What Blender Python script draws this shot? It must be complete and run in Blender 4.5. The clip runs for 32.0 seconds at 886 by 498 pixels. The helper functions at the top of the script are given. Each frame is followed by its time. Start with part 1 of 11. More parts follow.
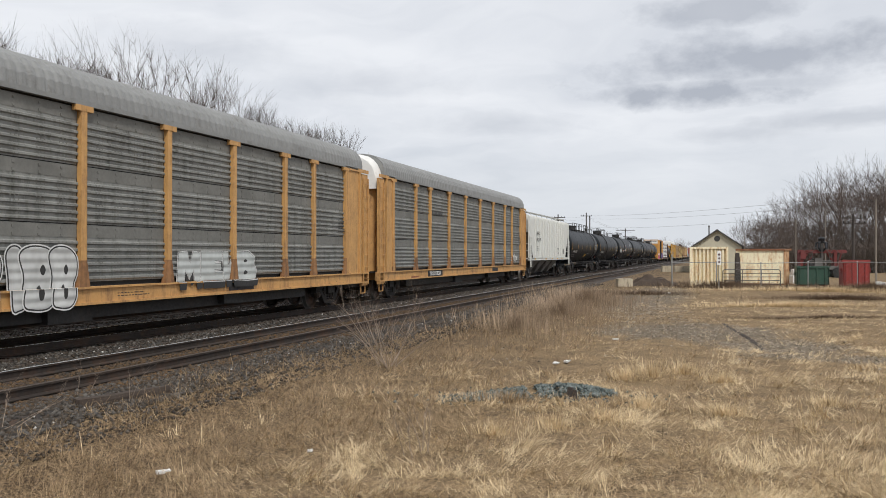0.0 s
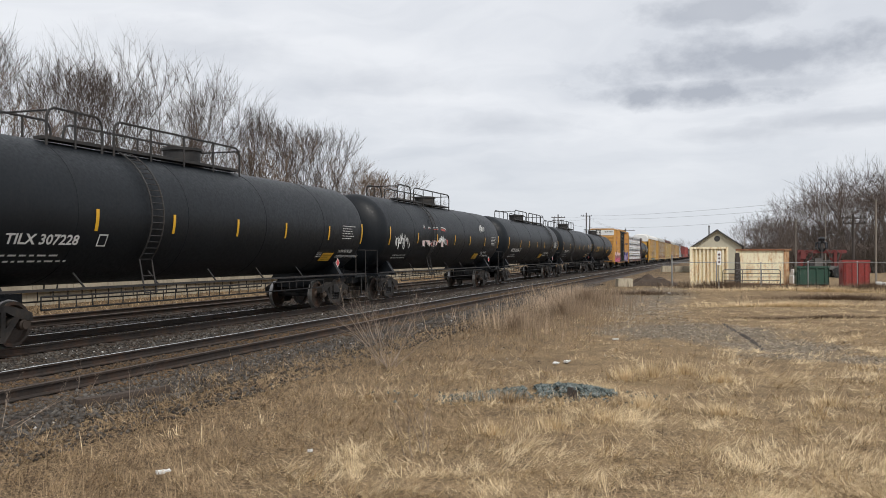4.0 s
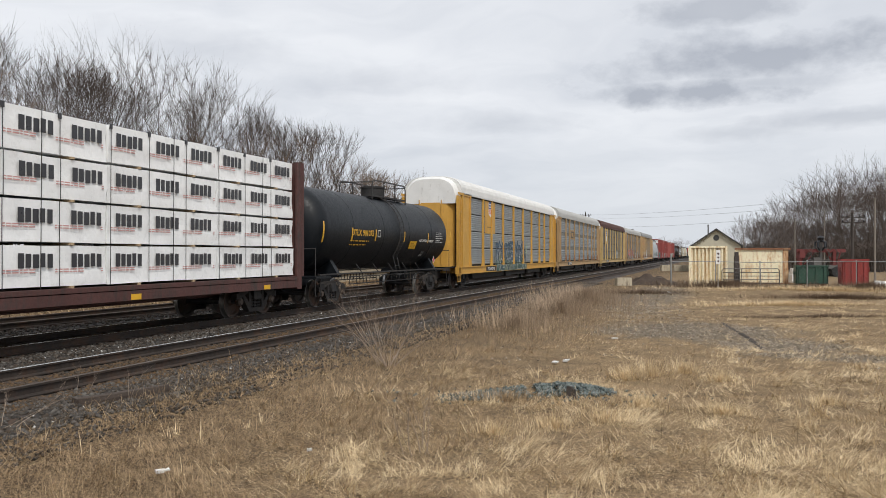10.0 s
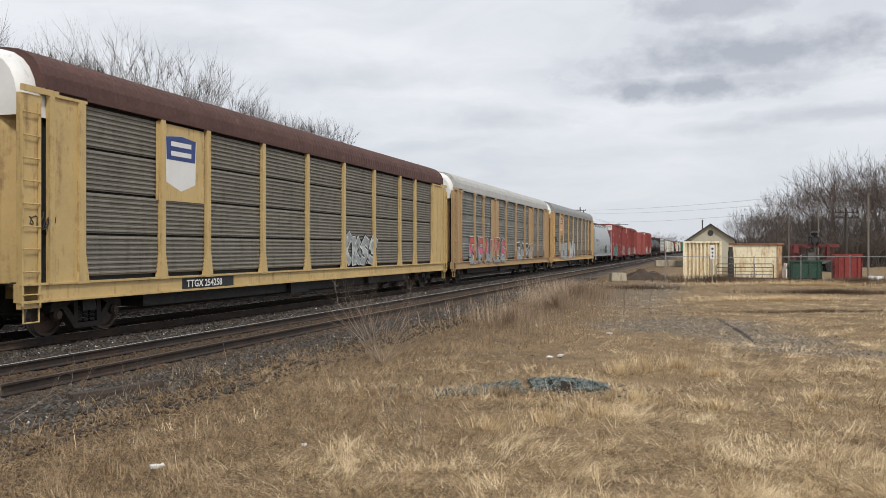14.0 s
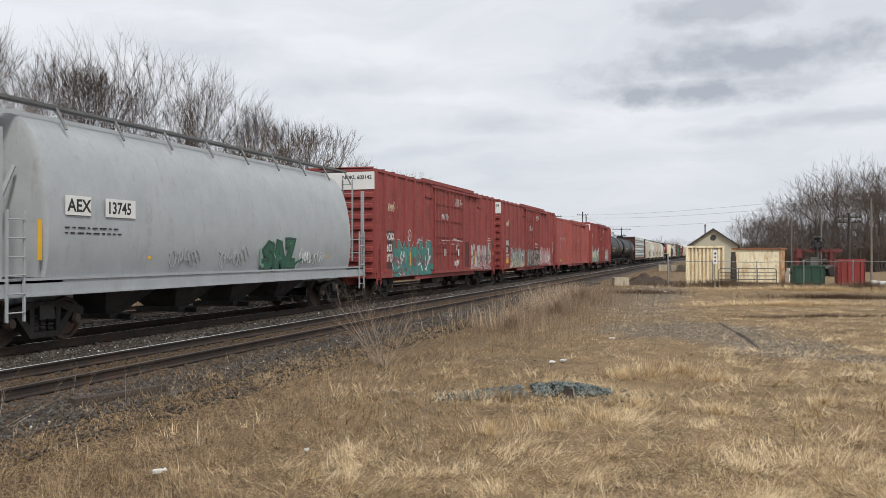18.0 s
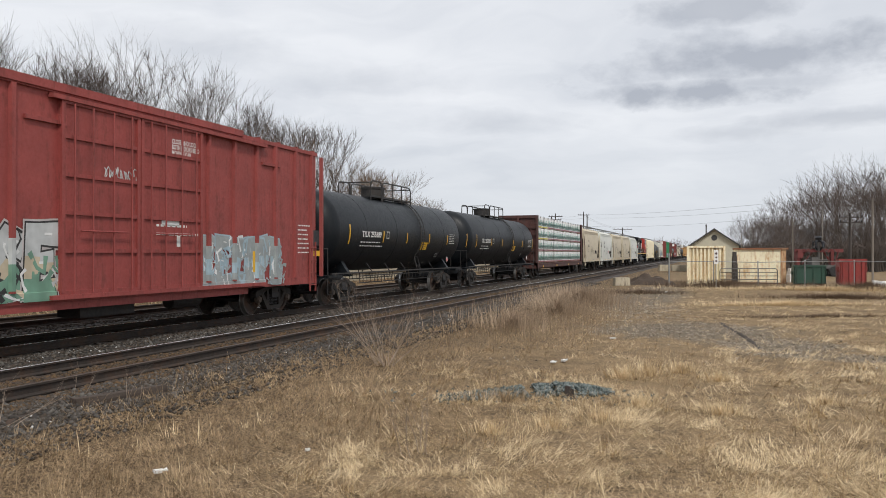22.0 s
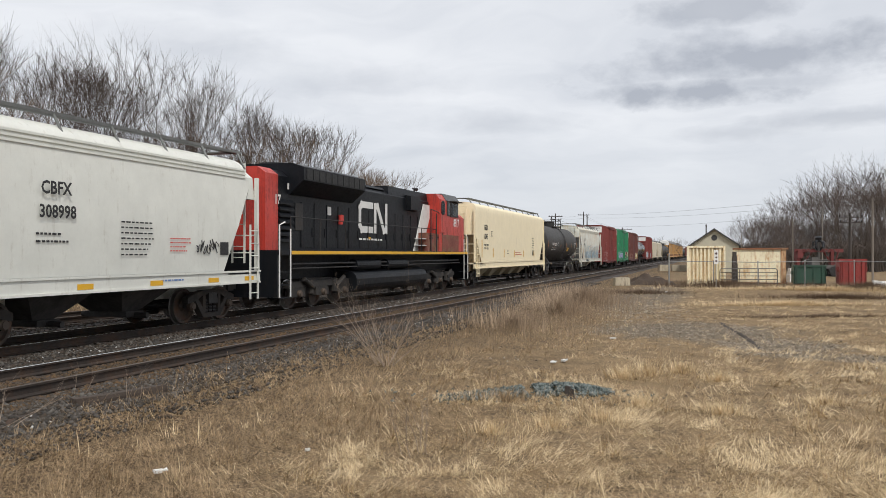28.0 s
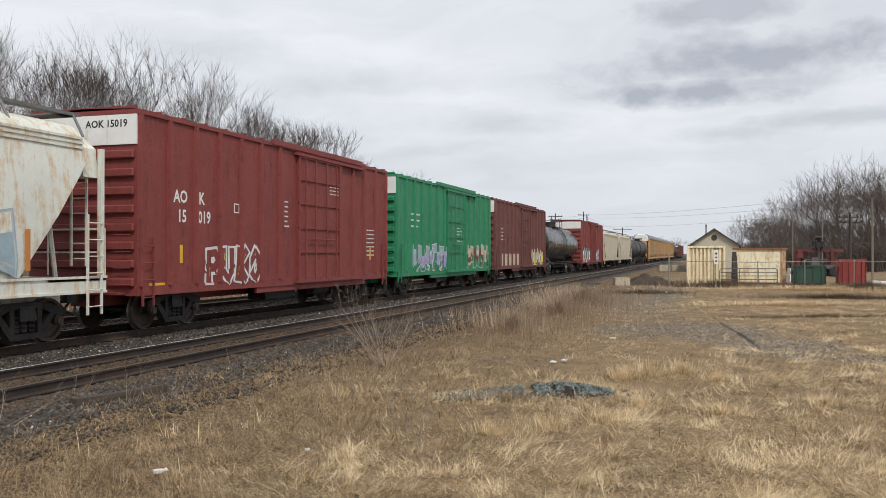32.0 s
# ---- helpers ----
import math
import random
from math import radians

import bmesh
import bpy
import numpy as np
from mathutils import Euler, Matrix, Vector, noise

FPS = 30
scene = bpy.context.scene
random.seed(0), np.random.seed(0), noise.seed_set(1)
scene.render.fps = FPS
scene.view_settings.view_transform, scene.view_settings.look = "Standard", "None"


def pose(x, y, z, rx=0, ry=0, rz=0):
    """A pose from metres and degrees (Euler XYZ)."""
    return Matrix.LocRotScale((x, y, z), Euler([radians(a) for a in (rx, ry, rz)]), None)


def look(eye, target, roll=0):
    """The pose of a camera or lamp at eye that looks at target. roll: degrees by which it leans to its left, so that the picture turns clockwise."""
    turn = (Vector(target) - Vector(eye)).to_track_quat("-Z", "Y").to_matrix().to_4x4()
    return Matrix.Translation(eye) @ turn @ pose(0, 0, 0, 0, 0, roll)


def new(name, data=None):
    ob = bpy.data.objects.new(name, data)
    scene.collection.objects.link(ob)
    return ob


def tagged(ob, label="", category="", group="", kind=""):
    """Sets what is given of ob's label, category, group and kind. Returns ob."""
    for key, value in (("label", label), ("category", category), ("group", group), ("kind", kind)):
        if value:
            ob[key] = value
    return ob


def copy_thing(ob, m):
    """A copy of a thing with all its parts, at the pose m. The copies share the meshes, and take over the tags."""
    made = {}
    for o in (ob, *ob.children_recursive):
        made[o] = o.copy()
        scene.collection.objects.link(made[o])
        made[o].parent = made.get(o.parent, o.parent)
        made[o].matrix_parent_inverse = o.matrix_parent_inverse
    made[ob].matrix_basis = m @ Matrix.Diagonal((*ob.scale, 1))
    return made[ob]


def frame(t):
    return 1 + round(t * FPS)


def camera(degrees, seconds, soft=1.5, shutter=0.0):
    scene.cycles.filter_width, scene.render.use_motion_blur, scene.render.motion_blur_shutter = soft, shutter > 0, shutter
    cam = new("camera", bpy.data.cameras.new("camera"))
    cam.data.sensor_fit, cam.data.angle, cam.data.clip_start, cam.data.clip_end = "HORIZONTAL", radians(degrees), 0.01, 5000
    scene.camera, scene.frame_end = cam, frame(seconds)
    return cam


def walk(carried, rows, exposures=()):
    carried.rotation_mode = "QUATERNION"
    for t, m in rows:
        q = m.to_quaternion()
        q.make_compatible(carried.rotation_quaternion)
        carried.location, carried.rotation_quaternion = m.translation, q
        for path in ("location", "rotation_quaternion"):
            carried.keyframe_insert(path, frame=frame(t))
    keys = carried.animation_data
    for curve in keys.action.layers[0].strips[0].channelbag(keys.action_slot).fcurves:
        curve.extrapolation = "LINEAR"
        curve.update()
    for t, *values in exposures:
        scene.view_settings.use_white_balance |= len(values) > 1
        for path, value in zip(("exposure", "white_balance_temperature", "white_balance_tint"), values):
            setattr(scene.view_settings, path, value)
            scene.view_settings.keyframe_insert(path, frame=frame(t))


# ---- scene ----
# ---- camera and its path ----
SECONDS = 32.0
cam = camera(54.7, SECONDS, soft=0.6)
FOCAL = 1515.0                      # focal length in picture units
EYE = Vector((0.0, 0.0, 1.83))      # z = 0 is the top of the rails
YAW, PITCH = 17.65, 0.36            # left of the tracks' direction, upwards


def aim(dx, dy):
    """Camera pose when the hand has let the view drift by dx, dy."""
    yaw = radians(YAW) + math.atan(dx / FOCAL)
    pitch = radians(PITCH) + math.atan(dy / FOCAL)
    way = Vector((-math.sin(yaw) * math.cos(pitch), math.cos(yaw) * math.cos(pitch), math.sin(pitch)))
    return look(EYE, EYE + way)


walk(cam, [(t, aim(dx, dy)) for t, dx, dy in (
    (0, 1.0, 0.5), (3.5, 1.0, 0.6), (5.5, 1.0, 0.4), (8, 0.8, 0.4), (9, 0, 0), (9.5, -0.2, -1.0), (10, -0.4, -1.0),
    (10.5, 0.1, 0.3), (11, 0.8, 0.3), (12, 0.8, 0.2), (12.5, 0.7, -1.0), (13, 0.5, -1.1), (13.5, -2.2, -3.2), (14, -9.7, -9.6),
    (14.5, -12.3, -9.7), (15.5, -9.6, -6.2), (16.5, -6.7, -3.2), (17, -6.7, -2.8), (17.5, -5.6, -2.4), (18, -5.3, -1.3),
    (20, -5.0, -1.2), (21, -3.9, -1.2), (22, -3.6, -1.2), (27, -3.6, -1.2), (32, -3.8, -1.2))])

# ---- light ----
SUN_ELEVATION, SUN_AZIMUTH = radians(50), radians(142)   # azimuth from +y (along the tracks) towards +x
sun = new("sun", bpy.data.lights.new("sun", "SUN"))
sun.data.energy, sun.data.angle, sun.data.color = 2.4, radians(10), (1.0, 0.95, 0.88)
sun_way = Vector((math.sin(SUN_AZIMUTH) * math.cos(SUN_ELEVATION), math.cos(SUN_AZIMUTH) * math.cos(SUN_ELEVATION), math.sin(SUN_ELEVATION)))
sun.matrix_world = look(sun_way * 50, (0, 0, 0))
scene.view_settings.exposure = 0.0


class Net:
    """Short-hand for building node trees."""

    def __init__(self, tree):
        self.tree = tree
        tree.nodes.clear()

    def node(self, kind, inputs=None, **settings):
        n = self.tree.nodes.new(kind)
        for k, v in settings.items():
            if k == "operation":
                n.operation = v
            elif k == "blend_type":
                n.blend_type = v
            elif k == "data_type":
                n.data_type = v
            elif k == "noise_dimensions":
                n.noise_dimensions = v
            elif k == "sky_type":
                n.sky_type = v
            elif k == "feature":
                n.feature = v
        for k, v in (inputs or {}).items():
            if isinstance(v, bpy.types.NodeSocket):
                self.tree.links.new(v, n.inputs[k])
            else:
                n.inputs[k].default_value = v
        return n

    def math(self, op, a, b=0.0, c=0.0):
        return self.node("ShaderNodeMath", {0: a, 1: b, 2: c}, operation=op).outputs[0]

    def vmath(self, op, a, b=(0, 0, 0)):
        n = self.node("ShaderNodeVectorMath", {0: a, 1: b}, operation=op)
        return n.outputs[1] if op in ("DOT_PRODUCT", "LENGTH", "DISTANCE") else n.outputs[0]

    def mix(self, fac, a, b, blend="MIX"):
        n = self.node("ShaderNodeMix", data_type="RGBA", blend_type=blend)
        for i, v in ((0, fac), (6, a), (7, b)):
            if isinstance(v, bpy.types.NodeSocket):
                self.tree.links.new(v, n.inputs[i])
            else:
                n.inputs[i].default_value = v if i == 0 else (*v[:3], 1)
        return n.outputs[2]

    def noise(self, vec, scale, detail=4.0, rough=0.55):
        return self.node("ShaderNodeTexNoise", {"Vector": vec, "Scale": scale, "Detail": detail, "Roughness": rough}).outputs[0]

    def ramp(self, v, lo, hi, a=0.0, b=1.0):
        return self.node("ShaderNodeMapRange", {0: v, 1: lo, 2: hi, 3: a, 4: b}).outputs[0]


def make_world():
    w = bpy.data.worlds.new("overcast_sky")
    scene.world = w
    w.use_nodes = True
    n = Net(w.node_tree)
    sky = n.node("ShaderNodeTexSky", sky_type="NISHITA")
    sky.sun_disc, sky.sun_elevation, sky.sun_rotation = False, SUN_ELEVATION, SUN_AZIMUTH
    d = n.node("ShaderNodeTexCoord").outputs["Generated"]
    sep = n.node("ShaderNodeSeparateXYZ", {0: d})
    x, y, z = sep.outputs
    # a flat cloud deck: directions projected on a plane overhead
    up = n.math("ADD", n.math("MAXIMUM", z, 0.0), 0.16)
    deck = n.node("ShaderNodeCombineXYZ", {0: n.math("DIVIDE", x, up), 1: n.math("DIVIDE", y, up), 2: 0.0}).outputs[0]
    warp = n.node("ShaderNodeTexNoise", {"Vector": deck, "Scale": 1.4, "Detail": 3.0})
    bent = n.vmath("ADD", deck, n.vmath("SCALE", n.vmath("SUBTRACT", warp.outputs[1], (0.5, 0.5, 0.5)), (0, 0, 0)))
    big = n.noise(bent, 0.7, 5.0, 0.5)
    wisps = n.noise(n.vmath("MULTIPLY", bent, (1.0, 1.5, 1.0)), 1.7, 6.0, 0.55)
    cover = n.math("ADD", n.math("MULTIPLY", big, 0.6), n.math("MULTIPLY", wisps, 0.4))
    # the darker, flat-based cloud banks low over the wood, thickened where the deck is already dense
    def bank(az, el, half_w, half_h, soft):
        a = radians(az)
        right = n.vmath("DOT_PRODUCT", d, (math.cos(a), math.sin(a), 0))
        ahead = n.vmath("DOT_PRODUCT", d, (-math.sin(a), math.cos(a), 0))
        u = n.math("DIVIDE", right, n.math("MAXIMUM", ahead, 0.05))
        v = n.math("DIVIDE", z, n.math("MAXIMUM", ahead, 0.05))
        flat = n.vmath("MULTIPLY", d, (1.0, 1.0, 1.7))
        wob = n.node("ShaderNodeTexNoise", {"Vector": flat, "Scale": 8.0, "Detail": 5.0}).outputs[0]
        wob2 = n.node("ShaderNodeTexNoise", {"Vector": flat, "Scale": 24.0, "Detail": 5.0, "Roughness": 0.6}).outputs[0]
        r = n.vmath("LENGTH", n.node("ShaderNodeCombineXYZ", {0: n.math("DIVIDE", u, half_w), 1: n.math("DIVIDE", n.math("SUBTRACT", v, math.tan(radians(el))), half_h), 2: 0.0}).outputs[0])
        r = n.math("ADD", r, n.math("ADD", n.math("MULTIPLY", n.math("SUBTRACT", wob, 0.5), 1.9), n.math("MULTIPLY", n.math("SUBTRACT", wob2, 0.5), 1.9)))
        return n.ramp(r, 1.0 + soft, 1.0 - soft)
    banks = 0.0
    for az, el, half_w, half_h, soft, weight in ((-3.2, 12.2, 0.15, 0.023, 0.5, 0.95), (1.0, 10.3, 0.08, 0.014, 0.45, 1.0), (-2.6, 10.6, 0.08, 0.009, 0.6, 0.5),
                                                 (-0.6, 15.2, 0.075, 0.014, 0.45, 0.75), (-7.5, 8.2, 0.075, 0.008, 0.6, 0.5), (14.5, 8.6, 0.07, 0.012, 0.6, 0.3), (23.0, 11.2, 0.09, 0.018, 0.7, 0.3),
                                                 (-1.0, 7.6, 0.05, 0.007, 0.6, 0.35), (34.0, 13.0, 0.09, 0.02, 0.7, 0.3)):
        banks = n.math("MAXIMUM", n.math("MULTIPLY", bank(az, el, half_w, half_h, soft), weight), banks)
    base = n.mix(n.ramp(cover, 0.38, 0.68), (0.885, 0.905, 0.945), (0.63, 0.665, 0.73))
    low = n.mix(n.ramp(z, 0.0, 0.16), (0.70, 0.735, 0.79), base)
    col = n.mix(n.math("MULTIPLY", banks, 0.8), low, (0.39, 0.42, 0.485))
    through_gaps = n.mix(0.94, n.mix(1.0, sky.outputs[0], (0.08, 0.08, 0.08), "MULTIPLY"), col)
    bg = n.node("ShaderNodeBackground", {0: through_gaps, 1: 1.0})
    out = n.node("ShaderNodeOutputWorld")
    w.node_tree.links.new(bg.outputs[0], out.inputs[0])


make_world()

# ---- materials ----
MATS = {}


def surface(name, colour, rough=0.6, metal=0.0, vary=0.15, scale=1.5, grain=14.0, bump=0.15, dirt=None, dirt_amount=0.0, streak=False, spec=0.5, per_object=0.0, ribs=0.0):
    """A painted, stained surface: broad mottling, fine grain, and dirt or rust in runs and patches."""
    if name in MATS:
        return MATS[name]
    m = bpy.data.materials.new(name)
    m.use_nodes = True
    n = Net(m.node_tree)
    co = n.node("ShaderNodeTexCoord").outputs["Object"]
    info = n.node("ShaderNodeObjectInfo")
    co = n.vmath("ADD", co, n.node("ShaderNodeCombineXYZ", {0: n.math("MULTIPLY", info.outputs["Random"], 37.0), 1: n.math("MULTIPLY", info.outputs["Random"], 17.0), 2: 0.0}).outputs[0])
    broad = n.noise(co, scale, 5.0, 0.6)
    fine = n.noise(co, grain, 4.0, 0.65)
    c = Vector(colour[:3])
    col = n.mix(n.ramp(broad, 0.3, 0.7), tuple(c * (1 - vary)), tuple(c * (1 + vary * 0.7)))
    col = n.mix(n.math("MULTIPLY", n.ramp(fine, 0.35, 0.7), vary * 0.8), col, tuple(c * 0.55))
    r = n.ramp(fine, 0.3, 0.7, max(0.05, rough - 0.1), min(1.0, rough + 0.12))
    if dirt is not None:
        stretch = (3.0, 3.0, 0.35) if streak else (1.0, 1.0, 1.0)
        runs = n.noise(n.vmath("MULTIPLY", co, stretch), 1.9, 7.0, 0.68)
        spots = n.noise(co, 5.5, 6.0, 0.7)
        lump = n.math("ADD", n.math("MULTIPLY", runs, 0.65), n.math("MULTIPLY", spots, 0.35))
        f = n.ramp(lump, 0.62 - dirt_amount * 0.28, 0.74 - dirt_amount * 0.18)
        f = n.math("MULTIPLY", f, min(1.0, 0.45 + dirt_amount))
        col = n.mix(f, col, dirt)
        r = n.math("ADD", r, n.math("MULTIPLY", f, 0.2))
    if per_object:
        col = n.mix(n.math("MULTIPLY", info.outputs["Random"], per_object), col, tuple(c * 0.45))
    b = n.node("ShaderNodeBsdfPrincipled", {"Base Color": col, "Roughness": r, "Metallic": metal, "Specular IOR Level": spec})
    if bump:
        bm_ = n.node("ShaderNodeBump", {"Strength": bump, "Distance": 0.02, "Height": n.math("ADD", n.math("MULTIPLY", fine, 0.6), n.math("MULTIPLY", broad, 0.4))})
        m.node_tree.links.new(bm_.outputs[0], b.inputs["Normal"])
    if ribs:
        # paint that follows pressed ribs of this pitch
        z = n.node("ShaderNodeSeparateXYZ", {0: n.node("ShaderNodeTexCoord").outputs["Object"]}).outputs[2]
        wave = n.math("SINE", n.math("MULTIPLY", z, 2 * math.pi / ribs))
        bm_ = n.node("ShaderNodeBump", {"Strength": 0.45, "Distance": 0.016, "Height": wave})
        m.node_tree.links.new(bm_.outputs[0], b.inputs["Normal"])
    out = n.node("ShaderNodeOutputMaterial")
    m.node_tree.links.new(b.outputs[0], out.inputs[0])
    MATS[name] = m
    return m


def plain(name, colour, rough=0.5, metal=0.0):
    return surface(name, colour, rough, metal, vary=0.06, bump=0.0)


def island(name, colours, rough=0.85, spread=0.5, tuft=0.0, patch=0.35):
    """For loose stuff (grass, stones, twigs): each piece its own tone, with broad patches over the ground."""
    if name in MATS:
        return MATS[name]
    m = bpy.data.materials.new(name)
    m.use_nodes = True
    n = Net(m.node_tree)
    geo = n.node("ShaderNodeNewGeometry")
    rnd = geo.outputs["Random Per Island"]
    pos = geo.outputs["Position"]
    ramp = n.node("ShaderNodeValToRGB")
    els = ramp.color_ramp.elements
    for i, cc in enumerate(colours):
        e = els[i] if i < 2 else els.new(0.5)
        e.color = (*cc, 1)
    for i, e in enumerate(list(els)):
        e.position = i / max(1, len(colours) - 1)
    patches = n.noise(pos, patch, 4.0, 0.6)
    v = n.math("ADD", n.math("MULTIPLY", rnd, spread), n.math("MULTIPLY", n.ramp(patches, 0.3, 0.7), 1 - spread))
    if tuft:
        v = n.math("ADD", n.math("MULTIPLY", v, 1 - tuft), n.math("MULTIPLY", n.ramp(n.noise(pos, 4.2, 5.0, 0.65), 0.38, 0.62), tuft))
    m.node_tree.links.new(v, ramp.inputs[0])
    b = n.node("ShaderNodeBsdfPrincipled", {"Base Color": ramp.outputs[0], "Roughness": rough, "Specular IOR Level": 0.25})
    out = n.node("ShaderNodeOutputMaterial")
    m.node_tree.links.new(b.outputs[0], out.inputs[0])
    MATS[name] = m
    return m


RUST = (0.16, 0.07, 0.035)
GRIME = (0.045, 0.04, 0.036)
STEEL_DARK = surface("grimy_black_steel", (0.022, 0.021, 0.021), 0.62, vary=0.3, dirt=(0.05, 0.04, 0.034), dirt_amount=0.45)
WHEEL_STEEL = surface("worn_wheel_steel", (0.06, 0.045, 0.036), 0.55, 0.3, vary=0.35, dirt=(0.12, 0.06, 0.035), dirt_amount=0.5)
WHEEL_TREAD = surface("polished_wheel_rim", (0.35, 0.34, 0.33), 0.35, 0.9, vary=0.2)
RAIL_HEAD = surface("polished_rail_head", (0.8, 0.8, 0.79), 0.22, 0.95, vary=0.2)
RAIL_SIDE = surface("rusty_rail_web", (0.035, 0.026, 0.021), 0.8, 0.1, vary=0.3, dirt=(0.075, 0.042, 0.026), dirt_amount=0.5)
WHITE_PAINT = surface("chalky_white_paint", (0.74, 0.74, 0.72), 0.55, vary=0.08, dirt=(0.35, 0.33, 0.3), dirt_amount=0.2, streak=True)
YELLOW_TAPE = plain("yellow_reflective_tape", (0.72, 0.40, 0.02), 0.4)
WHITE_MARK = plain("white_stencil_paint", (0.72, 0.72, 0.70), 0.6)
BLACK_MARK = plain("black_stencil_paint", (0.02, 0.02, 0.022), 0.6)
RED_MARK = plain("red_stencil_paint", (0.55, 0.05, 0.04), 0.6)

# ---- mesh building ----


def box(bm, x0, x1, y0, y1, z0, z1, taper=0.0):
    """A block; taper draws the top in by that much all round."""
    vs = [bm.verts.new(c) for c in ((x0, y0, z0), (x1, y0, z0), (x1, y1, z0), (x0, y1, z0),
          (x0 + taper, y0 + taper, z1), (x1 - taper, y0 + taper, z1), (x1 - taper, y1 - taper, z1), (x0 + taper, y1 - taper, z1))]
    for f in ((3, 2, 1, 0), (4, 5, 6, 7), (0, 1, 5, 4), (1, 2, 6, 5), (2, 3, 7, 6), (3, 0, 4, 7)):
        bm.faces.new([vs[i] for i in f])


def rod(bm, a, b, r, n=6, r2=None):
    """A round bar from a to b, closed at both ends."""
    a, b = Vector(a), Vector(b)
    d = b - a
    if d.length < 1e-6:
        return
    u = d.orthogonal().normalized()
    v = d.cross(u).normalized()
    rings = []
    for p, rr in ((a, r), (b, r if r2 is None else r2)):
        rings.append([bm.verts.new(p + (u * math.cos(2 * math.pi * i / n) + v * math.sin(2 * math.pi * i / n)) * rr) for i in range(n)])
    for i in range(n):
        bm.faces.new((rings[0][i], rings[0][(i + 1) % n], rings[1][(i + 1) % n], rings[1][i]))
    bm.faces.new(rings[0][::-1])
    bm.faces.new(rings[1])


def pipe(bm, pts, r, n=6):
    """A bent round bar through the points, in one piece."""
    pts = [Vector(p) for p in pts]
    rings, u = [], None
    for i, p in enumerate(pts):
        d = (pts[min(i + 1, len(pts) - 1)] - pts[max(i - 1, 0)]).normalized()
        u = d.orthogonal().normalized() if u is None else (u - d * u.dot(d)).normalized()
        v = d.cross(u)
        rings.append([bm.verts.new(p + (u * math.cos(2 * math.pi * k / n) + v * math.sin(2 * math.pi * k / n)) * r) for k in range(n)])
    for a, b in zip(rings, rings[1:]):
        for k in range(n):
            bm.faces.new((a[k], a[(k + 1) % n], b[(k + 1) % n], b[k]))
    bm.faces.new(rings[0][::-1])
    bm.faces.new(rings[-1])


def sweep(bm, profile, y0, y1, closed=True, caps=True):
    """A profile of (x, z) points drawn out along y."""
    a = [bm.verts.new((x, y0, z)) for x, z in profile]
    b = [bm.verts.new((x, y1, z)) for x, z in profile]
    n = len(profile)
    for i in range(n if closed else n - 1):
        j = (i + 1) % n
        bm.faces.new((a[i], a[j], b[j], b[i]))
    if caps and closed:
        bm.faces.new(a[::-1])
        bm.faces.new(b)


def turned(bm, axis_pts, n=24, centre=(0, 0), along="y"):
    """A turned body: (position along the axis, radius) pairs round an axis through centre."""
    rings = []
    for p, r in axis_pts:
        ring = []
        for i in range(n):
            a = 2 * math.pi * i / n
            u, v = centre[0] + math.cos(a) * r, centre[1] + math.sin(a) * r
            ring.append(bm.verts.new({"y": (u, p, v), "x": (p, u, v), "z": (u, v, p)}[along]))
        rings.append(ring)
    for r0, r1 in zip(rings, rings[1:]):
        for i in range(n):
            bm.faces.new((r0[i], r0[(i + 1) % n], r1[(i + 1) % n], r1[i]))
    bm.faces.new(rings[0][::-1])
    bm.faces.new(rings[-1])


def finish(bm, name, material, smooth=False, bevel=0.0):
    bmesh.ops.recalc_face_normals(bm, faces=bm.faces)
    if bevel:
        bmesh.ops.bevel(bm, geom=[e for e in bm.edges if len(e.link_faces) == 2 and e.calc_face_angle() > 0.6], offset=bevel, segments=1, affect="EDGES", clamp_overlap=True)
    me = bpy.data.meshes.new(name)
    bm.to_mesh(me)
    bm.free()
    if smooth:
        me.shade_smooth()
        me.set_sharp_from_angle(angle=radians(38))
    if material is not None:
        me.materials.append(material)
    return me


def put(name, me, parent=None, at=(0, 0, 0), turn=0.0, label="", material=None):
    """One object on a mesh that may be shared."""
    ob = new(name, me)
    ob.matrix_basis = pose(*at, 0, 0, turn)
    if parent is not None:
        ob.parent = parent
    if material is not None:
        ob.material_slots[0].link = "OBJECT"
        ob.material_slots[0].material = material
    if label:
        ob["label"] = label
    return ob


def part(name, bm, material, parent, label="", smooth=False, bevel=0.0, at=(0, 0, 0)):
    return put(name, finish(bm, name, material, smooth, bevel), parent, at, label=label)


def thing(name, label, category, group="", kind="", at=(0, 0, 0), turn=0.0):
    ob = new(name)
    ob.empty_display_size = 0.3
    ob.matrix_basis = pose(*at, 0, 0, turn)
    return tagged(ob, label, category, group, kind)


def soup(name, verts, faces, material, smooth=False):
    me = bpy.data.meshes.new(name)
    me.from_pydata(verts, [], faces)
    if material:
        me.materials.append(material)
    if smooth:
        me.shade_smooth()
    return me


CACHE = {}


def cached(key, build):
    if key not in CACHE:
        CACHE[key] = build()
    return CACHE[key]


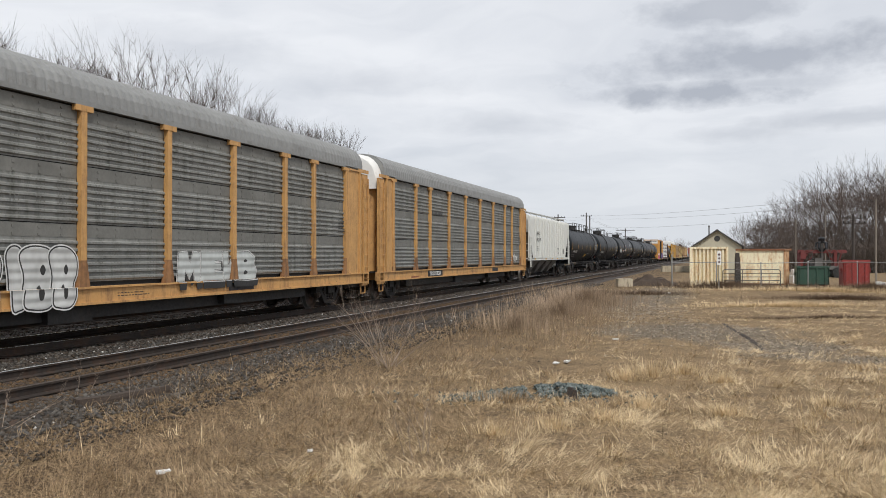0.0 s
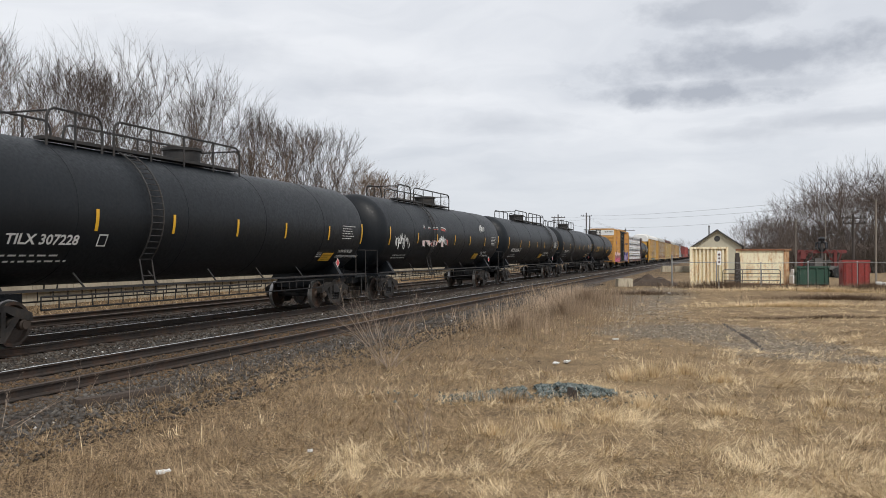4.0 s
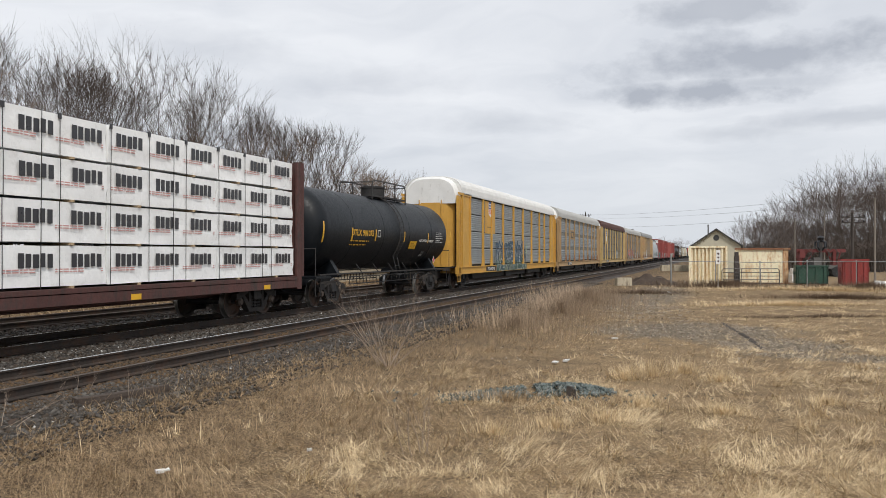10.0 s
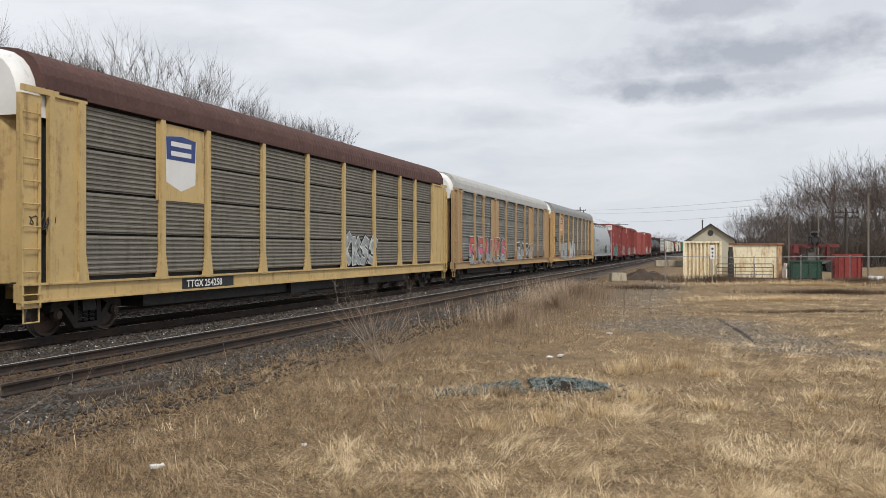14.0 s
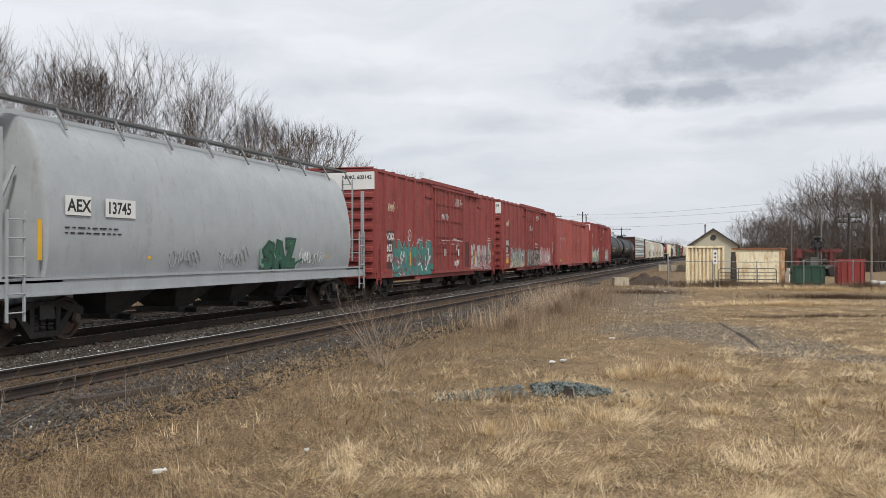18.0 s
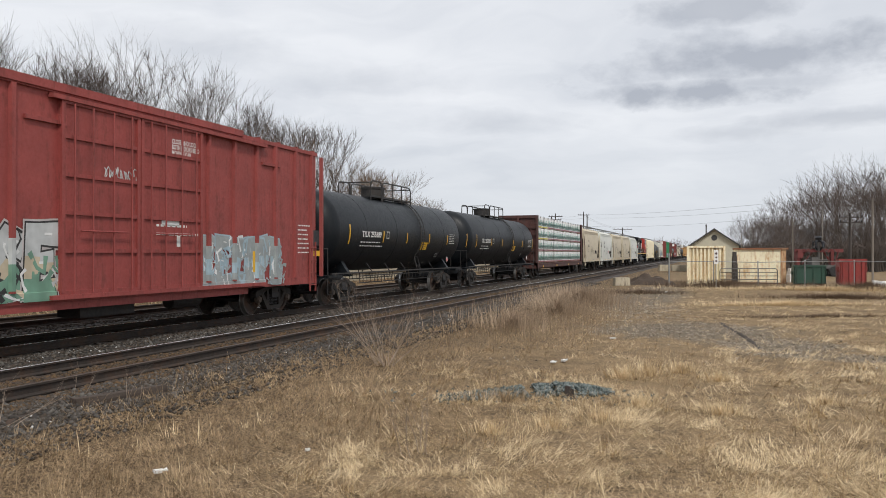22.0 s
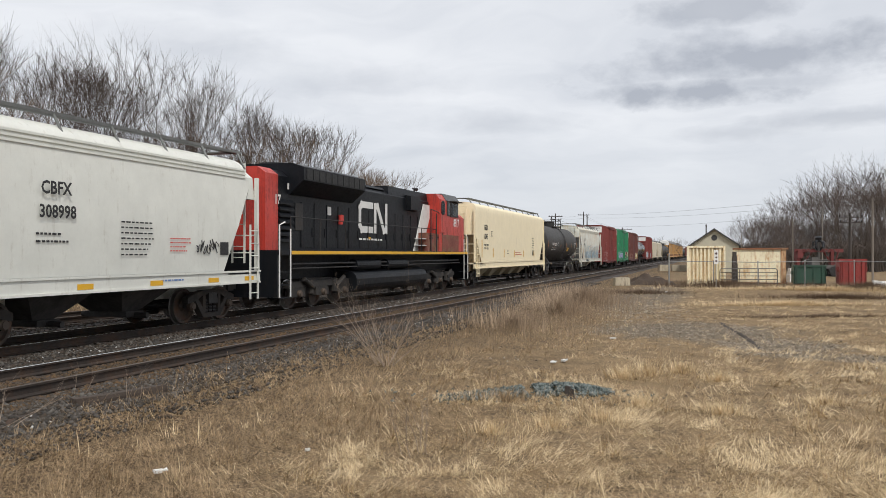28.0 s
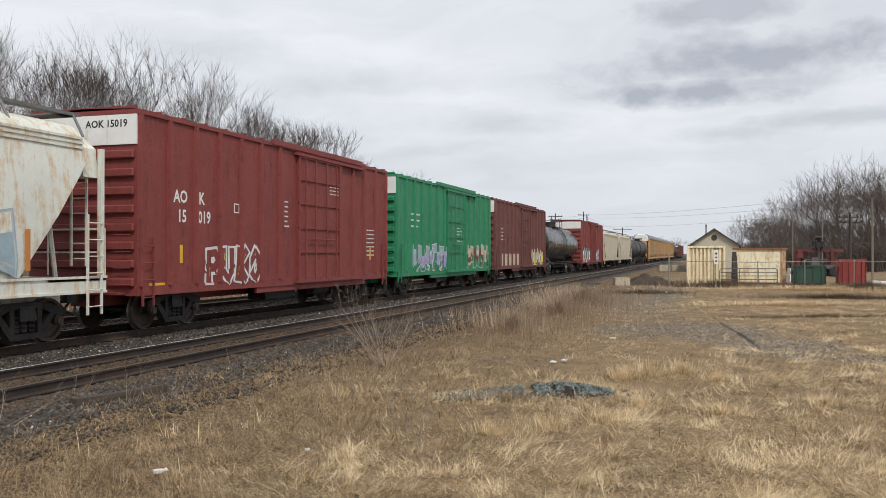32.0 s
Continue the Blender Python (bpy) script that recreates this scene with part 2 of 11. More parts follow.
def lettering(name, text, size, material, parent, at, facing=1, stretch=1.0, label="", align="LEFT"):
    """Flat painted letters on a side that faces +x (facing=1) or an end that faces -y (facing=0)."""
    def build():
        cu = bpy.data.curves.new("letters", "FONT")
        cu.body, cu.size, cu.align_x, cu.resolution_u = text, size * 1.38, align, 2
        cu.offset = size * 0.035
        tmp = bpy.data.objects.new("letters", cu)
        me = bpy.data.meshes.new_from_object(tmp)
        bpy.data.objects.remove(tmp)
        me.materials.clear()
        me.materials.append(material)
        return me
    me = cached(("text", text, size, material.name, align), build)
    ob = new(name, me)
    turn = Euler((radians(90), 0, radians(90) if facing else 0)).to_matrix().to_4x4()
    ob.matrix_basis = Matrix.Translation(at) @ turn @ Matrix.Diagonal((stretch, 1, 1, 1))
    ob.parent = parent
    if label:
        ob["label"] = label
    return ob


def bars(name, lines, material, parent, at, w, h, seed=0, facing=1):
    """Small print too fine to read: rows of short plain bars in a block w wide and h high."""
    rng = random.Random(seed)
    bm = bmesh.new()
    x, y, z = at
    step = h / lines
    for i in range(lines):
        zz = z + h - (i + 0.5) * step
        u = 0.0
        end = w * rng.uniform(0.65, 1.0)
        while u < end - 0.02:
            ln = min(rng.uniform(0.03, 0.11) * w + 0.015, end - u)
            if facing:
                box(bm, x, x + 0.003, y + u, y + u + ln, zz - step * 0.14, zz + step * 0.14)
            else:
                box(bm, x + u, x + u + ln, y - 0.003, y, zz - step * 0.27, zz + step * 0.27)
            u += ln + 0.035 * w
    return part(name, bm, material, parent)

# ---- ground and tracks ----
GROUND = -0.24
TRACK_NEAR, TRACK_TRAIN, TRACK_FAR = -9.93, -14.03, -18.6
GAUGE = 1.505


def ground_height(x, y):
    """Gently uneven field; ballast shoulder beside the tracks; a low bank behind them."""
    h = GROUND
    if x > -8.0:
        d = min(1.0, (x + 8.0) / 4.0)
        h += d * (0.10 * noise.noise((x * 0.16, y * 0.16, 3.0)) + 0.035 * noise.noise((x * 0.7, y * 0.7, 9.0)))
    if x < -20.6:
        h += min(1.0, (-20.6 - x) / 3.0) * 0.55 + min(1.0, max(0.0, (-24 - x) / 10.0)) * 0.5
    return h


def smooth_step(v, a, b):
    v = min(1.0, max(0.0, (v - a) / (b - a)))
    return v * v * (3 - 2 * v)


def ground_material():
    m = bpy.data.materials.new("dry_field_soil")
    m.use_nodes = True
    n = Net(m.node_tree)
    pos = n.node("ShaderNodeNewGeometry").outputs["Position"]
    a, b, c = n.noise(pos, 0.22, 6.0, 0.6), n.noise(pos, 1.6, 6.0, 0.65), n.noise(pos, 11.0, 5.0, 0.7)
    x, y, z = n.node("ShaderNodeSeparateXYZ", {0: pos}).outputs
    # pale dead turf towards the open field, darker earth and thatch beside the ballast
    turf = n.ramp(n.math("ADD", x, n.math("MULTIPLY", n.math("SUBTRACT", a, 0.5), 6.0)), -6.0, -2.5)
    col = n.mix(turf, (0.072, 0.048, 0.029), (0.21, 0.148, 0.084))
    col = n.mix(n.math("MULTIPLY", n.ramp(b, 0.45, 0.65), 0.8), col, (0.065, 0.043, 0.027))
    col = n.mix(n.math("MULTIPLY", n.ramp(c, 0.5, 0.72), 0.7), col, (0.30, 0.21, 0.115))
    fleck = n.noise(pos, 34.0, 3.0, 0.75)
    col = n.mix(n.math("MULTIPLY", n.ramp(fleck, 0.52, 0.6), 0.7), col, (0.42, 0.30, 0.17))
    col = n.mix(n.math("MULTIPLY", n.ramp(fleck, 0.46, 0.38), 0.75), col, (0.03, 0.021, 0.014))
    # worn gravel of the vehicle track
    bare = 0.0
    for cx, cy, rx, ry in ((-0.6, 24.2, 2.9, 2.7), (3.6, 18.9, 3.4, 0.95), (1.4, 21.4, 1.7, 2.2), (8.5, 18.6, 4.0, 1.3), (-3.0, 44.0, 2.0, 14.0)):
        off = n.vmath("MULTIPLY", n.vmath("SUBTRACT", pos, (cx, cy, 0)), (1 / rx, 1 / ry, 0))
        bare = n.math("MAXIMUM", n.math("SUBTRACT", 1.3, n.vmath("LENGTH", off)), bare)
    bare = n.math("ADD", n.math("MULTIPLY", bare, 1.3), n.math("MULTIPLY", n.math("SUBTRACT", b, 0.5), 1.6))
    col = n.mix(n.math("MULTIPLY", n.ramp(bare, 0.25, 0.9), 0.85), col, n.mix(n.ramp(c, 0.4, 0.62), (0.085, 0.066, 0.047), (0.22, 0.19, 0.15)))
    bs = n.node("ShaderNodeBsdfPrincipled", {"Base Color": col, "Roughness": 0.95, "Specular IOR Level": 0.15})
    bp = n.node("ShaderNodeBump", {"Strength": 0.6, "Distance": 0.05, "Height": n.math("ADD", b, c)})
    m.node_tree.links.new(bp.outputs[0], bs.inputs["Normal"])
    m.node_tree.links.new(bs.outputs[0], n.node("ShaderNodeOutputMaterial").inputs[0])
    return m


def build_ground():
    def steps(lo, hi, fine_lo, fine_hi, fine, grow):
        vals = list(np.arange(fine_lo, fine_hi + 1e-6, fine))
        s, v = fine, fine_hi
        while v < hi:
            s *= grow
            v = min(hi, v + s)
            vals.append(v)
        s, v = fine, fine_lo
        while v > lo:
            s *= grow
            v = max(lo, v - s)
            vals.insert(0, v)
        return vals
    xs, ys = steps(-3000, 3000, -26, 22, 0.4, 1.25), steps(-3000, 4500, 2, 60, 0.4, 1.2)
    verts = [(x, y, ground_height(x, y)) for y in ys for x in xs]
    w = len(xs)
    faces = [(j * w + i, j * w + i + 1, (j + 1) * w + i + 1, (j + 1) * w + i) for j in range(len(ys) - 1) for i in range(w - 1)]
    ob = new("ground", soup("ground", verts, faces, ground_material(), True))
    tagged(ob, "dry brown field of earth and dead grass beside the railway", "ground", kind="structure")


build_ground()
BALLAST = surface("grey_ballast_bed", (0.042, 0.037, 0.033), 0.95, vary=0.3, scale=1.2, grain=30, bump=1.0, dirt=(0.09, 0.05, 0.03), dirt_amount=0.5)
TIE_WOOD = surface("weathered_tie_wood", (0.06, 0.042, 0.032), 0.9, vary=0.35, grain=25, bump=0.5, dirt=(0.12, 0.062, 0.035), dirt_amount=0.4, per_object=0.5)
Y_NEAR, Y_FAR = -900.0, 1500.0


def rail_mesh(shiny):
    bm = bmesh.new()
    sweep(bm, [(-0.07, -0.17), (0.07, -0.17), (0.07, -0.155), (0.012, -0.13), (0.012, -0.045), (0.036, -0.035), (0.036, -0.006), (0.026, 0.0),
               (-0.026, 0.0), (-0.036, -0.006), (-0.036, -0.035), (-0.012, -0.045), (-0.012, -0.13), (-0.07, -0.155)], Y_NEAR, Y_FAR)
    me = finish(bm, "rail", RAIL_SIDE)
    me.materials.append(RAIL_HEAD if shiny else surface("dull_rail_head", (0.11, 0.085, 0.07), 0.5, 0.6, vary=0.3))
    for p in me.polygons:
        if p.normal.z > 0.5 and p.center.z > -0.02:
            p.material_index = 1
    return me


def tie_mesh():
    bm = bmesh.new()
    box(bm, -1.3, 1.3, -0.115, 0.115, -0.18, 0.0, 0.008)
    me = finish(bm, "tie", TIE_WOOD)
    return me


def track(x, label, sunk, bed_z, shiny_near, shiny_far, shoulder):
    t = thing("railway_track", label, "track", kind="structure", at=(x, 0, 0))
    for sx, sh in ((GAUGE / 2, shiny_near), (-GAUGE / 2, shiny_far)):
        put("rail", cached(("rail", sh), lambda: rail_mesh(sh)), t, (sx, 0, 0))
    bm = bmesh.new()
    bed = [(-1.9 - shoulder, GROUND - 0.25), (-1.75, bed_z), (1.75, bed_z), (1.9 + shoulder, GROUND - 0.25)]
    sweep(bm, bed, Y_NEAR, Y_FAR)
    part("ballast_bed", bm, BALLAST, t, "dark crushed-stone ballast stained brown")
    rng = random.Random(int(-x * 10))
    me = cached("tie", tie_mesh)
    rows = [(i * 0.53 + 6.0) for i in range(240)]
    for y in rows:
        put("tie", me, t, (rng.uniform(-0.04, 0.04), y + rng.uniform(-0.03, 0.03), -0.165 - sunk + rng.uniform(-0.012, 0.012)), rng.uniform(-1, 1))
    return t


track(TRACK_NEAR, "straight railway track with weathered ties in stained ballast", 0.02, -0.19, False, True, 0.35)
track(TRACK_TRAIN, "main railway track carrying the freight train on dark ballast", 0.01, -0.2, True, True, 0.35)
track(TRACK_FAR, "rusty side track behind the freight train", 0.02, -0.22, False, False, 0.3)

# ---- rolling stock: parts shared by all cars ----


def wheel_mesh():
    bm = bmesh.new()
    turned(bm, [(-0.07, 0.05), (-0.07, 0.10), (-0.02, 0.14), (-0.01, 0.36), (-0.065, 0.39), (-0.065, 0.455), (0.05, 0.465), (0.055, 0.49), (0.075, 0.487),
                (0.075, 0.39), (0.03, 0.36), (0.03, 0.14), (0.07, 0.10), (0.07, 0.05)], 16, along="x")
    me = finish(bm, "wheel", WHEEL_STEEL, True)
    me.materials.append(WHEEL_TREAD)
    for p in me.polygons:
        c = p.center
        if math.hypot(c.y, c.z) > 0.44:
            p.material_index = 1
    return me


def sideframe_mesh():
    """Cast side frame of a freight bogie: two pedestals, arched top, lower tension member, spring window."""
    bm = bmesh.new()
    t = 0.09
    def plate(pts):
        a = [bm.verts.new((-t, y, z)) for y, z in pts]
        b = [bm.verts.new((t, y, z)) for y, z in pts]
        n = len(pts)
        for i in range(n):
            bm.faces.new((a[i], a[(i + 1) % n], b[(i + 1) % n], b[i]))
        bm.faces.new(a[::-1])
        bm.faces.new(b)
    plate([(-1.1, 0.52), (-1.1, 0.68), (-0.95, 0.74), (-0.4, 0.86), (0.4, 0.86), (0.95, 0.74), (1.1, 0.68), (1.1, 0.52), (0.7, 0.6), (0.4, 0.74), (-0.4, 0.74), (-0.7, 0.6)])
    plate([(-0.78, 0.6), (-0.62, 0.62), (-0.3, 0.26), (-0.3, 0.16), (-0.42, 0.16)])
    plate([(0.78, 0.6), (0.42, 0.16), (0.3, 0.16), (0.3, 0.26), (0.62, 0.62)])
    plate([(-0.42, 0.14), (0.42, 0.14), (0.42, 0.25), (-0.42, 0.25)])
    plate([(-0.42, 0.25), (-0.3, 0.25), (-0.3, 0.76), (-0.42, 0.76)])
    plate([(0.3, 0.25), (0.42, 0.25), (0.42, 0.76), (0.3, 0.76)])
    return finish(bm, "sideframe", surface("dusty_cast_steel", (0.026, 0.023, 0.021), 0.8, vary=0.35, dirt=(0.06, 0.046, 0.036), dirt_amount=0.45))


def spring_mesh():
    bm = bmesh.new()
    for i in (-0.2, 0, 0.2):
        for k in range(4):
            turned(bm, [(0.26 + k * 0.09, 0.07), (0.295 + k * 0.09, 0.092), (0.33 + k * 0.09, 0.07)], 6, (0, i), "z")
    return finish(bm, "spring_nest", STEEL_DARK, True)


def cap_mesh():
    bm = bmesh.new()
    turned(bm, [(0.0, 0.115), (0.1, 0.115), (0.13, 0.085), (0.15, 0.085)], 12, along="x")
    return finish(bm, "bearing_cap", surface("bearing_cap_paint", (0.11, 0.08, 0.06), 0.6, 0.2, vary=0.5, per_object=0.7), True)


def bogie(parent, y, z=0.0):
    def bolster():
        bm = bmesh.new()
        box(bm, -1.15, 1.15, -0.22, 0.22, 0.5, 0.78, 0.03)
        for s in (-0.89, 0.89):
            rod(bm, (-0.9, s, 0.457), (0.9, s, 0.457), 0.075, 10)
        return finish(bm, "bolster", STEEL_DARK)
    b = put("bogie", cached("bolster", bolster), parent, (0, y, z))
    for s in (-0.89, 0.89):
        for x in (-GAUGE / 2, GAUGE / 2):
            put("wheel", cached("wheel", wheel_mesh), b, (x, s, 0.457), 0 if x < 0 else 180)
            put("bearing_cap", cached("cap", cap_mesh), b, (math.copysign(0.98, x), s, 0.457), 0 if x > 0 else 180)
    for x in (-1.0, 1.0):
        put("sideframe", cached("sideframe", sideframe_mesh), b, (x, 0, 0.0))
        put("spring_nest", cached("springs", spring_mesh), b, (x, 0, 0.0))
    return b


def coupler(parent, y_end, way):
    def build():
        bm = bmesh.new()
        box(bm, -0.09, 0.09, -0.2, 0.42, 0.76, 0.96)
        box(bm, -0.19, 0.12, 0.42, 0.72, 0.72, 1.0, 0.02)
        pipe(bm, [(0.25, 0.0, 0.85), (0.27, 0.3, 0.55), (0.22, 0.6, 0.45), (0.12, 0.78, 0.6)], 0.03, 6)
        return finish(bm, "coupler", STEEL_DARK)
    return put("coupler", cached("coupler", build), parent, (0, y_end, 0), 0 if way > 0 else 180)


def ladder_mesh(width, height, rungs, r=0.014):
    bm = bmesh.new()
    for s in (-width / 2, width / 2):
        box(bm, -0.02, 0.02, s - 0.025, s + 0.025, 0, height)
    for i in range(rungs):
        z = height * (i + 0.5) / rungs
        rod(bm, (0.03, -width / 2, z), (0.03, width / 2, z), r, 6)
    return finish(bm, "ladder", None)


def ladder(parent, at, width, height, rungs, material, name="ladder", turn=0):
    me = cached(("ladder", width, height, rungs, material.name), lambda: (lambda m: (m.materials.append(material), m)[1])(ladder_mesh(width, height, rungs)))
    return put(name, me, parent, at, turn)


# ---- autorack ----
POST_RUST = surface("rust_stained_post_foot", (0.34, 0.17, 0.07), 0.7, vary=0.25, scale=3.0, dirt=(0.11, 0.06, 0.035), dirt_amount=0.6, streak=True)
NINE = (2.75, 1.95, 2.9, 2.9, 2.9, 2.9, 2.9, 1.95, 2.5)


def corrugated(name, length, z0, z1, ribs, depth, material, share):
    """A wall panel of horizontal ribs; share is how much of its height they take. Faces +x."""
    bm = bmesh.new()
    h = z1 - z0
    prof = [(-0.02, z0), (0.0, z0)]
    p = h * share / ribs
    for i in range(ribs):
        za = z0 + p * i
        prof += [(0.0, za + p * 0.2), (depth, za + p * 0.35), (depth, za + p * 0.62), (0.0, za + p * 0.8)]
    prof += [(0.0, z1), (-0.02, z1)]
    sweep(bm, prof, 0, length)
    return finish(bm, name, material)


def perforated(name, length, z0, z1):
    """The flat strip over the ribs with its rows of bolts, and the upright rows of small slots through the ribs."""
    bm = bmesh.new()
    h = z1 - z0
    box(bm, 0.002, 0.008, 0, length, z0 + h * 0.76, z1 - 0.03)
    for k in (0.16, 0.38, 0.62, 0.84):
        for z in (0.8, 0.92):
            box(bm, 0.008, 0.02, length * k - 0.03, length * k + 0.03, z0 + h * z - 0.025, z0 + h * z + 0.025)
        for i in range(10):
            z = z0 + h * (0.05 + 0.07 * i)
            for dy in (-0.1, 0.0, 0.1):
                y = length * k + dy
                bm.faces.new([bm.verts.new((0.0475, y + p, z + q)) for p, q in ((-0.018, -0.012), (0.018, -0.012), (0.018, 0.012), (-0.018, 0.012))])
    return finish(bm, name, surface("sooty_perforated_panel", (0.2, 0.2, 0.185), 0.7, 0.2, vary=0.25))


def roof_profile(half, eave, top, n=14, thick=0.05):
    outer = []
    for i in range(n + 1):
        a = math.pi * i / n
        c, s = math.cos(a), math.sin(a)
        outer.append((half * math.copysign(abs(c) ** 0.62, c), eave + (top - eave) * abs(s) ** 0.75))
    inner = [(x * 0.97, z - thick) for x, z in outer]
    return outer, inner


def ribbed_roof(name, half, eave, top, length, rib, material, depth=0.02):
    """Arched sheet roof with ribs across it, along y from -length/2."""
    outer, inner = roof_profile(half, eave, top)
    verts, faces = [], []
    n = len(outer)
    ys = []
    k = int(length / rib)
    for i in range(k):
        y = -length / 2 + i * length / k
        ys += [(y, 0), (y + rib * 0.25, 1), (y + rib * 0.6, 1), (y + rib * 0.8, 0)]
    ys.append((length / 2, 0))
    for y, up in ys:
        for x, z in outer:
            verts.append((x * (1 + up * depth * 0.4), y, z + up * depth))
    for j in range(len(ys) - 1):
        for i in range(n - 1):
            faces.append((j * n + i, j * n + i + 1, (j + 1) * n + i + 1, (j + 1) * n + i))
    for y in (-length / 2 + 0.01, length / 2 - 0.01):
        b = len(verts)
        verts += [(x, y, z) for x, z in outer]
        faces.append(tuple(range(b, b + n)))
    return soup(name, verts, faces, material)


def autorack(length, label, bays, panel, frame, roof, bands, gap, hood=WHITE_PAINT, rib=0.24, tee=True, lead=2.3, tail=1.5):
    car = thing("autorack_car", label, "rail car", "cars of the freight train")
    body = length - 1.1
    half, hb = 1.53, body / 2
    top, eave, sill0, sill1 = 5.86, 4.92, 0.78, 1.16
    # underframe and deck
    bm = bmesh.new()
    box(bm, half - 0.14, half, -hb, hb, sill0 + 0.02, sill1)
    box(bm, -half, -half + 0.14, -hb, hb, sill0 + 0.02, sill1)
    for s in (-1, 1):
        x = half * s
        box(bm, min(x, x + 0.05 * s), max(x, x + 0.05 * s), -hb, hb, sill0, sill0 + 0.05)
        box(bm, min(x, x + 0.05 * s), max(x, x + 0.05 * s), -hb, hb, sill1 - 0.04, sill1)
    for i in range(14):
        y = -hb + body * (i + 0.5) / 14
        box(bm, -half + 0.1, half - 0.1, y - 0.06, y + 0.06, sill0 + 0.03, sill1 - 0.05)
    part("side_sill", bm, frame, car)
    bm = bmesh.new()
    box(bm, -half + 0.12, half - 0.12, -hb + 0.3, hb - 0.3, sill1 - 0.06, sill1 + 0.02)
    box(bm, -0.3, 0.3, -hb, hb, 0.55, sill1 - 0.06)
    part("deck", bm, STEEL_DARK, car)
    for nm, dims in (("underframe", (-1.1, 1.1, -hb + 4.3, hb - 4.3, 0.46, sill0 + 0.02)), ("brake_reservoir", (0.7, 1.25, -2.2, -0.9, 0.42, 0.76)), ("battery_box", (0.85, 1.3, 4.2, 5.0, 0.5, 0.78))):
        bm = bmesh.new()
        box(bm, *dims, 0.03)
        part(nm, bm, STEEL_DARK, car)
    # added box behind the panels; its dark colour stands for shade inside
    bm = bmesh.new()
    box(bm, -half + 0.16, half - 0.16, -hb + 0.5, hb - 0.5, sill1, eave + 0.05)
    part("inner_wall", bm, surface("shaded_interior", (0.03, 0.032, 0.034), 0.9), car)
    # sides: posts and corrugated panels
    scale = (body - lead - tail) / sum(bays)
    y = -hb + lead
    for i, bay in enumerate(bays):
        w = bay * scale
        step = (eave - 0.12 - sill1) / bands
        for k in range(bands):
            z = sill1 + 0.1 + k * step
            me = cached(("panel", round(w, 3), bands, panel.name), lambda: corrugated("side_panel", w - 0.2, 0.0, step - gap, 8 if bands == 4 else 6, 0.035 if bands == 4 else 0.045, panel, 1.0 if bands == 4 else 0.75))
            put("side_panel", me, car, (half - 0.08, y + 0.1, z))
            put("side_panel", me, car, (-half + 0.08, y + w - 0.1, z), 180)
            if bands == 3:
                me = cached(("perforated", round(w, 3), panel.name), lambda: perforated("perforated_strip", w - 0.2, 0.0, step))
                put("perforated_strip", me, car, (half - 0.08, y + 0.1, z))
        y += w
    def post():
        bm = bmesh.new()
        box(bm, -0.08, 0.035, -0.085, 0.085, sill1 + 0.35, eave)
        if tee:
            box(bm, -0.06, 0.045, -0.26, 0.26, eave - 0.12, eave)
        vs = [(-0.08, -0.085), (0.05, -0.085), (0.05, 0.085), (-0.08, 0.085)]
        a = [bm.verts.new((x, yy * 2.1, sill1 - 0.05)) for x, yy in vs]
        b = [bm.verts.new((x - 0.01 * (x > 0), yy, sill1 + 0.55)) for x, yy in vs]
        for i in range(4):
            bm.faces.new((a[i], a[(i + 1) % 4], b[(i + 1) % 4], b[i]))
        bm.faces.new(a[::-1])
        bm.faces.new(b)
        me = finish(bm, "post", frame)
        me.materials.append(POST_RUST)
        for p in me.polygons:
            p.material_index = int(tee and p.center.z < sill1 + 0.56)
        return me
    me = cached(("post", frame.name, tee), post)
    y = -hb + lead
    for w in (0, *bays):
        y += w * scale
        put("post", me, car, (half, y, 0))
        put("post", me, car, (-half, y, 0), 180)
    bm = bmesh.new()
    for s in (-1, 1):
        x = (half - 0.1) * s
        box(bm, min(x, x + 0.14 * s), max(x, x + 0.14 * s), -hb + 1.0, hb - 1.0, eave, eave + 0.1)
    part("eave_rail", bm, roof, car)
    # roof
    put("roof", cached(("roof", roof.name, round(body, 2)), lambda: ribbed_roof("roof", half + 0.02, eave + 0.06, top, body - 1.1, rib, roof)), car)
    # ends: radial doors, end panels with ladders, pale hoods
    for way in (-1, 1):
        ye, inner = hb * way, -(lead if way < 0 else tail)
        plates = (("end_panel", (half - 0.06, half, inner + 0.05, -0.75, sill1 - 0.02, eave)), ("ladder_plate", (half - 0.09, half, -0.56, -0.02, sill0 - 0.1, eave - 0.1)),
                  ("end_cap", (half, half + 0.04, inner - 0.12, -0.02, eave - 0.06, eave + 0.06)), ("corner_post", (half, half + 0.05, -0.87, -0.75, sill1, eave - 0.05)),
                  ("corner_post", (half, half + 0.05, inner, inner + 0.14, sill1, eave - 0.05)))
        for k, (nm, dims) in enumerate(plates):
            def plate():
                bm = bmesh.new()
                box(bm, *dims)
                return finish(bm, nm, frame)
            for flip in (1, -1):
                ob = put(nm, cached(("endpanel", k, frame.name, inner), plate), car, (0, ye, 0))
                ob.matrix_basis = Matrix.Translation((0, ye, 0)) @ Matrix.Diagonal((flip, way, 1, 1))
        def door():
            bm = bmesh.new()
            pts = [(half - 0.26, -1.0), (half - 0.3, -0.75), (0.9, -0.5), (0.3, -0.42), (-0.3, -0.42), (-0.9, -0.5), (-half + 0.3, -0.75), (-half + 0.26, -1.0)]
            a = [bm.verts.new((x, y, sill1)) for x, y in pts]
            b = [bm.verts.new((x, y, eave - 0.45)) for x, y in pts]
            for i in range(len(pts) - 1):
                bm.faces.new((a[i], a[i + 1], b[i + 1], b[i]))
            bm.faces.new(a[::-1])
            bm.faces.new(b)
